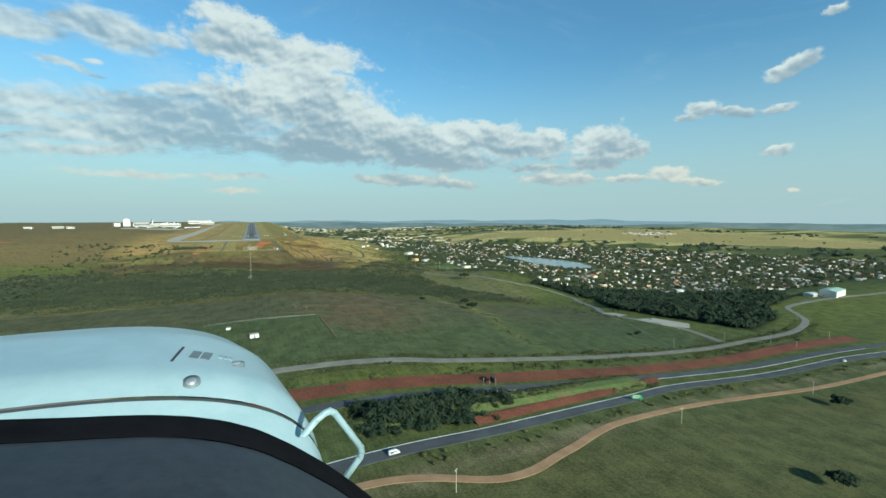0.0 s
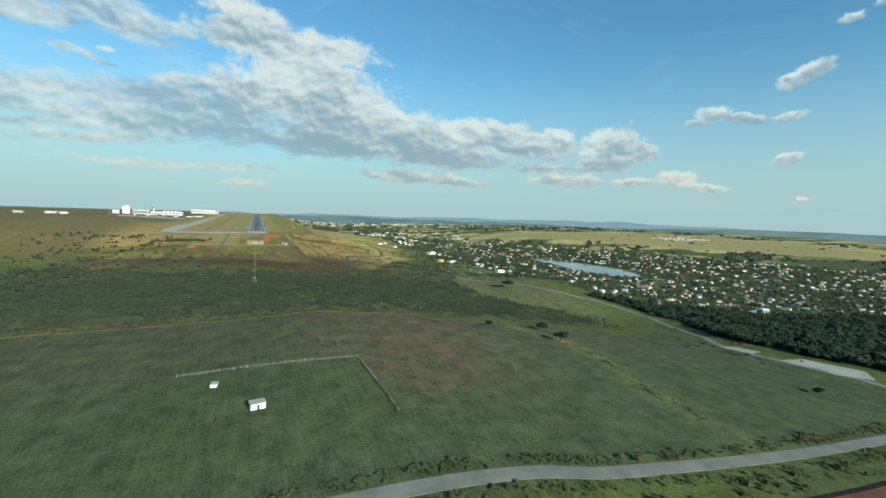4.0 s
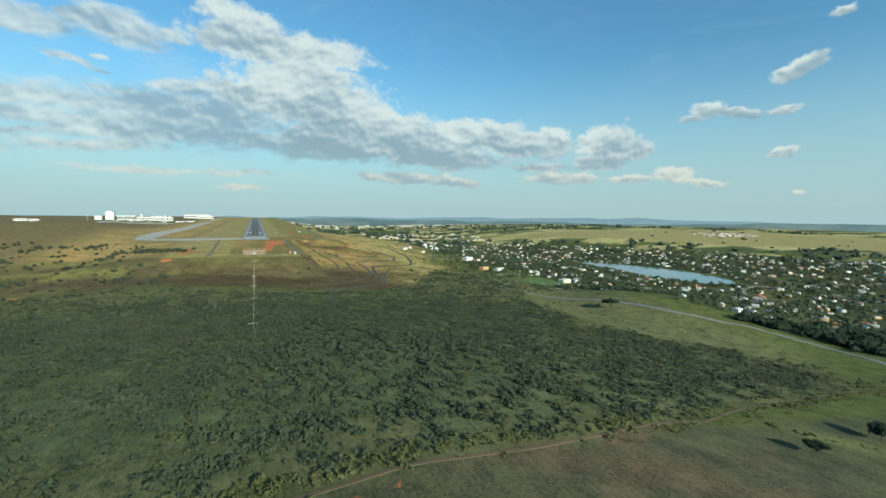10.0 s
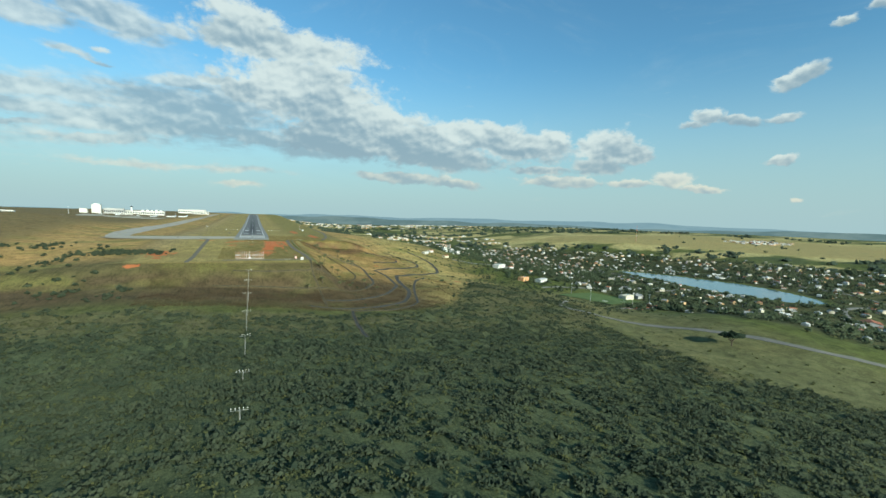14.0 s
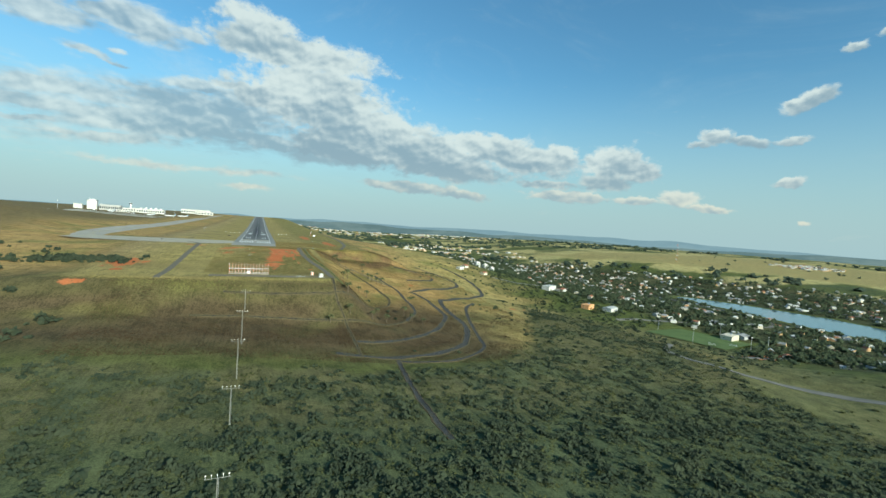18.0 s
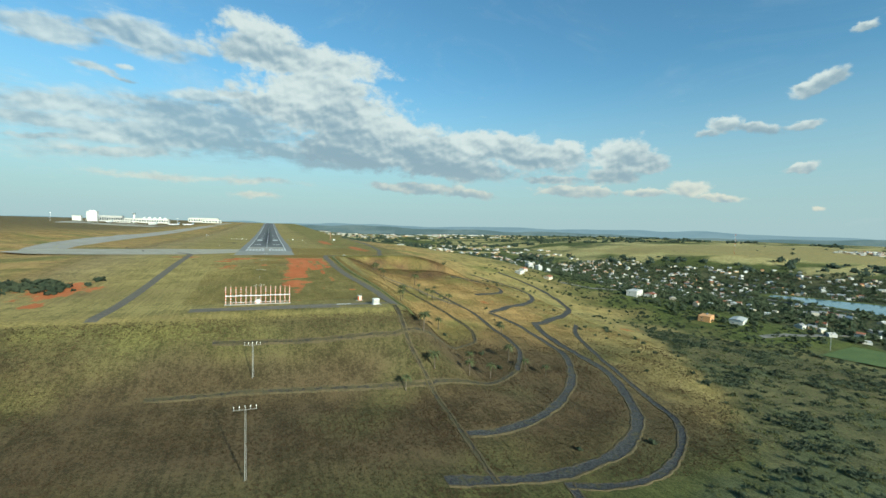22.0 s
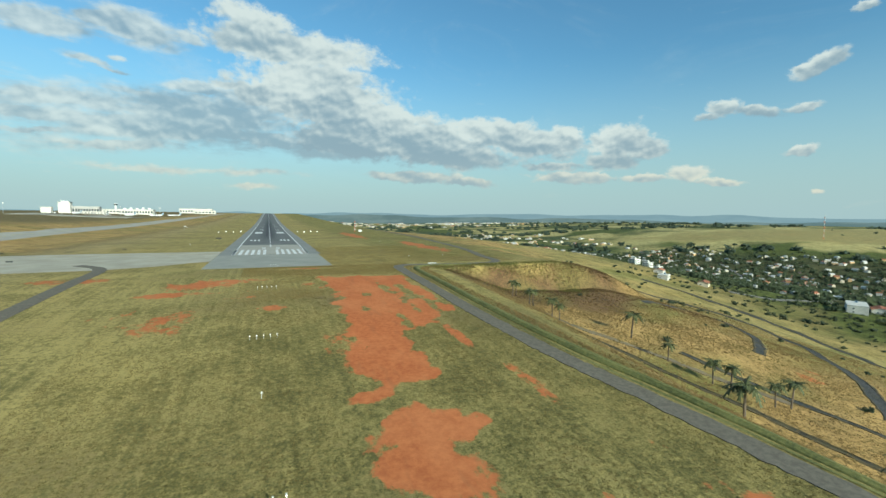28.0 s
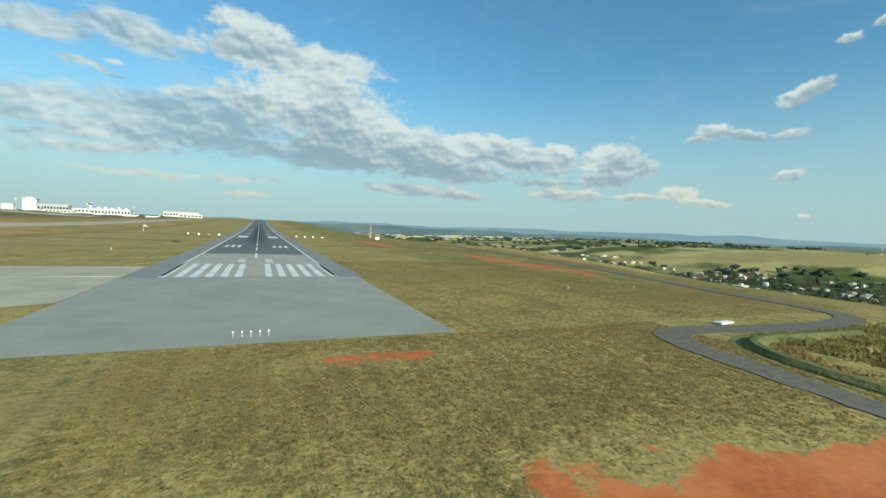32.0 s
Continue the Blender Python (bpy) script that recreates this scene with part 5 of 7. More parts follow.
PERIMETER = [(PERIM_LINE[:16], 5.0)]
x, y = scatter(44000, -12, 66, -142, -71, turf_keep, 77)
k = off_lines(x, y, PERIMETER, 0.3)
tufts("mown_turf", x[k], y[k], 0.16, 0.18, 4, M["turf"], 78, "mown olive turf before the threshold", "grass", 1.0)
x, y = scatter(30000, 28.5, 130, -71, 60, turf_keep, 79)
k = off_lines(x, y, PERIMETER, 0.3)
tufts("runway_turf", x[k], y[k], 0.16, 0.19, 4, M["turf"], 80, "mown olive turf beside the runway", "grass", 1.0)
x, y = scatter(46000, -40, 66, -290, -142, turf_keep, 81)
k = off_lines(x, y, PERIMETER, 0.3)
tufts("approach_turf", x[k], y[k], 0.17, 0.22, 4, M["olive_turf"], 82, "mown dry turf under the approach lights", "grass", 1.0)

# grassed ditch and bank along the perimeter road
BANK = [(78, -322), (76.4, -300), (76.2, -270), (72.2, -236), (67.2, -205), (63.6, -165), (62.6, -125), (62.6, -102), (64, -92), (68, -86.6), (75, -85), (84, -86), (96, -86.6)]
M["bank"] = shader("green_bank", speckled((0.085, 0.092, 0.030), (0.20, 0.19, 0.060), 1.5, 0.1), 0.9, bump=(1.5, 0.8, 0.2))
tagged(new("ditch_bank", ribbon("ditch_bank", BANK, [(-2.6, 0.02), (-1.7, 0.05), (-1.2, -0.5), (-0.6, 0.25), (0.2, 0.75), (1.2, 0.8), (2.2, 0.4), (3.2, -0.3)], M["bank"], 2.5)),
       "bright green grass bank along the ditch of the perimeter road", "bank", kind="structure")
line = smooth_line(BANK, 0.12)
r = np.random.RandomState(83)
side = sideways(line)
off = r.uniform(-0.4, 1.5, len(line))
q = line + side * off[:, None]
tufts("bank_turf", q[:, 0], q[:, 1], 0.5, 0.24, 3, M["verge"], 84, "lush green grass on the ditch bank", "grass", 0.8)
off = r.uniform(1.6, 6.5, len(line))
q = line + side * off[:, None]
tufts("bank_edge_grass", q[:, 0], q[:, 1], 0.55, 0.24, 3, M["gold_straw"], 85, "pale tall grass beyond the ditch bank", "grass", 0.7)


# ---- trees that stand alone ----
def limb_mesh(bm, a, b, ra, rb, sides=6):
    a, b = Vector(a), Vector(b)
    turn = (b - a).to_track_quat("Z", "Y").to_matrix()
    rings = []
    for p, rr in ((a, ra), (b, rb)):
        rings.append([bm.verts.new(p + turn @ Vector((math.cos(k * 6.2832 / sides) * rr, math.sin(k * 6.2832 / sides) * rr, 0))) for k in range(sides)])
    for k in range(sides):
        bm.faces.new((rings[0][k], rings[0][(k + 1) % sides], rings[1][(k + 1) % sides], rings[1][k]))
    bm.faces.new(rings[1])


def done(bm, name, mat, smooth=False):
    me = bpy.data.meshes.new(name)
    bm.to_mesh(me)
    bm.free()
    for m in mat if isinstance(mat, (list, tuple)) else [mat]:
        me.materials.append(m)
    if smooth:
        me.polygons.foreach_set("use_smooth", [True] * len(me.polygons))
    return me


def tree(pose_m, high, wide, seed, label, leafy=True, group="", mat="woods"):
    """A spreading tree: tapered trunk, limbs, and a crown of several uneven leaf masses."""
    r = random.Random(seed)
    top = tagged(new("tree"), label, "tree", group)
    bm = bmesh.new()
    fork = high * 0.34
    limb_mesh(bm, (0, 0, -0.3), (0.1, 0, fork), high * 0.045, high * 0.032, 8)
    part("trunk", done(bm, "trunk", M["bark"]), top)
    bm, heads = bmesh.new(), []
    for k in range(7):
        a, reach = k * 0.9 + r.uniform(-0.3, 0.3), wide * r.uniform(0.28, 0.46)
        end = (math.cos(a) * reach, math.sin(a) * reach, high * r.uniform(0.58, 0.86))
        limb_mesh(bm, (0.1, 0, fork * 0.94), end, high * 0.022, high * 0.007, 5)
        heads.append(end)
        if not leafy:
            for _ in range(4):
                limb_mesh(bm, end, (end[0] * r.uniform(0.9, 1.6), end[1] * r.uniform(0.9, 1.6), end[2] + high * r.uniform(0.0, 0.18)), high * 0.007, high * 0.002, 4)
    part("limbs", done(bm, "limbs", M["bark"]), top)
    if leafy:
        c = np.array(heads + [(0, 0, high * 0.85)])
        v, f = crowns(c, np.full(len(c), wide * 0.24), 90, seed, 0.75, 0.30, 0.55)
        part("crown", as_mesh("crown", v, f, M[mat], False, 1.0), top)
    top.matrix_world = pose_m
    return top


for x, y, h, w, s in ((261, -1020, 8, 10, 1), (272, -976, 7, 9, 2), (449, -622, 13, 15, 3), (207, -981, 4.5, 6, 4), (389, -1352, 6, 9, 5), (249, -1415, 6, 9, 6), (409, -1152, 4.5, 6, 7)):
    tree(spot(x, y), h, w, s, "lone round-crowned tree standing in the green field", True, "field trees")
tree(spot(160, -1101), 6, 7, 8, "bare leafless tree standing in the ploughed field", False)
for x, y, s in ((42, -1039, 9), (52, -1045, 10)):
    tree(spot(x, y), 6.5, 8, s, "grey thin leafless tree beside the fenced yard", False, "bare trees")


def palm(pose_m, high, seed, base=None):
    """A feather palm: ringed slim trunk and arching fronds with hanging leaflets."""
    r = random.Random(seed)
    top = tagged(new("palm_tree"), "feather palm with a slim grey trunk on dry grass", "palm tree", "palms below the perimeter road")
    bm = bmesh.new()
    for k in range(5):
        limb_mesh(bm, (0.06 * k, 0, high * k / 5 - (0.3 if k == 0 else 0)), (0.06 * (k + 1), 0, high * (k + 1) / 5), 0.22 - 0.014 * k, 0.20 - 0.014 * k, 7)
    part("trunk", done(bm, "trunk", M["bark"]), top)
    for k in range(17):
        bm = bmesh.new()
        a, droop, reach = k * 2.4 + r.uniform(-0.2, 0.2), r.uniform(0.4, 1.5), r.uniform(2.2, 3.0)
        rib = []
        for j in range(7):
            t = j / 6
            rib.append(Vector((math.cos(a) * reach * t, math.sin(a) * reach * t, 1.3 * t * (1.5 - droop * 0.55) - 1.9 * droop * t * t)))
        across = Vector((-math.sin(a), math.cos(a), 0))
        for j in range(6):
            w0, w1 = 0.75 * math.sin(0.5 + 2.3 * j / 6), 0.75 * math.sin(0.5 + 2.3 * (j + 1) / 6)
            for s in (-1, 1):
                p = [rib[j], rib[j + 1], rib[j + 1] * 1.02 + across * s * w1 - Vector((0, 0, 0.5 * w1)), rib[j] + across * s * w0 * 0.25]
                q = [bm.verts.new(v + Vector((0.3, 0, high))) for v in p]
                bm.faces.new(q)
        part("frond", done(bm, "frond", M["palm"]), top)
    top.matrix_world = pose_m
    return top


first_palm = None
r = random.Random(77)
for x, y, h in ((103, -118, 5.0), (106, -116, 4.5), (99, -141, 5.0), (96, -143, 4.5), (132, -161, 7.0), (129, -181, 4.5), (133, -195, 5.5), (102, -150, 5.2), (104, -152, 4.6), (101, -226, 7.5), (136, -199, 5.5), (140, -210, 5.0), (146, -211, 6.0),
                (82, -331, 7.0), (111, -329, 5.0), (139, -326, 6.5), (116, -346, 5.5), (81, -352, 6.0), (63, -362, 5.0), (102, -349, 5.5), (143, -339, 5.0), (152, -346, 4.5),
                (90, -258, 5.5), (106, -268, 5.0), (113, -274, 5.5), (158, -283, 5.0)):
    if first_palm is None:
        first_palm = palm(spot(x, y, 0, 20, 1.0), 6.0, 5)
    else:
        copy_thing(first_palm, spot(x, y, 0, r.uniform(0, 360), h / 5.0))

# scrub scattered over the meadow between the forest and the valley road
x, y = scatter(900, 345, 520, -860, -380, lambda x, y: (inside(FOREST, x, y) < -4) * np.clip(0.2 + 0.6 * ripple(x, y, 50, 94), 0.02, 0.8), 86)
k = off_lines(x, y, KEEP_CLEAR, 2.0) & (inside(PITCH, x, y) < -8) & (inside(WOODS, x, y) < -3)
plant("meadow_scrub", x[k], y[k], (0.6, 1.5), 16, M["scrub"], 87, "low olive scrub scattered over the meadow", "bushes", 0.65, 0.34)

# tall weeds along both sides of the country road
line = smooth_line([(-120, -1194), (84, -1196), (147, -1206), (255, -1212), (403, -1212), (485, -1214), (598, -1210), (690, -1180)], 0.55)
side = sideways(line)
r = np.random.RandomState(88)
for name, off, seed in (("road_verge_north", -r.uniform(5.5, 12.0, len(line)), 89), ("road_verge_south", r.uniform(5.5, 15.0, len(line)), 90)):
    q = line + side * off[:, None]
    k = r.uniform(0, 1, len(line)) < np.clip(0.55 + 0.5 * ripple(q[:, 0], q[:, 1], 45, seed), 0.1, 1)
    plant(name, q[k, 0], q[k, 1], (0.4, 1.1), 12, M["scrub"], seed, "tall green weeds beside the country road", "undergrowth", 0.7, 0.36, core=0.6)

# rank grass on the shelf between the ditch bank and the edge of the slope
x, y = scatter(5200, 74, 160, -99, -76, lambda x, y: np.clip(0.6 + 0.5 * ripple(x, y, 18, 95), 0.1, 1), 96)
k = off_lines(x, y, PERIMETER, 1.0) & (y < -83)
M["shelf_grass"] = shader("rank_grass", drifts((0.130, 0.130, 0.040), (0.280, 0.250, 0.085), (0.140, 0.165, 0.042)), 0.9, spec=0.1, soft=0.8)
tufts("shelf_grass", x[k], y[k], 0.75, 0.26, 3, M["shelf_grass"], 97, "rank yellow-green grass above the bank", "grass", 0.5)

# ---- small builders ----
def box_in(bm, x0, x1, y0, y1, z0, z1, mat=0):
    v = [bm.verts.new((x, y, z)) for z in (z0, z1) for x, y in ((x0, y0), (x1, y0), (x1, y1), (x0, y1))]
    for q in ((3, 2, 1, 0), (4, 5, 6, 7), (0, 1, 5, 4), (1, 2, 6, 5), (2, 3, 7, 6), (3, 0, 4, 7)):
        bm.faces.new([v[k] for k in q]).material_index = mat


def box(name, x0, x1, y0, y1, z0, z1, mat, parent=None, label="", bevel=0.0):
    bm = bmesh.new()
    box_in(bm, x0, x1, y0, y1, z0, z1)
    if bevel:
        bmesh.ops.bevel(bm, geom=bm.edges[:], offset=bevel, segments=2, affect="EDGES", profile=0.6)
    return part(name, done(bm, name, M[mat]), parent, label)


def rod(name, a, b, ra, rb, mat, parent=None, label="", sides=8):
    bm = bmesh.new()
    limb_mesh(bm, a, b, ra, rb, sides)
    return part(name, done(bm, name, M[mat]), parent, label)


def level(x, y):
    """A pose on the levelled airfield."""
    return spot(x, y)


# ---- airfield: localiser array, huts, lights ----
def localiser():
    top = tagged(new("localiser_array"), "row of orange and white banded antenna masts on a white beam", "antenna array")
    half = 14.3
    box("platform", -half - 0.6, half + 0.6, -0.7, 0.9, 0.0, 0.35, "concrete", top, "long pale concrete footing")
    rod("beam", (-half, 0, 4.4), (half, 0, 4.4), 0.18, 0.16, "white", top, "white horizontal beam")
    rod("lower_beam", (-half, 0.5, 1.1), (half, 0.5, 1.1), 0.09, 0.09, "white", top)
    for k in range(14):
        x = -half + k * 2 * half / 13
        mast = rod("antenna_mast", (x, 0, 0.3), (x, 0, 8.8), 0.17, 0.14, "white", top, "white mast with orange bands")
        for z in (0.6, 2.0, 3.3, 5.1, 6.4, 7.8):
            rod("band", (x, 0, z), (x, 0, z + 0.7), 0.19, 0.19, "orange", mast, "orange painted band")
        rod("dipole", (x, -0.9, 8.2), (x, 0.5, 8.2), 0.05, 0.05, "white", mast)
    cab = box("feed_cabinet", -1.6, 1.4, 0.4, 1.3, 0.35, 2.3, "steel", top, "grey steel feed cabinet", 0.04)
    box("cabinet_door", -0.7, 0.5, 0.36, 0.4, 0.5, 2.1, "white", cab)
    for x in (-1.2, -0.4, 0.4, 1.1):
        rod("strut", (x, 0.9, 0.3), (x * 0.6, 0, 4.4), 0.06, 0.06, "steel", top)
    top.matrix_world = level(-2.1, -294.5)


localiser()


def white_hut(m):
    top = tagged(new("equipment_hut"), "small white panelled equipment hut on a concrete slab", "hut")
    box("slab", -2.4, 2.6, -2.3, 2.2, -0.2, 0.12, "concrete", top)
    box("wall", -1.5, 1.5, -1.3, 1.3, 0.12, 2.75, "white", top, bevel=0.03)
    box("roof", -1.62, 1.62, -1.42, 1.42, 2.75, 2.9, "white", top, bevel=0.04)
    for k in range(4):
        x = -1.3 + k * 0.72
        box("panel", x, x + 0.46, -1.335, -1.302, 0.35, 2.5, "concrete", top, "cream raised wall panel")
    box("door", -1.535, -1.502, -0.5, 0.4, 0.14, 2.2, "steel", top)
    box("air_conditioner", 1.5, 1.85, -0.4, 0.4, 1.2, 1.8, "white", top, bevel=0.03)
    top.matrix_world = m


white_hut(spot(60.5, -308, 0, 6))


def striped_hut(m):
    top = tagged(new("striped_hut"), "small red and white striped hut with two thin aerials", "hut")
    box("slab", -2.0, 1.6, -1.5, 1.5, -0.2, 0.1, "concrete", top)
    box("wall", -0.9, 0.9, -0.8, 0.8, 0.1, 2.3, "orange", top, "red-orange painted wall", 0.02)
    for k, x in enumerate((-0.45, 0.25)):
        box("stripe", x, x + 0.35, -0.825, -0.802, 0.12, 2.28, "white", top, "white painted stripe")
    box("roof", -1.0, 1.0, -0.9, 0.9, 2.3, 2.42, "white", top)
    for x in (-1.0, 1.1):
        rod("aerial", (x, 0.6, 0.0), (x, 0.6, 3.6), 0.04, 0.03, "white", top)
    top.matrix_world = m


striped_hut(spot(54, -294, 0, 4))
box_marker = tagged(new("marker_plank"), "long white plank lying on the bare soil", "plank")
box("plank", -3.4, 3.4, -0.18, 0.18, 0.0, 0.16, "white", box_marker)
box_marker.matrix_world = spot(43, -304, 0.05, -2)


def light_bar(m, high, lamps=5, gap=1.35):
    """A crossbar of approach lights on a slim pole, or on short stems where the ground is near."""
    tall = high > 3
    top = tagged(new("approach_light_mast" if tall else "approach_light_bar"),
                 "tall slim grey mast carrying a crossbar of five approach lights" if tall else "low row of five approach lights on short posts in turf",
                 "approach light", "approach lights")
    half = gap * (lamps - 1) / 2
    if tall:
        rod("pole", (0, 0, -0.3), (0, 0, high), 0.15, 0.09, "mast", top)
        rod("crossbar", (-half - 0.3, 0, high), (half + 0.3, 0, high), 0.06, 0.06, "mast", top)
        rod("ladder", (0.4, 0, 0), (0.3, 0, high), 0.03, 0.03, "steel", top)
    for k in range(lamps):
        x = -half + k * gap
        z0 = high if tall else 0.0
        stem = rod("stem", (x, 0, z0 - 0.05), (x, 0, z0 + 0.85), 0.035, 0.035, "white", top)
        lamp = rod("lamp", (x, -0.14, z0 + 0.90), (x, 0.16, z0 + 0.95), 0.12, 0.09, "lamp", stem, "pale lamp housing")
        lens = rod("lens", (x, -0.165, z0 + 0.895), (x, -0.142, z0 + 0.899), 0.10, 0.10, "lens", stem)
    top.matrix_world = m
    return top


bar = light_bar(spot(-2.2, -125.5, -0.04), 1.0)
for x, y, up, tall in ((0.4, -66.4, 0.05, 0.7), (-2.9, -179, -0.04, 1.0), (-3, -238, -0.04, 1.0)):
    copy_thing(bar, spot(x, y, up, 0, tall))
single = tagged(new("approach_light_post"), "short white post with one approach light", "approach light", "approach lights")
rod("post", (0, 0, -0.1), (0, 0, 1.0), 0.05, 0.04, "white", single)
rod("lamp", (0, -0.14, 1.02), (0, 0.16, 1.07), 0.12, 0.09, "lamp", single)
box("bracket", -0.2, 0.2, -0.04, 0.04, 0.85, 0.91, "white", single)
single.matrix_world = spot(-3, -210, -0.02)
for k, y in enumerate((-355, -415, -475, -535, -595, -655, -715)):
    topz = (-18.5 - 0.060 * (-355 - y)) * U
    light_bar(spot(-3, y, -0.1), max(4.0, topz - height_at(-3, y) * U))


def papi(m):
    top = tagged(new("papi_unit"), "small lit white landing light box on the turf", "runway light", "papi lights")
    box("housing", -0.55, 0.55, -0.5, 0.7, 0.35, 0.85, "white", top, bevel=0.04)
    box("lens", -0.45, 0.45, -0.54, -0.504, 0.44, 0.78, "papi", top, "bright white lens")
    for x in (-0.45, 0.45):
        rod("leg", (x, 0.1, -0.1), (x, 0.1, 0.36), 0.05, 0.05, "steel", top)
    top.matrix_world = m
    return top


unit = papi(spot(-64, 372))
for x in (-55, -46, -37, 38, 47, 56, 65):
    copy_thing(unit, spot(x, 371))


def banded_mast(m, high, label, name="glide_path_mast", thick=0.5, bands=7):
    top = tagged(new(name), label, "mast")
    for k in range(bands):
        z0, z1 = high * k / bands, high * (k + 1) / bands
        bm = bmesh.new()
        for sx, sy in ((-1, -1), (1, -1), (1, 1), (-1, 1)):
            limb_mesh(bm, (sx * thick, sy * thick, z0), (sx * thick, sy * thick, z1), 0.09, 0.09, 4)
        for a in range(4):
            p = [(-1, -1), (1, -1), (1, 1), (-1, 1)]
            q, w = p[a], p[(a + 1) % 4]
            limb_mesh(bm, (q[0] * thick, q[1] * thick, z0), (w[0] * thick, w[1] * thick, z1), 0.05, 0.05, 4)
        part("lattice_section", done(bm, "lattice_section", M["orange" if k % 2 == 0 else "white"]), top, "red-orange painted section" if k % 2 == 0 else "white painted section")
    rod("aerial", (0, 0, high), (0, 0, high * 1.04 + 1), 0.08, 0.05, "steel", top)
    top.matrix_world = m
    return top


gp = banded_mast(spot(121, 376, -0.05), 14, "red and white banded lattice mast beside the runway")
hut2 = tagged(new("mast_hut"), "low white equipment cabin at the foot of a mast", "hut")
box("wall", -2, 2, -1.5, 1.5, 0, 2.6, "white", hut2, bevel=0.04)
box("roof", -2.2, 2.2, -1.7, 1.7, 2.6, 2.8, "white", hut2)
box("door", -0.4, 0.5, -1.54, -1.502, 0.02, 2.1, "steel", hut2)
hut2.matrix_world = spot(128, 372)
for x, y in ((80, -31), (102, -33), (98, 120), (60, 220), (-60, 110)):
    post = tagged(new("marker_post"), "short white marker post in the turf", "marker", "turf markers")
    rod("post", (0, 0, -0.1), (0, 0, 0.75), 0.11, 0.09, "white", post)
    rod("cap", (0, 0, 0.7), (0, 0, 0.95), 0.13, 0.06, "orange", post, "orange cap")
    post.matrix_world = spot(x, y)
board = tagged(new("runway_sign"), "low dark runway sign board on two legs", "sign")
box("board", -2.0, 2.0, -0.12, 0.12, 0.35, 1.15, "dark", board, bevel=0.02)
for x in (-1.4, 1.4):
    rod("leg", (x, 0, -0.1), (x, 0, 0.4), 0.06, 0.06, "steel", board)
board.matrix_world = spot(-47, 188)
for x, y, w in ((-120, -14, 1.6), (-150, 48, 1.6), (-92, 62, 1.4)):
    copy_thing(board, spot(x, y, 0, 0, 0.6))
slab_ob = tagged(new("concrete_slab"), "small pale broken concrete slab by the road bend", "slab")
for k, (a, b) in enumerate(((-1.9, -0.7), (-0.6, 0.7), (0.8, 1.9))):
    box("slab_piece", a, b, -0.7 + 0.1 * k, 0.8, 0.0, 0.28 - 0.04 * k, "white", slab_ob, bevel=0.03)
slab_ob.matrix_world = spot(79, -75.6, 0.1, 6)
sock = tagged(new("windsock"), "white windsock on a pole beside the taxiway", "windsock")
rod("pole", (0, 0, -0.1), (0, 0, 6), 0.12, 0.09, "steel", sock)
bm = bmesh.new()
for k in range(4):
    limb_mesh(bm, (k * 0.9, 0, 5.9 - 0.12 * k * k), ((k + 1) * 0.9, 0, 5.9 - 0.12 * (k + 1) ** 2), 0.5 - 0.09 * k, 0.42 - 0.09 * k, 10)
part("sock", done(bm, "sock", M["white"]), sock)
sock.matrix_world = spot(-114, 430)

# taxiway centre lines
for nm, pts in (("taxi_line_entry", [(-32, 14), (-90, 15), (-150, 13), (-205, 30), (-222, 70)]), ("taxi_line_parallel", [(-222, 60), (-226, 200), (-228, 600), (-232, 1200)])):
    tagged(new(nm, ribbon(nm, pts, [(-0.25, 0.17), (0.25, 0.17)], M["yellow_paint"], 8)), "yellow taxiway centre line", "marking", kind="structure")


# ---- highway furniture, vehicles, fences ----
def wheel(parent, x, y, r=0.33):
    t = rod("wheel", (x, y - 0.11, r), (x, y + 0.11, r), r, r, "tyre", parent, "", 14)
    rod("rim", (x, y - 0.115, r), (x, y + 0.115, r), r * 0.55, r * 0.55, "steel", t, "", 10)


def van(m):
    top = tagged(new("van"), "white delivery van driving on the grey highway", "van")
    bm = bmesh.new()
    prof = [(-2.4, 0.45), (2.3, 0.45), (2.45, 0.9), (1.75, 1.15), (1.1, 2.0), (-2.3, 2.1), (-2.45, 1.0)]
    rows = [[bm.verts.new((x, s * 0.92 * (0.93 if z > 1.3 else 1), z)) for x, z in prof] for s in (-1, 1)]
    for k in range(len(prof)):
        j = (k + 1) % len(prof)
        bm.faces.new((rows[0][k], rows[0][j], rows[1][j], rows[1][k]))
    bm.faces.new(rows[0][::-1])
    bm.faces.new(rows[1])
    bmesh.ops.bevel(bm, geom=bm.edges[:], offset=0.06, segments=2, affect="EDGES")
    part("body", done(bm, "body", M["white"], True), top)
    bm = bmesh.new()
    bm.faces.new([bm.verts.new(v) for v in ((1.72, -0.8, 1.2), (1.72, 0.8, 1.2), (1.17, 0.75, 1.95), (1.17, -0.75, 1.95))])
    part("windscreen", done(bm, "windscreen", M["glass"]), top)
    for s in (-1, 1):
        box("side_window", 0.2, 0.95, s * 0.93 - 0.012, s * 0.93 + 0.012, 1.25, 1.75, "glass", top)
        box("rear_window", -2.0, -0.1, s * 0.93 - 0.012, s * 0.93 + 0.012, 1.3, 1.75, "glass", top)
        for x in (-1.55, 1.55):
            wheel(top, x, s * 0.84)
    box("bumper", 2.36, 2.52, -0.85, 0.85, 0.42, 0.65, "dark", top, bevel=0.03)
    top.matrix_world = m
    return top


v = van(spot(60, -1327.5, 0.3 * U, 5))
copy_thing(v, spot(520, -1297, 0.3 * U, 2, 0.9))


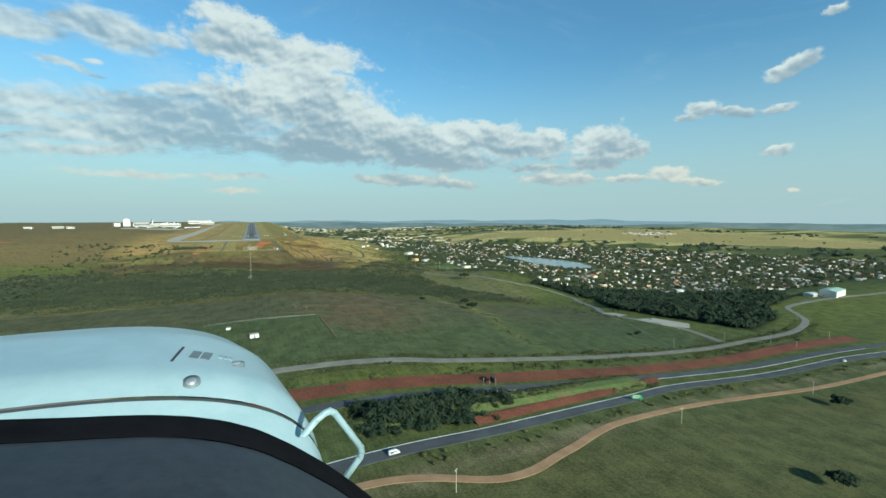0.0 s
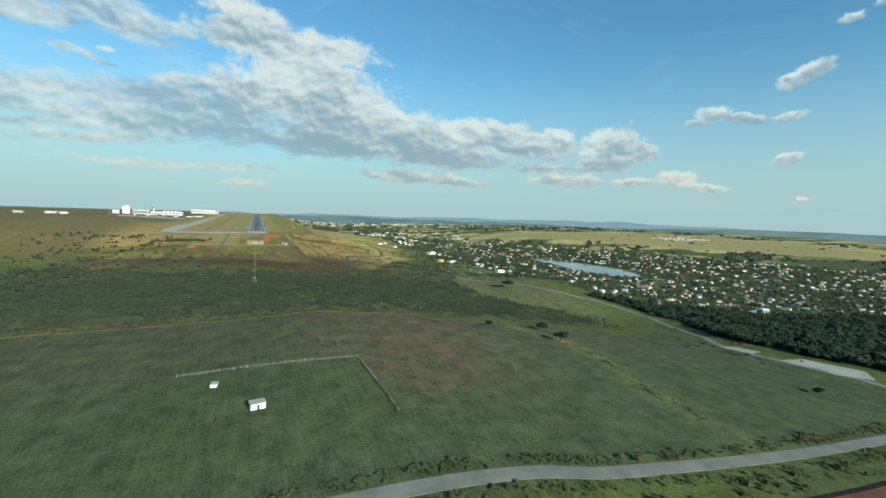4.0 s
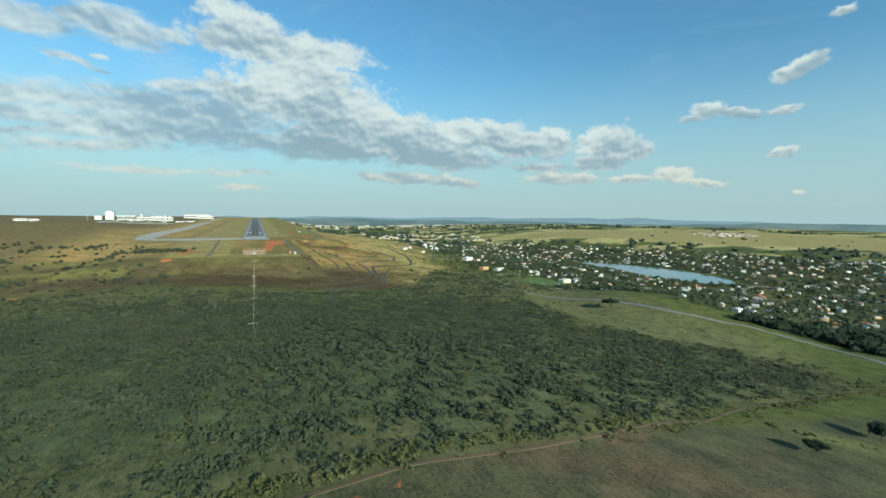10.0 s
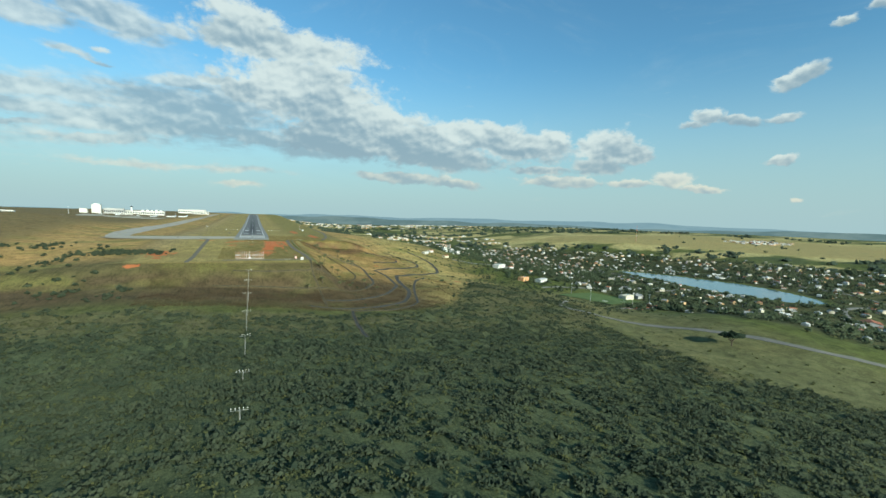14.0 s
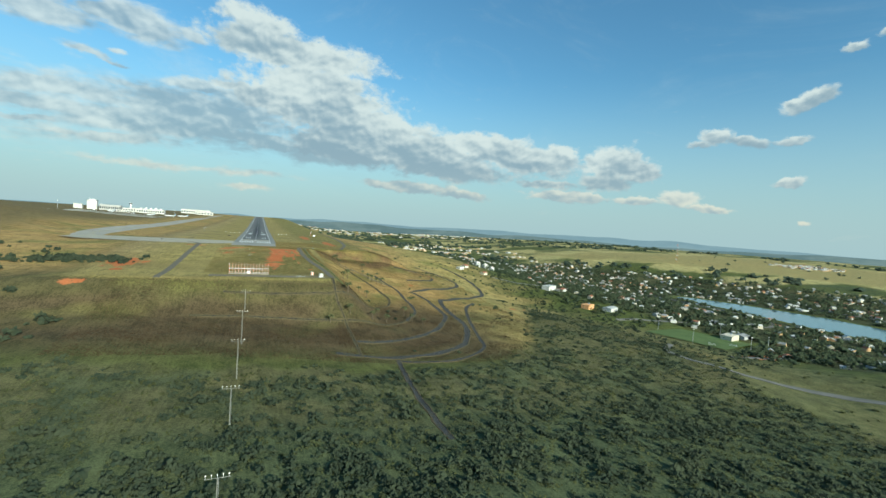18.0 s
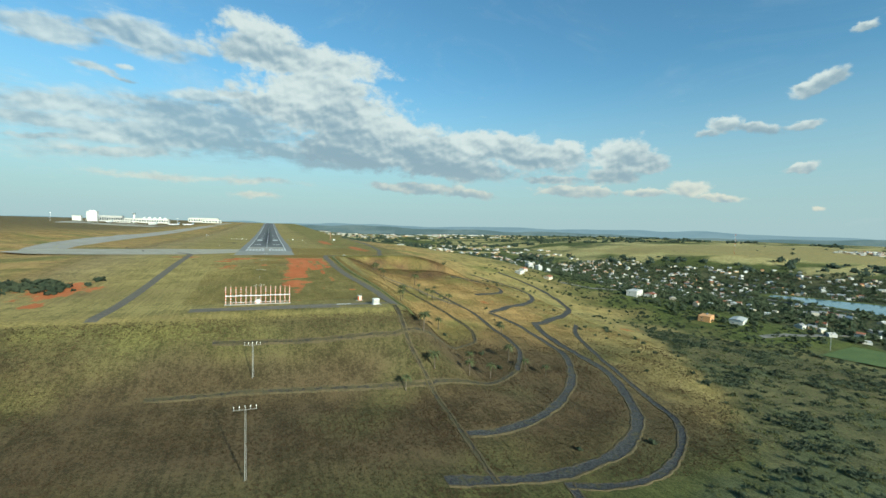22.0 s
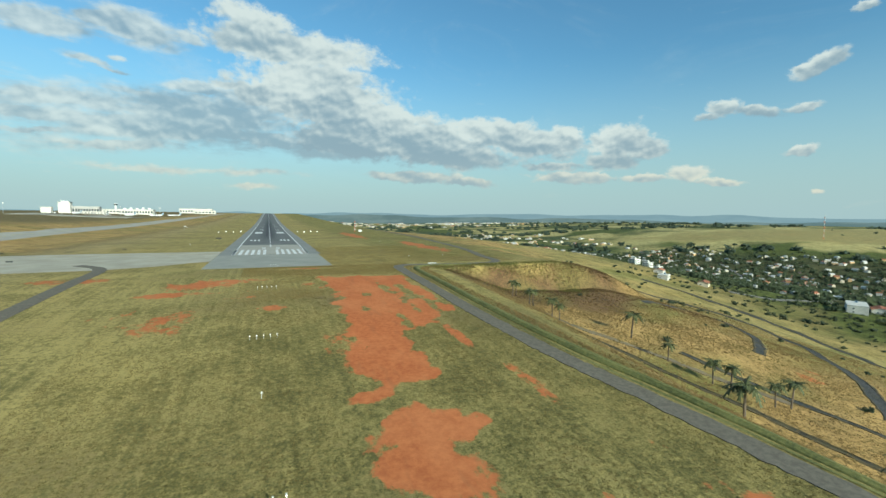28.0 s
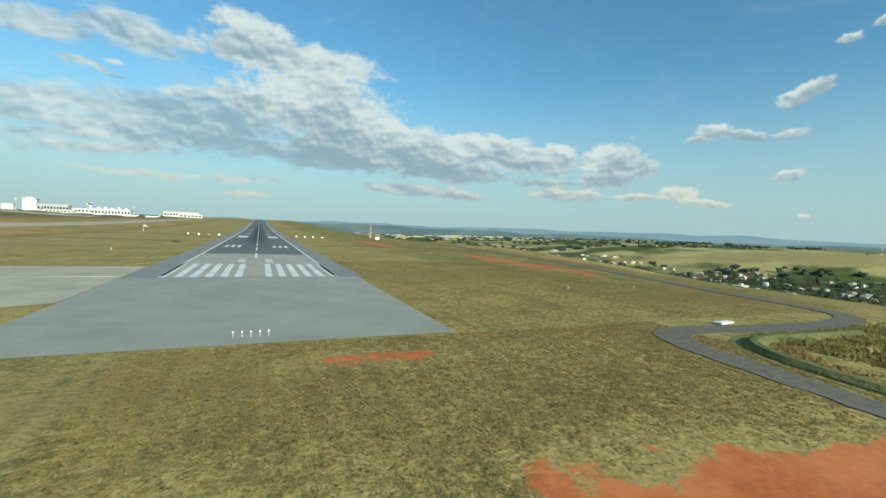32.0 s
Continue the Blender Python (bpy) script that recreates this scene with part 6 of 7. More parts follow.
def post_pole(m, high=9.0):
    top = tagged(new("power_pole"), "pale concrete power pole with a crossarm", "pole", "power poles")
    rod("pole", (0, 0, -0.3), (0, 0, high), 0.17, 0.11, "concrete", top)
    box("crossarm", -0.9, 0.9, -0.06, 0.06, high - 0.7, high - 0.55, "fence_wood", top)
    for x in (-0.75, 0.0, 0.75):
        rod("insulator", (x, 0, high - 0.55), (x, 0, high - 0.3), 0.06, 0.04, "white", top)
    top.matrix_world = m
    return top


pole = post_pole(spot(236, -1342))
for x, y in ((75, -1364), (409, -1200), (486, -1203), (527, -1228), (533, -1250), (602, -1247), (400, -1330), (480, -1150), (690, -1170)):
    copy_thing(pole, spot(x, y, 0, 25 + 0.1 * x))
sign = tagged(new("road_sign"), "large green highway direction sign with plain pale bars", "road sign")
for x in (-2.2, 2.2):
    rod("post", (x, 0, -0.3), (x, 0, 4.2), 0.09, 0.09, "steel", sign)
face = box("face", -3.1, 3.1, -0.10, -0.02, 1.6, 4.3, "green_sign", sign, "green sign face")
for z, x0, x1 in ((3.5, -2.5, 1.6), (2.7, -2.5, 2.2), (2.0, -2.5, 0.6)):
    box("text_bar", x0, x1, -0.125, -0.102, z, z + 0.32, "paint", face)
sign.matrix_world = spot(238, -1307, 0, -38)
hoard = tagged(new("billboard"), "dark two-panel billboard seen from behind beside the cutting", "billboard")
for s in (-1, 1):
    p = box("panel", -0.12, 0.12, 0.2, 4.8, 1.8, 5.0, "dark", hoard, "dark board back")
    p.rotation_euler = (0, 0, radians(s * 55 + 90))
for x, y in ((0, 0.2), (-3.6, 2.6), (3.6, 2.6)):
    rod("post", (x, y, -0.3), (x, y, 5.0), 0.12, 0.12, "fence_wood", hoard)
hoard.matrix_world = spot(152, -1257, 0.3, 150)


def fence_run(name, pts, gap, label):
    """Posts and rails along a line."""
    top = tagged(new(name), label, "fence")
    line = smooth_line(pts, gap)
    bm = bmesh.new()
    limb_mesh(bm, (0, 0, -0.3), (0, 0, 1.5), 0.10, 0.09, 5)
    me = done(bm, "fence_post", M["fence_wood"])
    w = [Vector((a * U, b * U, height_at(a, b) * U)) for a, b in line]
    for p in w:
        ob = part("fence_post", me, top)
        ob.location = p
    for z in (0.6, 1.2):
        bm = bmesh.new()
        for a, b in zip(w, w[1:]):
            limb_mesh(bm, a + Vector((0, 0, z)), b + Vector((0, 0, z)), 0.025, 0.025, 3)
        part("wire", done(bm, "wire", M["steel"]), top)
    return top


fence_run("yard_fence", [(-40, -1070), (10, -1070), (60.5, -1069)], 3.4, "white-topped post and wire fence round a grass yard")
fence_run("yard_fence", [(61, -1072), (63, -1100), (66, -1140)], 3.4, "post and wire fence down the side of a yard")
x, y = scatter(900, 58, 70, -1142, -1070, lambda x, y: np.exp(-((x - 61.5 - 0.06 * (-1070 - y)) / 1.2) ** 2), 95)
plant("yard_hedge", x, y, (0.3, 0.7), 12, M["scrub"], 96, "thin green hedge along the yard fence", "hedge", 0.8, core=0.5)
fence_run("perimeter_fence", [(470, -1030), (440, -1120), (410, -1190)], 6.0, "long post and wire fence at the field edge")
box("wall", -3, 3, -2.2, 2.2, 0, 2.6, "white", (cot := tagged(new("field_hut"), "small pale field hut with a flat roof", "hut")))
box("roof", -3.3, 3.3, -2.5, 2.5, 2.6, 2.8, "concrete", cot)
box("door", -0.4, 0.5, -2.24, -2.202, 0, 2.0, "dark", cot)
cot.matrix_world = spot(1, -1119, 0, 10)
copy_thing(cot, spot(-20, -1089, 0, 80, 0.6))


# ---- football pitch ----
def goal(m):
    top = tagged(new("goal"), "white football goal with a pale net", "goal", "goals")
    for x in (-3.66, 3.66):
        rod("post", (x, 0, -0.1), (x, 0, 2.44), 0.07, 0.07, "white", top)
        rod("stay", (x, 0, 2.4), (x, 1.6, 0), 0.04, 0.04, "white", top)
    rod("crossbar", (-3.7, 0, 2.44), (3.7, 0, 2.44), 0.07, 0.07, "white", top)
    bm = bmesh.new()
    for k in range(16):
        x = -3.66 + k * 0.488
        limb_mesh(bm, (x, 0.02, 2.4), (x, 1.55, 0.05), 0.03, 0.03, 3)
    for k in range(6):
        limb_mesh(bm, (-3.66, 0.25 * k + 0.1, 2.3 - 0.4 * k), (3.66, 0.25 * k + 0.1, 2.3 - 0.4 * k), 0.03, 0.03, 3)
    part("net", done(bm, "net", M["white"]), top)
    top.matrix_world = m
    return top


g1 = goal(spot(518, -376, 0.42, 105))
copy_thing(g1, spot(552, -380, 0.42, 105))


def floodlight(m):
    top = tagged(new("floodlight"), "tall grey floodlight pole beside the pitch", "floodlight", "floodlights")
    rod("pole", (0, 0, -0.3), (0, 0, 15), 0.22, 0.12, "steel", top)
    rod("crossarm", (-1.3, 0, 15), (1.3, 0, 15), 0.09, 0.09, "steel", top)
    for x in (-1.0, 0.0, 1.0):
        box("lamp", x - 0.3, x + 0.3, -0.25, 0.25, 15.05, 15.5, "lamp", top, bevel=0.04)
    top.matrix_world = m
    return top


fl = floodlight(spot(495, -368))
for x, y in ((547, -404), (590, -398), (509, -306), (600, -330)):
    copy_thing(fl, spot(x, y))
banded_mast(spot(1507, 477, -0.3), 62, "tall red and white lattice radio mast on the pasture hill", "radio_mast", 1.1, 9)

# ---- the town ----
WALLS = {"white_wall": ((0.50, 0.48, 0.43), (0.70, 0.67, 0.61)), "cream_wall": ((0.55, 0.48, 0.36), (0.70, 0.62, 0.48)), "ochre_wall": ((0.52, 0.33, 0.16), (0.66, 0.44, 0.23)),
         "grey_wall": ((0.34, 0.33, 0.31), (0.48, 0.46, 0.43)), "pink_wall": ((0.55, 0.36, 0.29), (0.66, 0.46, 0.38)), "orange_wall": ((0.62, 0.31, 0.13), (0.74, 0.40, 0.18)), "blue_wall": ((0.20, 0.27, 0.36), (0.30, 0.38, 0.47))}
for k, (a, b) in WALLS.items():
    M[k] = shader(k, speckled(a, b, 1.2, 0.08), 0.85)


def tiles(a, b):
    def build(g, place):
        own = g.add("ShaderNodeObjectInfo").outputs["Random"]
        row = g.add("ShaderNodeTexWave")
        row.wave_profile = "SAW"
        g.put(row.inputs["Vector"], g.vec("MULTIPLY", place, (1.0, 1.0, 2.0)))
        row.inputs["Scale"].default_value, row.inputs["Distortion"].default_value = 0.9, 1.5
        base = g.mix(g.math("ADD", g.math("MULTIPLY", own, 0.5), g.math("MULTIPLY", g.noise(place, 0.6, 4.0, 0.7), 0.5)), a, b)
        return g.mix(g.math("MULTIPLY", row.outputs["Fac"], 0.25), base, (0.08, 0.05, 0.04))
    return build


M["red_tiles"] = shader("red_clay_tiles", tiles((0.24, 0.085, 0.045), (0.46, 0.20, 0.11)), 0.85)
M["grey_sheet"] = shader("fibre_cement_roof", tiles((0.26, 0.26, 0.25), (0.48, 0.47, 0.44)), 0.8)
M["white_sheet"] = shader("white_metal_roof", tiles((0.48, 0.47, 0.44), (0.70, 0.69, 0.65)), 0.5)
M["green_sheet"] = shader("pale_green_roof", tiles((0.30, 0.44, 0.38), (0.42, 0.56, 0.48)), 0.6)


def gable(name, w, d, z, rise, over, mat, parent, thick=0.16, label=""):
    """A pitched roof with eaves, ridge along x."""
    bm = bmesh.new()
    x = w / 2 + over
    pts = [(-d / 2 - over, z - over * rise * 2 / d), (0, z + rise), (d / 2 + over, z - over * rise * 2 / d)]
    low = [[bm.verts.new((s * x, y, zz)) for y, zz in pts] for s in (-1, 1)]
    high = [[bm.verts.new((s * x, y, zz + thick)) for y, zz in pts] for s in (-1, 1)]
    for k in (0, 1):
        bm.faces.new((high[0][k], high[1][k], high[1][k + 1], high[0][k + 1]))
        bm.faces.new((low[0][k + 1], low[1][k + 1], low[1][k], low[0][k]))
        for s in (0, 1):
            bm.faces.new((low[s][k], low[s][k + 1], high[s][k + 1], high[s][k]))
    for k in (0, 2):
        bm.faces.new((low[0][k], low[1][k], high[1][k], high[0][k]))
    bmesh.ops.recalc_face_normals(bm, faces=bm.faces[:])
    return part(name, done(bm, name, M[mat]), parent, label)


def window(parent, x, y, z, w, h, facing):
    """A window set in a wall that faces -y, +y, -x or +x: frame, pane and sill."""
    t = 0.07
    dx, dy = {"S": (0, -1), "N": (0, 1), "W": (-1, 0), "E": (1, 0)}[facing]
    bm = bmesh.new()
    if dx == 0:
        box_in(bm, x - w / 2, x + w / 2, min(y, y + dy * t), max(y, y + dy * t), z, z + h)
    else:
        box_in(bm, min(x, x + dx * t), max(x, x + dx * t), y - w / 2, y + w / 2, z, z + h)
    win = part("window", done(bm, "window", M["white"]), parent)
    bm = bmesh.new()
    a, e = t + 0.004, 0.09
    if dx == 0:
        box_in(bm, x - w / 2 + e, x + w / 2 - e, min(y + dy * t * 0.3, y + dy * a), max(y + dy * t * 0.3, y + dy * a), z + e, z + h - e)
    else:
        box_in(bm, min(x + dx * t * 0.3, x + dx * a), max(x + dx * t * 0.3, x + dx * a), y - w / 2 + e, y + w / 2 - e, z + e, z + h - e)
    part("pane", done(bm, "pane", M["glass"]), win)
    return win


def gable_wall(w, d, h, rise, mat, parent):
    bm = bmesh.new()
    rows = []
    for s in (-1, 1):
        rows.append([bm.verts.new((s * w / 2, y, z)) for y, z in ((-d / 2, -1.2), (d / 2, -1.2), (d / 2, h), (0, h + rise), (-d / 2, h))])
    bm.faces.new(rows[0])
    bm.faces.new(rows[1][::-1])
    for k in range(5):
        j = (k + 1) % 5
        bm.faces.new((rows[0][k], rows[1][k], rows[1][j], rows[0][j]))
    bmesh.ops.recalc_face_normals(bm, faces=bm.faces[:])
    return part("wall", done(bm, "wall", M[mat]), parent)


def house(w, d, h, rise, wall, roof, label, flat=False, storeys=1):
    top = tagged(new("house"), label, "house", "houses of the town")
    if flat:
        box("wall", -w / 2, w / 2, -d / 2, d / 2, -1.2, h, wall, top)
        box("parapet", -w / 2 - 0.12, w / 2 + 0.12, -d / 2 - 0.12, d / 2 + 0.12, h, h + 0.5, wall, top)
        tank = rod("water_tank", (w * 0.2, 0, h + 0.5), (w * 0.2, 0, h + 1.9), 0.8, 0.9, "blue_wall", top, "blue water tank", 12)
    else:
        gable_wall(w, d, h, rise, wall, top)
        gable("roof", w, d, h + 0.02, rise, 0.6, roof, top)
    for s in range(storeys):
        z = 0.9 + 2.8 * s
        window(top, -w * 0.28, -d / 2, z, 1.6, 1.2, "S")
        window(top, w * 0.28, -d / 2, z, 1.6, 1.2, "S")
        window(top, -w / 2, d * 0.2, z, 1.4, 1.1, "W")
    box("door", -0.5, 0.5, -d / 2 - 0.05, -d / 2 - 0.002, 0.0, 2.1, "fence_wood", top)
    return top


HOUSES = [house(11, 8, 3.2, 1.7, "white_wall", "red_tiles", "white single-storey house with a red tiled roof"),
          house(10, 8, 3.1, 1.3, "cream_wall", "red_tiles", "cream house with a weathered clay tile roof"),
          house(12, 9, 3.2, 1.0, "grey_wall", "grey_sheet", "grey rendered house with a fibre cement roof"),
          house(9, 7, 3.0, 1.2, "ochre_wall", "red_tiles", "ochre house with a low tiled roof"),
          house(10, 9, 6.0, 1.4, "white_wall", "red_tiles", "white two-storey house with a tiled roof", False, 2),
          house(11, 9, 6.2, 0, "white_wall", "white_sheet", "white flat-roofed two-storey house with a water tank", True, 2),
          house(10, 8, 3.3, 0, "cream_wall", "white_sheet", "cream flat-roofed house with a water tank", True, 1),
          house(16, 10, 4.4, 1.2, "white_wall", "white_sheet", "white workshop under a pale metal roof"),
          house(9, 8, 3.1, 1.5, "pink_wall", "red_tiles", "faded pink house with a clay tile roof")]


def house_spots():
    """Plots along crooked streets of the town, thinner at its edges."""
    r = random.Random(12)
    out = []
    for i in range(0, 46):
        for j in range(0, 62):
            x, y = 430 + i * 23 + r.uniform(-8, 8), -990 + j * 25 + r.uniform(-8, 8)
            x, y = x + 10 * math.sin(y / 90), y + 8 * math.sin(x / 70)
            out.append((x, y, r.random(), r.randrange(9), 90 * r.randrange(4) + r.uniform(-14, 14) + 20, r.uniform(0.85, 1.2)))
    px, py = np.array([o[0] for o in out]), np.array([o[1] for o in out])
    dens = town_weight(px, py) * np.clip(0.45 + 0.5 * ripple(px, py, 230, 33) + 0.25 * ripple(px, py, 90, 34), 0.06, 1) * (inside(LAKE, px, py) < -35)
    # nearer plots thin towards the hillside, denser in the middle of the town
    return [o for o, w in zip(out, dens) if o[2] < w * 0.42]


plots = sorted(house_spots(), key=lambda o: math.hypot(o[0], o[1] + 500))
used = set()
for x, y, _, kind, turn, size in plots[:285]:
    m = spot(x, y, 0, turn, size * 0.74)
    if kind not in used and len(used) < 9:
        used.add(kind)
        HOUSES[kind].matrix_world = m
    else:
        copy_thing(HOUSES[kind], m)


def block(w, d, floors, wall, side, label, m, cols=4):
    """A flat-roofed apartment block: storeys with windows and balconies, stair tower and parapet."""
    top = tagged(new("apartment_block"), label, "apartment block", "white apartment blocks")
    h = floors * 2.9
    box("wall", -w / 2, w / 2, -d / 2, d / 2, -2, h, wall, top)
    box("parapet", -w / 2 - 0.15, w / 2 + 0.15, -d / 2 - 0.15, d / 2 + 0.15, h, h + 0.8, wall, top)
    box("stair_tower", -1.6, 1.6, -1.5, 1.8, h + 0.8, h + 3.4, wall, top)
    for f in range(floors):
        for k in range(cols):
            x = -w / 2 + (k + 0.5) * w / cols
            window(top, x, -d / 2, f * 2.9 + 0.9, w / cols * 0.55, 1.3, "S")
        for k in range(2):
            window(top, -w / 2, -d / 4 + k * d / 2, f * 2.9 + 0.9, 1.6, 1.3, "W")
        bal = box("balcony", -w / 2 + 0.3, -w / 2 + w / cols * 1.0, -d / 2 - 1.1, -d / 2 - 0.002, f * 2.9 + 0.0, f * 2.9 + 0.16, wall, top)
        box("railing", -w / 2 + 0.3, -w / 2 + w / cols * 1.0, -d / 2 - 1.12, -d / 2 - 1.04, f * 2.9 + 0.16, f * 2.9 + 1.1, side, bal)
    top.matrix_world = m


for x, y, w, d, fl, t in ((478, 176, 13, 11, 4, 8), (496, 170, 11, 11, 4, 8), (512, 166, 10, 10, 3, 8)):
    block(w, d, fl, "white_wall", "blue_wall", "white apartment block with blue balconies", spot(x, y, 0, t, 0.8))
special = [
    (484, -195, house(17, 11, 5.5, 0, "orange_wall", "white_sheet", "orange flat-roofed building at the edge of the town", True, 2), 24),
    (512, -214, house(22, 12, 4.2, 1.2, "white_wall", "white_sheet", "long white hall with a pale metal roof"), 24),
    (508, -62, house(26, 13, 6.4, 0, "white_wall", "white_sheet", "large white flat-roofed building on the slope", True, 2), 28),
    (530, -70, house(16, 11, 4.0, 1.2, "white_wall", "red_tiles", "white house with a tiled roof on the slope"), 28),
    (590, -350, house(22, 12, 6.6, 0, "cream_wall", "white_sheet", "cream two-storey school beside the pitch", True, 2), 15),
    (622, -345, house(18, 12, 4.0, 1.4, "grey_wall", "grey_sheet", "grey hall behind the football pitch"), 15),
    (884, -558, house(24, 20, 4.2, 2.6, "white_wall", "red_tiles", "large building under a bright red tiled roof"), 30),
    (905, -818, house(26, 13, 4.6, 1.3, "white_wall", "white_sheet", "long white shed at the edge of the wood"), 12),
    (850, -835, house(18, 11, 4.2, 1.2, "white_wall", "white_sheet", "white shed at the edge of the wood"), 12),
    (955, -1088, house(44, 22, 9.0, 2.2, "white_wall", "green_sheet", "large warehouse with a pale green roof by the road"), 10),
    (915, -1075, house(22, 13, 4.6, 1.3, "grey_wall", "white_sheet", "low shed beside the warehouse"), 10),
    (387, 53, house(10, 8, 3.1, 1.5, "white_wall", "red_tiles", "white house on the dry slope"), 30),
    (364, 27, house(12, 8, 3.1, 0, "white_wall", "white_sheet", "white flat-roofed house on the dry slope", True), 30),
    (412, 20, house(12, 8, 3.1, 1.5, "cream_wall", "red_tiles", "cream house on the dry slope"), 30),
]
for x, y, ob, turn in special:
    ob["group"] = ""
    del ob["group"]
    ob.matrix_world = spot(x, y, 0, turn)

# far houses past what can be told apart, and the distant city
def far_houses(name, n, x0, x1, y0, y1, weight, seed, label, size=(6, 13)):
    x, y = scatter(n, x0, x1, y0, y1, weight, seed)
    r = np.random.RandomState(seed)
    w, d, h, a = r.uniform(*size, len(x)), r.uniform(*size, len(x)) * 0.8, r.uniform(2.6, 4.6, len(x)), r.uniform(0, 3.14, len(x))
    z = height(x, y) * U
    base = np.array([(-1, -1, 0), (1, -1, 0), (1, 1, 0), (-1, 1, 0), (-1, -1, 1), (1, -1, 1), (1, 1, 1), (-1, 1, 1), (-1, 0, 1.45), (1, 0, 1.45)], float)
    v = np.repeat(base[None], len(x), 0)
    v[..., 0] *= w[:, None] / 2
    v[..., 1] *= d[:, None] / 2
    v[..., 2] = v[..., 2] * h[:, None] - 1.0
    c, s = np.cos(a)[:, None], np.sin(a)[:, None]
    vx, vy = v[..., 0] * c - v[..., 1] * s + x[:, None] * U, v[..., 0] * s + v[..., 1] * c + y[:, None] * U
    v = np.stack([vx, vy, v[..., 2] + z[:, None]], -1).reshape(-1, 3)
    quads = np.array([(0, 1, 5, 4), (1, 2, 6, 5), (2, 3, 7, 6), (3, 0, 4, 7), (4, 5, 9, 8), (6, 7, 8, 9), (0, 4, 8, 7), (1, 9, 5, 6)])
    quads[6], quads[7] = (3, 7, 8, 4), (1, 5, 9, 6)
    f = (quads[None] + 10 * np.arange(len(x))[:, None, None]).reshape(-1, 4)
    me = as_mesh(name, v, f, [M["white_wall"], M["red_tiles"], M["grey_sheet"], M["white_sheet"], M["cream_wall"], M["ochre_wall"]], False, 1.0)
    which = r.choice([1, 2, 2, 3, 3], len(x))
    idx = np.zeros((len(x), 8), np.int32)
    idx[:] = r.choice([0, 0, 4, 4, 5], len(x))[:, None]
    idx[:, 4:6] = which[:, None]
    me.polygons.foreach_set("material_index", idx.ravel())
    tagged(new(name, me), label, "houses", kind="stuff")


built = np.array([(o[0], o[1]) for o in plots[:285]])


def open_plot(x, y):
    """Town land clear of the houses above and of the lake."""
    near = np.min((x[:, None] - built[None, :, 0]) ** 2 + (y[:, None] - built[None, :, 1]) ** 2, 1)
    return (near > 14 ** 2) * (inside(LAKE, x, y) < -26) * (inside(PITCH, x, y) < -20)


def crowded(x, y):
    return town_weight(x, y) * np.clip(0.34 + 0.42 * ripple(x, y, 230, 33) + 0.25 * ripple(x, y, 70, 37), 0.03, 1) * open_plot(x, y)


far_houses("eastern_houses", 4600, 720, 1900, -1000, 640, crowded, 101, "many small pale houses crowding the far side of the town", (6, 10.5))
far_houses("hillside_houses", 480, 470, 720, -720, 620, lambda x, y: crowded(x, y) * 0.8, 105, "small pale houses packed between garden trees", (6, 10))
far_houses("northern_suburb", 700, 480, 1100, 560, 1500, lambda x, y: np.clip(ripple(x, y, 260, 35), 0, 1), 102, "far white houses of a northern suburb", (8, 16))
far_houses("distant_city", 900, 300, 1900, 2300, 3500, lambda x, y: np.clip(0.2 + ripple(x, y, 400, 36), 0, 1), 103, "distant pale city along the horizon", (14, 30))
far_houses("hilltop_village", 120, 2050, 2350, 300, 480, lambda x, y: 0.8 + 0 * x, 104, "white hamlet on the far hill", (8, 14))

# streets of the town
for k, (pts, w) in enumerate((([(600, -900), (700, -760), (820, -640), (900, -520), (1000, -500), (1200, -520), (1400, -600)], 8), ([(470, -430), (560, -440), (650, -470), (760, -560), (820, -640)], 7),
                              ([(480, -260), (600, -270), (720, -300), (860, -240), (890, -80), (900, 60), (860, 260)], 7), ([(420, 0), (520, -20), (640, 20), (760, 160), (860, 260), (1000, 420)], 7),
                              ([(1100, -560), (1130, -400), (1160, -200), (1140, 0), (1120, 200)], 7), ([(860, -980), (1000, -860), (1100, -700), (1100, -560)], 8), ([(410, -480), (395, -420), (430, -390)], 6))):
    road(f"street_{k + 1}", pts, w, M["old_road"], "pale paved street between the houses", "street", 0.5, gap=10)


# ---- the airport terminal, far off beside the parallel taxiway ----
def hall(name, label, x, y, w, d, h, turn=0, mat="white_wall", cols=8, extra=None, category="terminal building"):
    top = tagged(new(name), label, category)
    box("wall", -w / 2, w / 2, -d / 2, d / 2, -3, h, mat, top)
    box("roof", -w / 2 - 1.5, w / 2 + 1.5, -d / 2 - 1.5, d / 2 + 1.5, h, h + 1.2, "white_sheet", top)
    for k in range(cols):
        x0 = -w / 2 + (k + 0.2) * w / cols
        box("window_band", x0, x0 + w / cols * 0.6, -d / 2 - 0.12, -d / 2 - 0.01, h * 0.25, h * 0.7, "glass", top)
    if extra:
        extra(top, w, d, h)
    top.matrix_world = spot(x, y, 0, turn)
    return top


def plant_boxes(top, w, d, h):
    for k in range(5):
        box("roof_plant", -w * 0.4 + k * w * 0.18, -w * 0.4 + k * w * 0.18 + w * 0.07, -3, 4, h + 1.2, h + 5 + (k % 2) * 2, "white", top)


def tower_head(top, w, d, h):
    box("penthouse", -w * 0.3, w * 0.3, -d * 0.3, d * 0.3, h + 1.2, h + 5, "white", top)


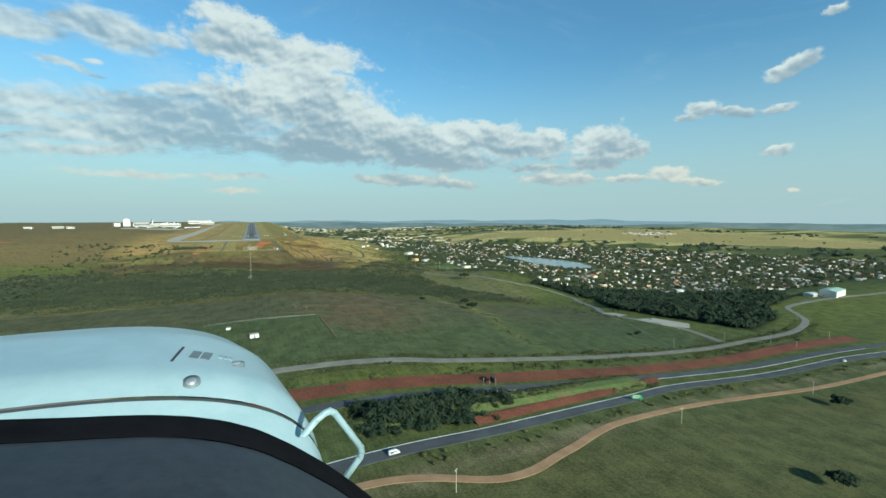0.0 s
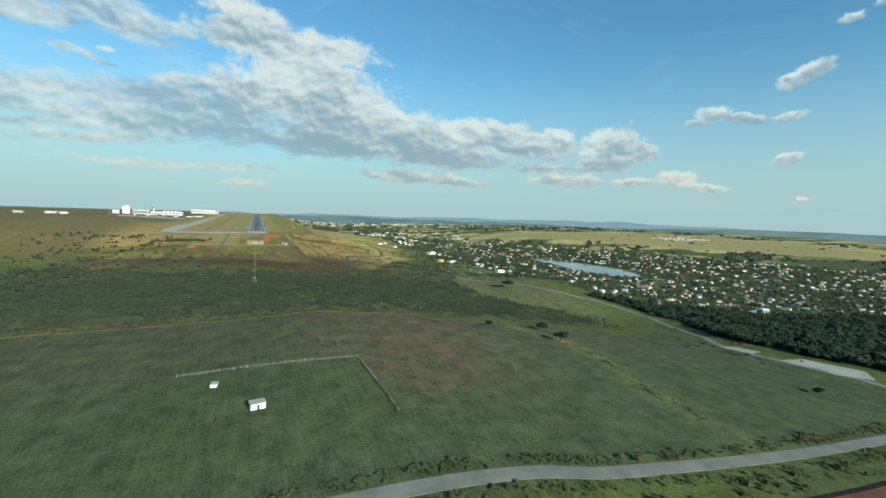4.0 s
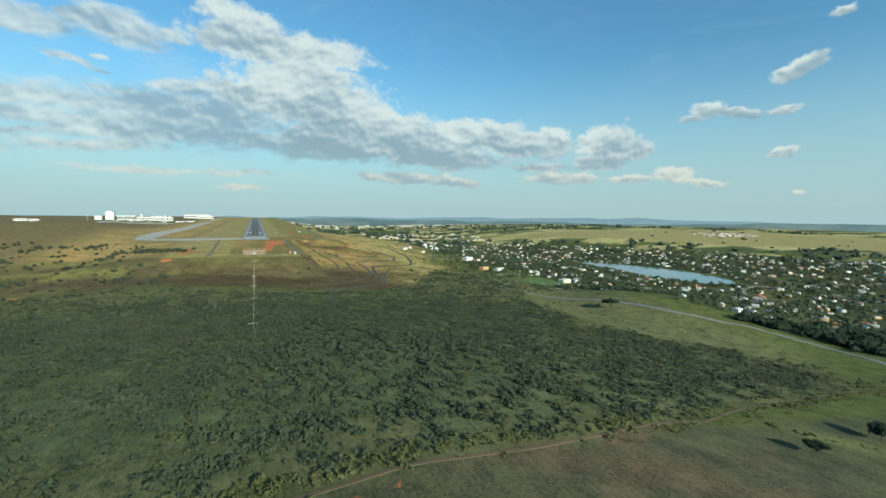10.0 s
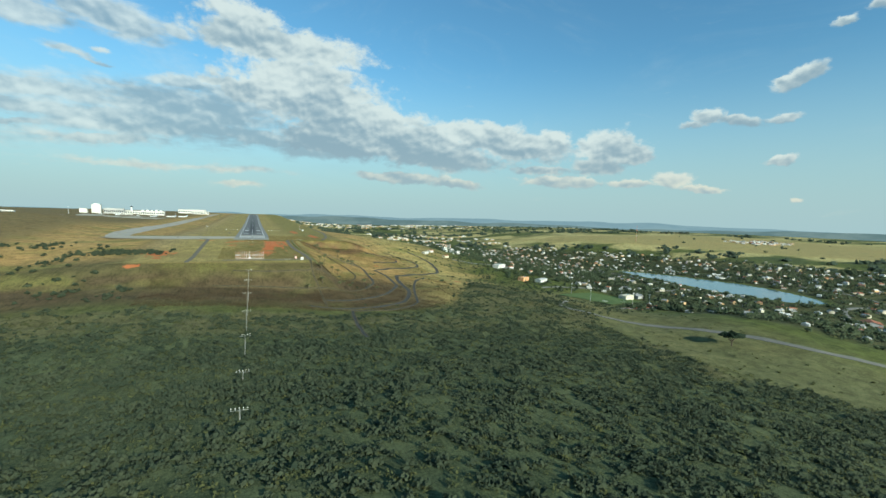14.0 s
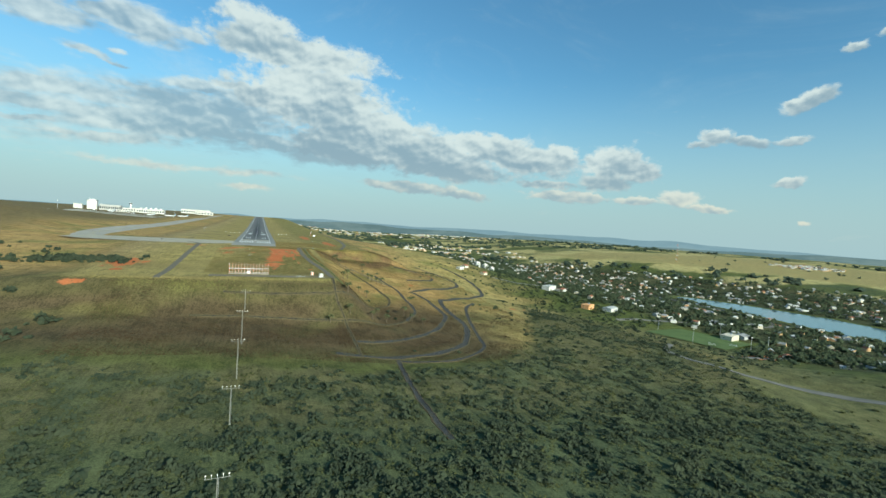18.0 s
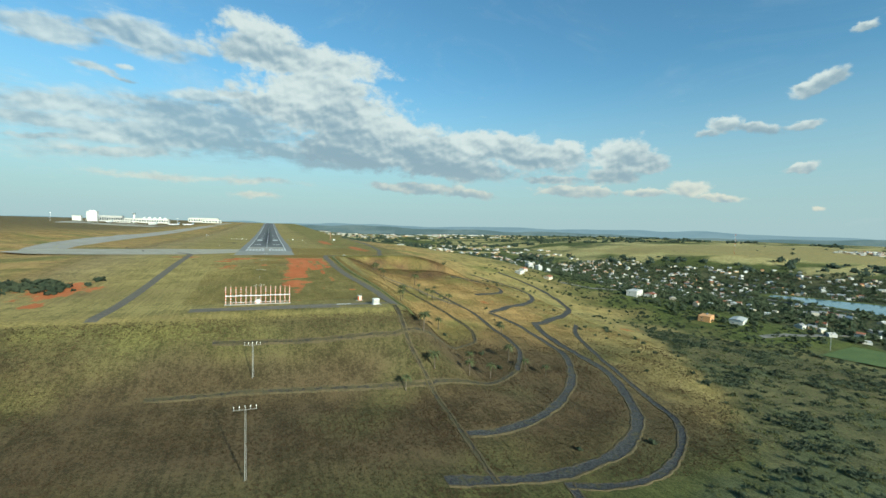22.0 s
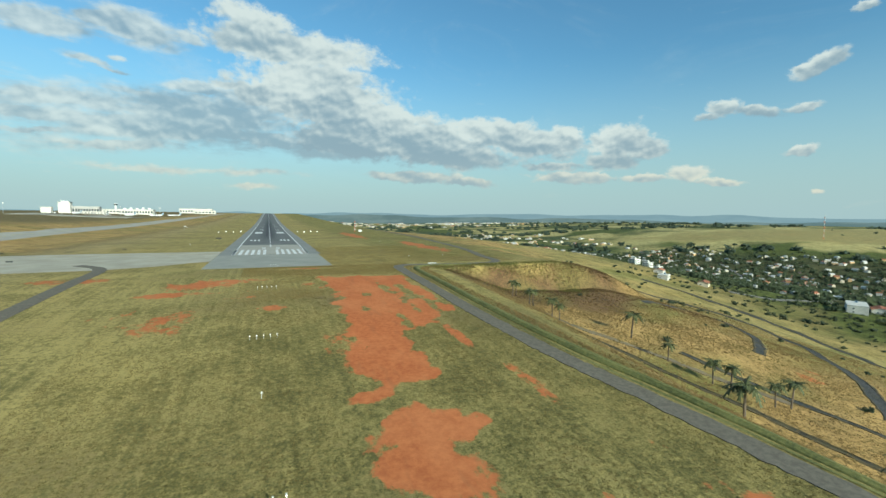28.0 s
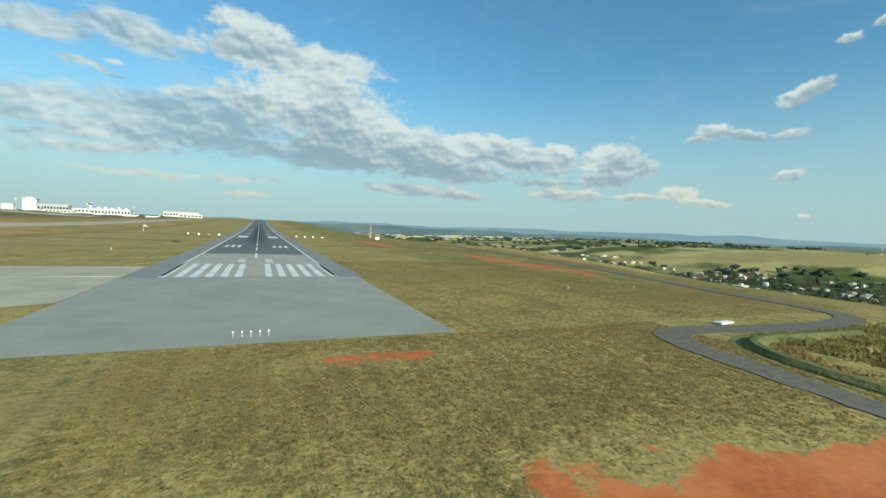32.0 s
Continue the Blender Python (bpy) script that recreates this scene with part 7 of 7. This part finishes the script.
hall("hotel_block", "tall plain white block beside the terminal", -713, 1776, 32, 24, 34, 4, "white_wall", 0, tower_head)
hall("office_block", "small white block near the terminal", -752, 1730, 26, 18, 17, 4, "white_wall", 0)
hall("terminal_wing", "long low white terminal wing", -610, 1800, 130, 36, 13, 3, "white_wall", 14)
hall("terminal_hall", "white terminal hall with roof plant", -470, 1717, 96, 44, 16, 3, "white_wall", 12, plant_boxes)
hall("cargo_shed", "grey glazed concourse on columns", -620, 1690, 70, 26, 20, 3, "grey_wall", 10)
hall("cargo_hall", "wide white cargo hall with a pale roof", -400, 2700, 150, 60, 22, 2, "white_wall", 12)
hall("maintenance_hangar", "white aircraft hangar with a pale roof", -330, 2500, 90, 50, 16, 2, "white_wall", 6)
hall("fuel_office", "low white airport building", -540, 1500, 60, 20, 7, 3, "white_wall", 8)
for x, y, w in ((-900, 1300, 40), (-1000, 1250, 30), (-820, 1200, 26), (-1150, 900, 34)):
    hall("airport_shed", "low white airport shed on the western hill", x, y, w, 18, 7, 8, "white_wall", 5)
ctrl = tagged(new("control_tower"), "white control tower with a dark glazed cab", "control tower")
rod("shaft", (0, 0, -2), (0, 0, 30), 4.0, 3.2, "white", ctrl, "", 12)
rod("cab", (0, 0, 30), (0, 0, 35), 5.2, 6.2, "glass", ctrl, "dark glazed cab", 12)
rod("cab_roof", (0, 0, 35), (0, 0, 36.4), 6.4, 5.8, "white", ctrl, "", 12)
ctrl.matrix_world = spot(-622, 2025)


def airliner(m):
    top = tagged(new("airliner"), "white parked airliner on the pale apron", "aircraft", "parked airliners")
    bm = bmesh.new()
    ring = []
    for t, r, z in ((-17, 0.5, 4.6), (-15, 1.4, 4.2), (-11, 1.95, 4.0), (8, 1.95, 4.0), (13, 1.4, 4.4), (18, 0.35, 5.2)):
        ring.append([bm.verts.new((t, math.cos(k * 0.5236) * r, z + math.sin(k * 0.5236) * r)) for k in range(12)])
    for a, b in zip(ring, ring[1:]):
        for k in range(12):
            bm.faces.new((a[k], a[(k + 1) % 12], b[(k + 1) % 12], b[k]))
    bm.faces.new(ring[0][::-1])
    bm.faces.new(ring[-1])
    part("fuselage", done(bm, "fuselage", M["white"], True), top)
    for s in (-1, 1):
        bm = bmesh.new()
        v = [bm.verts.new(p) for p in ((-3, s * 1.6, 3.2), (4, s * 1.6, 3.2), (7.5, s * 16, 4.4), (5.8, s * 16, 4.4), (-3, s * 1.6, 3.6), (4, s * 1.6, 3.6), (7.5, s * 16, 4.5), (5.8, s * 16, 4.5))]
        for q in ((0, 1, 2, 3), (7, 6, 5, 4), (0, 4, 5, 1), (1, 5, 6, 2), (2, 6, 7, 3), (3, 7, 4, 0)):
            bm.faces.new([v[k] for k in q])
        part("wing", done(bm, "wing", M["white"]), top)
        rod("engine", (-1.5, s * 5.5, 2.4), (2.2, s * 5.5, 2.5), 1.0, 0.8, "steel", top, "", 12)
        rod("main_gear", (1.5, s * 2.6, 0), (1.5, s * 2.6, 3.2), 0.3, 0.2, "steel", top)
        bm = bmesh.new()
        box_in(bm, 14, 17.4, min(s * 0.4, s * 6), max(s * 0.4, s * 6), 5.2, 5.4)
        part("tailplane", done(bm, "tailplane", M["white"]), top)
    rod("nose_gear", (-13, 0, 0), (-13, 0, 2.8), 0.2, 0.15, "steel", top)
    bm = bmesh.new()
    rows = [[bm.verts.new((x, y, z)) for x, z in ((11.5, 5.6), (17, 5.4), (19, 11.5), (16.6, 11.5))] for y in (-0.18, 0.18)]
    bm.faces.new(rows[0])
    bm.faces.new(rows[1][::-1])
    for k in range(4):
        bm.faces.new((rows[0][k], rows[1][k], rows[1][(k + 1) % 4], rows[0][(k + 1) % 4]))
    part("fin", done(bm, "fin", M["blue_wall"]), top, "blue tail fin")
    top.matrix_world = m
    return top


jet = airliner(spot(-330, 1330, 0.3, 30))
for x, y, t in ((-380, 1250, 60), (-440, 1270, 100), (-500, 1230, 75), (-560, 1260, 110), (-300, 1440, 20)):
    copy_thing(jet, spot(x, y, 0.3, t))
for x, y in ((-390, 1200), (-520, 1190), (-650, 1210), (-300, 1230)):
    lm = tagged(new("apron_light"), "tall slim apron floodlight mast", "light mast", "apron lights")
    rod("pole", (0, 0, -0.5), (0, 0, 24), 0.4, 0.25, "steel", lm)
    box("lamp_head", -1.6, 1.6, -0.5, 0.5, 24, 25, "lamp", lm)
    lm.matrix_world = spot(x, y)


# ---- the nose of the aircraft, where it flies at the start of the film ----
M["cowl_paint"] = shader("pale_blue_aircraft_paint", speckled((0.27, 0.375, 0.41), (0.34, 0.445, 0.48), 9.0, 1.2, (0.31, 0.40, 0.42)), 0.34, spec=0.5)
M["cowl_seam"] = shader("dark_seam", (0.05, 0.055, 0.06), 0.7)
# dark cloth, its colour lifted to blue-grey for the sheen of the sky
M["glare_cloth"] = shader("sheen_tinted_glareshield", speckled((0.020, 0.024, 0.030), (0.034, 0.040, 0.048), 40.0, 3.0), 0.5, bump=(120, 0.15, 0.002))
M["edge_rubber"] = shader("black_rubber", speckled((0.004, 0.004, 0.005), (0.008, 0.008, 0.010), 30.0, 3.0), 0.95, spec=0.05)
M["vent_grey"] = shader("dull_grey_metal", speckled((0.12, 0.15, 0.165), (0.20, 0.235, 0.25), 60.0, 8.0), 0.6)
M["faded_marking"] = shader("faded_marking", (0.26, 0.34, 0.37), 0.6)
EYE = Vector(PATH[0][1])
nose = tagged(new("aircraft_nose"), "pale blue engine cowling and black glareshield of a light aircraft", "aircraft")


def spread(k, rows):
    """Values between rows of (key, a, b, ...)."""
    keys = [r[0] for r in rows]
    return [float(np.interp(k, keys, [r[n] for r in rows])) for n in range(1, len(rows[0]))]


COWL = [(0.55, 0.874, -0.694), (0.95, 0.831, -0.519), (1.25, 0.784, -0.358), (1.6, 0.714, -0.343), (1.85, 0.649, -0.375), (2.0, 0.571, -0.429), (2.08, 0.494, -0.501), (2.12, 0.34, -0.60)]
COWL_X, ROUND = -0.632, 0.691


def cowl_point(s, a):
    """A point of the cowling: s metres ahead, a from 0 (left flank) over the top to pi (right flank)."""
    w, top = spread(s, COWL)
    c, n = math.cos(a), math.sin(a)
    return Vector((COWL_X - w * math.copysign(abs(c) ** ROUND, c), s, top - 0.36 + 0.36 * abs(n) ** ROUND))


def shell(name, stations, mat, label="", lift=0.0):
    bm = bmesh.new()
    rows = []
    for s in stations:
        rows.append([bm.verts.new(cowl_point(s, math.pi * k / 40) + Vector((0, 0, lift))) for k in range(41)])
    for a, b in zip(rows, rows[1:]):
        for k in range(40):
            bm.faces.new((a[k], a[k + 1], b[k + 1], b[k]))
    bmesh.ops.recalc_face_normals(bm, faces=bm.faces[:])
    return part(name, done(bm, name, M[mat], True), nose, label)


def cowl_z(x, s):
    return cowl_point(s, math.acos(max(-1.0, min(1.0, -math.copysign(abs((x - COWL_X) / spread(s, COWL)[0]) ** (1 / ROUND), x - COWL_X))))).z


shell("cowling", [1.182 + 0.0427 * k for k in range(23)], "cowl_paint", "pale blue glossy engine cowling")
shell("cowl_deck", [0.6, 0.7, 0.8, 0.9, 1.0, 1.1, 1.17], "cowl_paint", "pale blue deck before the windscreen")
shell("seam", [1.168, 1.176, 1.184], "cowl_seam", "dark seam between the panels", -0.006)
EDGE_X = (-0.95, -0.335, -0.256, -0.204, -0.153, -0.099, -0.05, 0.002, 0.057, 0.116, 0.168, 0.206, 0.31)
EDGE_Z = (-0.215, -0.279, -0.291, -0.298, -0.306, -0.319, -0.336, -0.362, -0.402, -0.452, -0.504, -0.546, -0.68)


def dash(name, rows_at, mat, label):
    """A strip of the dashboard's hood, curved like the deck before it."""
    bm = bmesh.new()
    rows = []
    for s, drop in rows_at:
        rows.append([bm.verts.new((-0.95 + k * 1.26 / 64, s, float(np.interp(-0.95 + k * 1.26 / 64, EDGE_X, EDGE_Z)) + drop)) for k in range(65)])
    for a, b in zip(rows, rows[1:]):
        for k in range(64):
            bm.faces.new((a[k], a[k + 1], b[k + 1], b[k]))
    part(name, done(bm, name, M[mat], True), nose, label)


dash("glareshield", ((0.30, -0.03), (0.4, -0.022), (0.47, -0.034), (0.5, -0.02), (0.62, -0.008), (0.722, -0.004)), "glare_cloth", "dark padded glareshield with a soft sheen painted into its colour")
dash("rubber_edge", ((0.722, -0.002), (0.75, 0.003), (0.785, 0.002), (0.80, -0.004), (0.806, -0.03), (0.806, -0.08)), "edge_rubber", "matt black rubber edge")
bm = bmesh.new()
loop = [Vector(p) for p in ((0.105, 1.1, -0.535), (0.134, 1.1, -0.505), (0.155, 1.1, -0.491), (0.168, 1.1, -0.488), (0.180, 1.1, -0.496), (0.245, 1.1, -0.600), (0.247, 1.1, -0.614), (0.243, 1.1, -0.627), (0.208, 1.1, -0.668))]
for a, b in zip(loop, loop[1:]):
    over = (b - a).normalized() * 0.004
    limb_mesh(bm, a - over, b + over, 0.0088, 0.0088, 12)
part("step_handle", done(bm, "step_handle", M["cowl_paint"], True), nose, "pale tube handle on the flank")


def decal(name, x0, x1, s0, s1, mat, label, skew=0.0):
    """A thin plate that follows the curve of the cowling."""
    bm = bmesh.new()
    q = [(x0, s0), (x1, s0), (x1 + skew, s1), (x0 + skew, s1)]
    low = [bm.verts.new((x, s, cowl_z(x, s) - 0.004)) for x, s in q]
    top = [bm.verts.new((x, s, cowl_z(x, s) + 0.0025)) for x, s in q]
    bm.faces.new(top)
    for k in range(4):
        bm.faces.new((low[k], low[(k + 1) % 4], top[(k + 1) % 4], top[k]))
    part(name, done(bm, name, M[mat]), nose, label)


decal("vent", -0.172, -0.150, 1.365, 1.43, "vent_grey", "dark slotted vent", 0.006)
decal("vent", -0.144, -0.122, 1.365, 1.43, "vent_grey", "dark slotted vent", 0.006)
decal("stay_rod", -0.210, -0.204, 1.33, 1.46, "cowl_seam", "thin dark rod lying on the cowling", 0.012)
for k in range(3):
    decal("marking_bar", -0.100 + 0.013 * k, -0.091 + 0.013 * k, 1.40, 1.425, "faded_marking", "faded grey stencil mark")
for x, s, rr in ((-0.054, 1.374, 0.024), (-0.15, 1.222, 0.022)):
    bm = bmesh.new()
    z = cowl_z(x, s)
    tilt = Vector((0, (cowl_z(x, s + 0.02) - cowl_z(x, s - 0.02)) / -0.04, 1)).normalized()
    limb_mesh(bm, Vector((x, s, z)) - 0.02 * tilt, Vector((x, s, z)) + 0.003 * tilt, rr, rr * 0.94, 24)
    cap = part("filler_cap", done(bm, "filler_cap", M["vent_grey"], True), nose, "flush round metal cap")
    bm = bmesh.new()
    limb_mesh(bm, Vector((x, s, z)), Vector((x, s, z)) + 0.005 * tilt, rr * 0.6, rr * 0.5, 20)
    part("latch", done(bm, "latch", M["steel"], True), cap)
nose.location = EYE
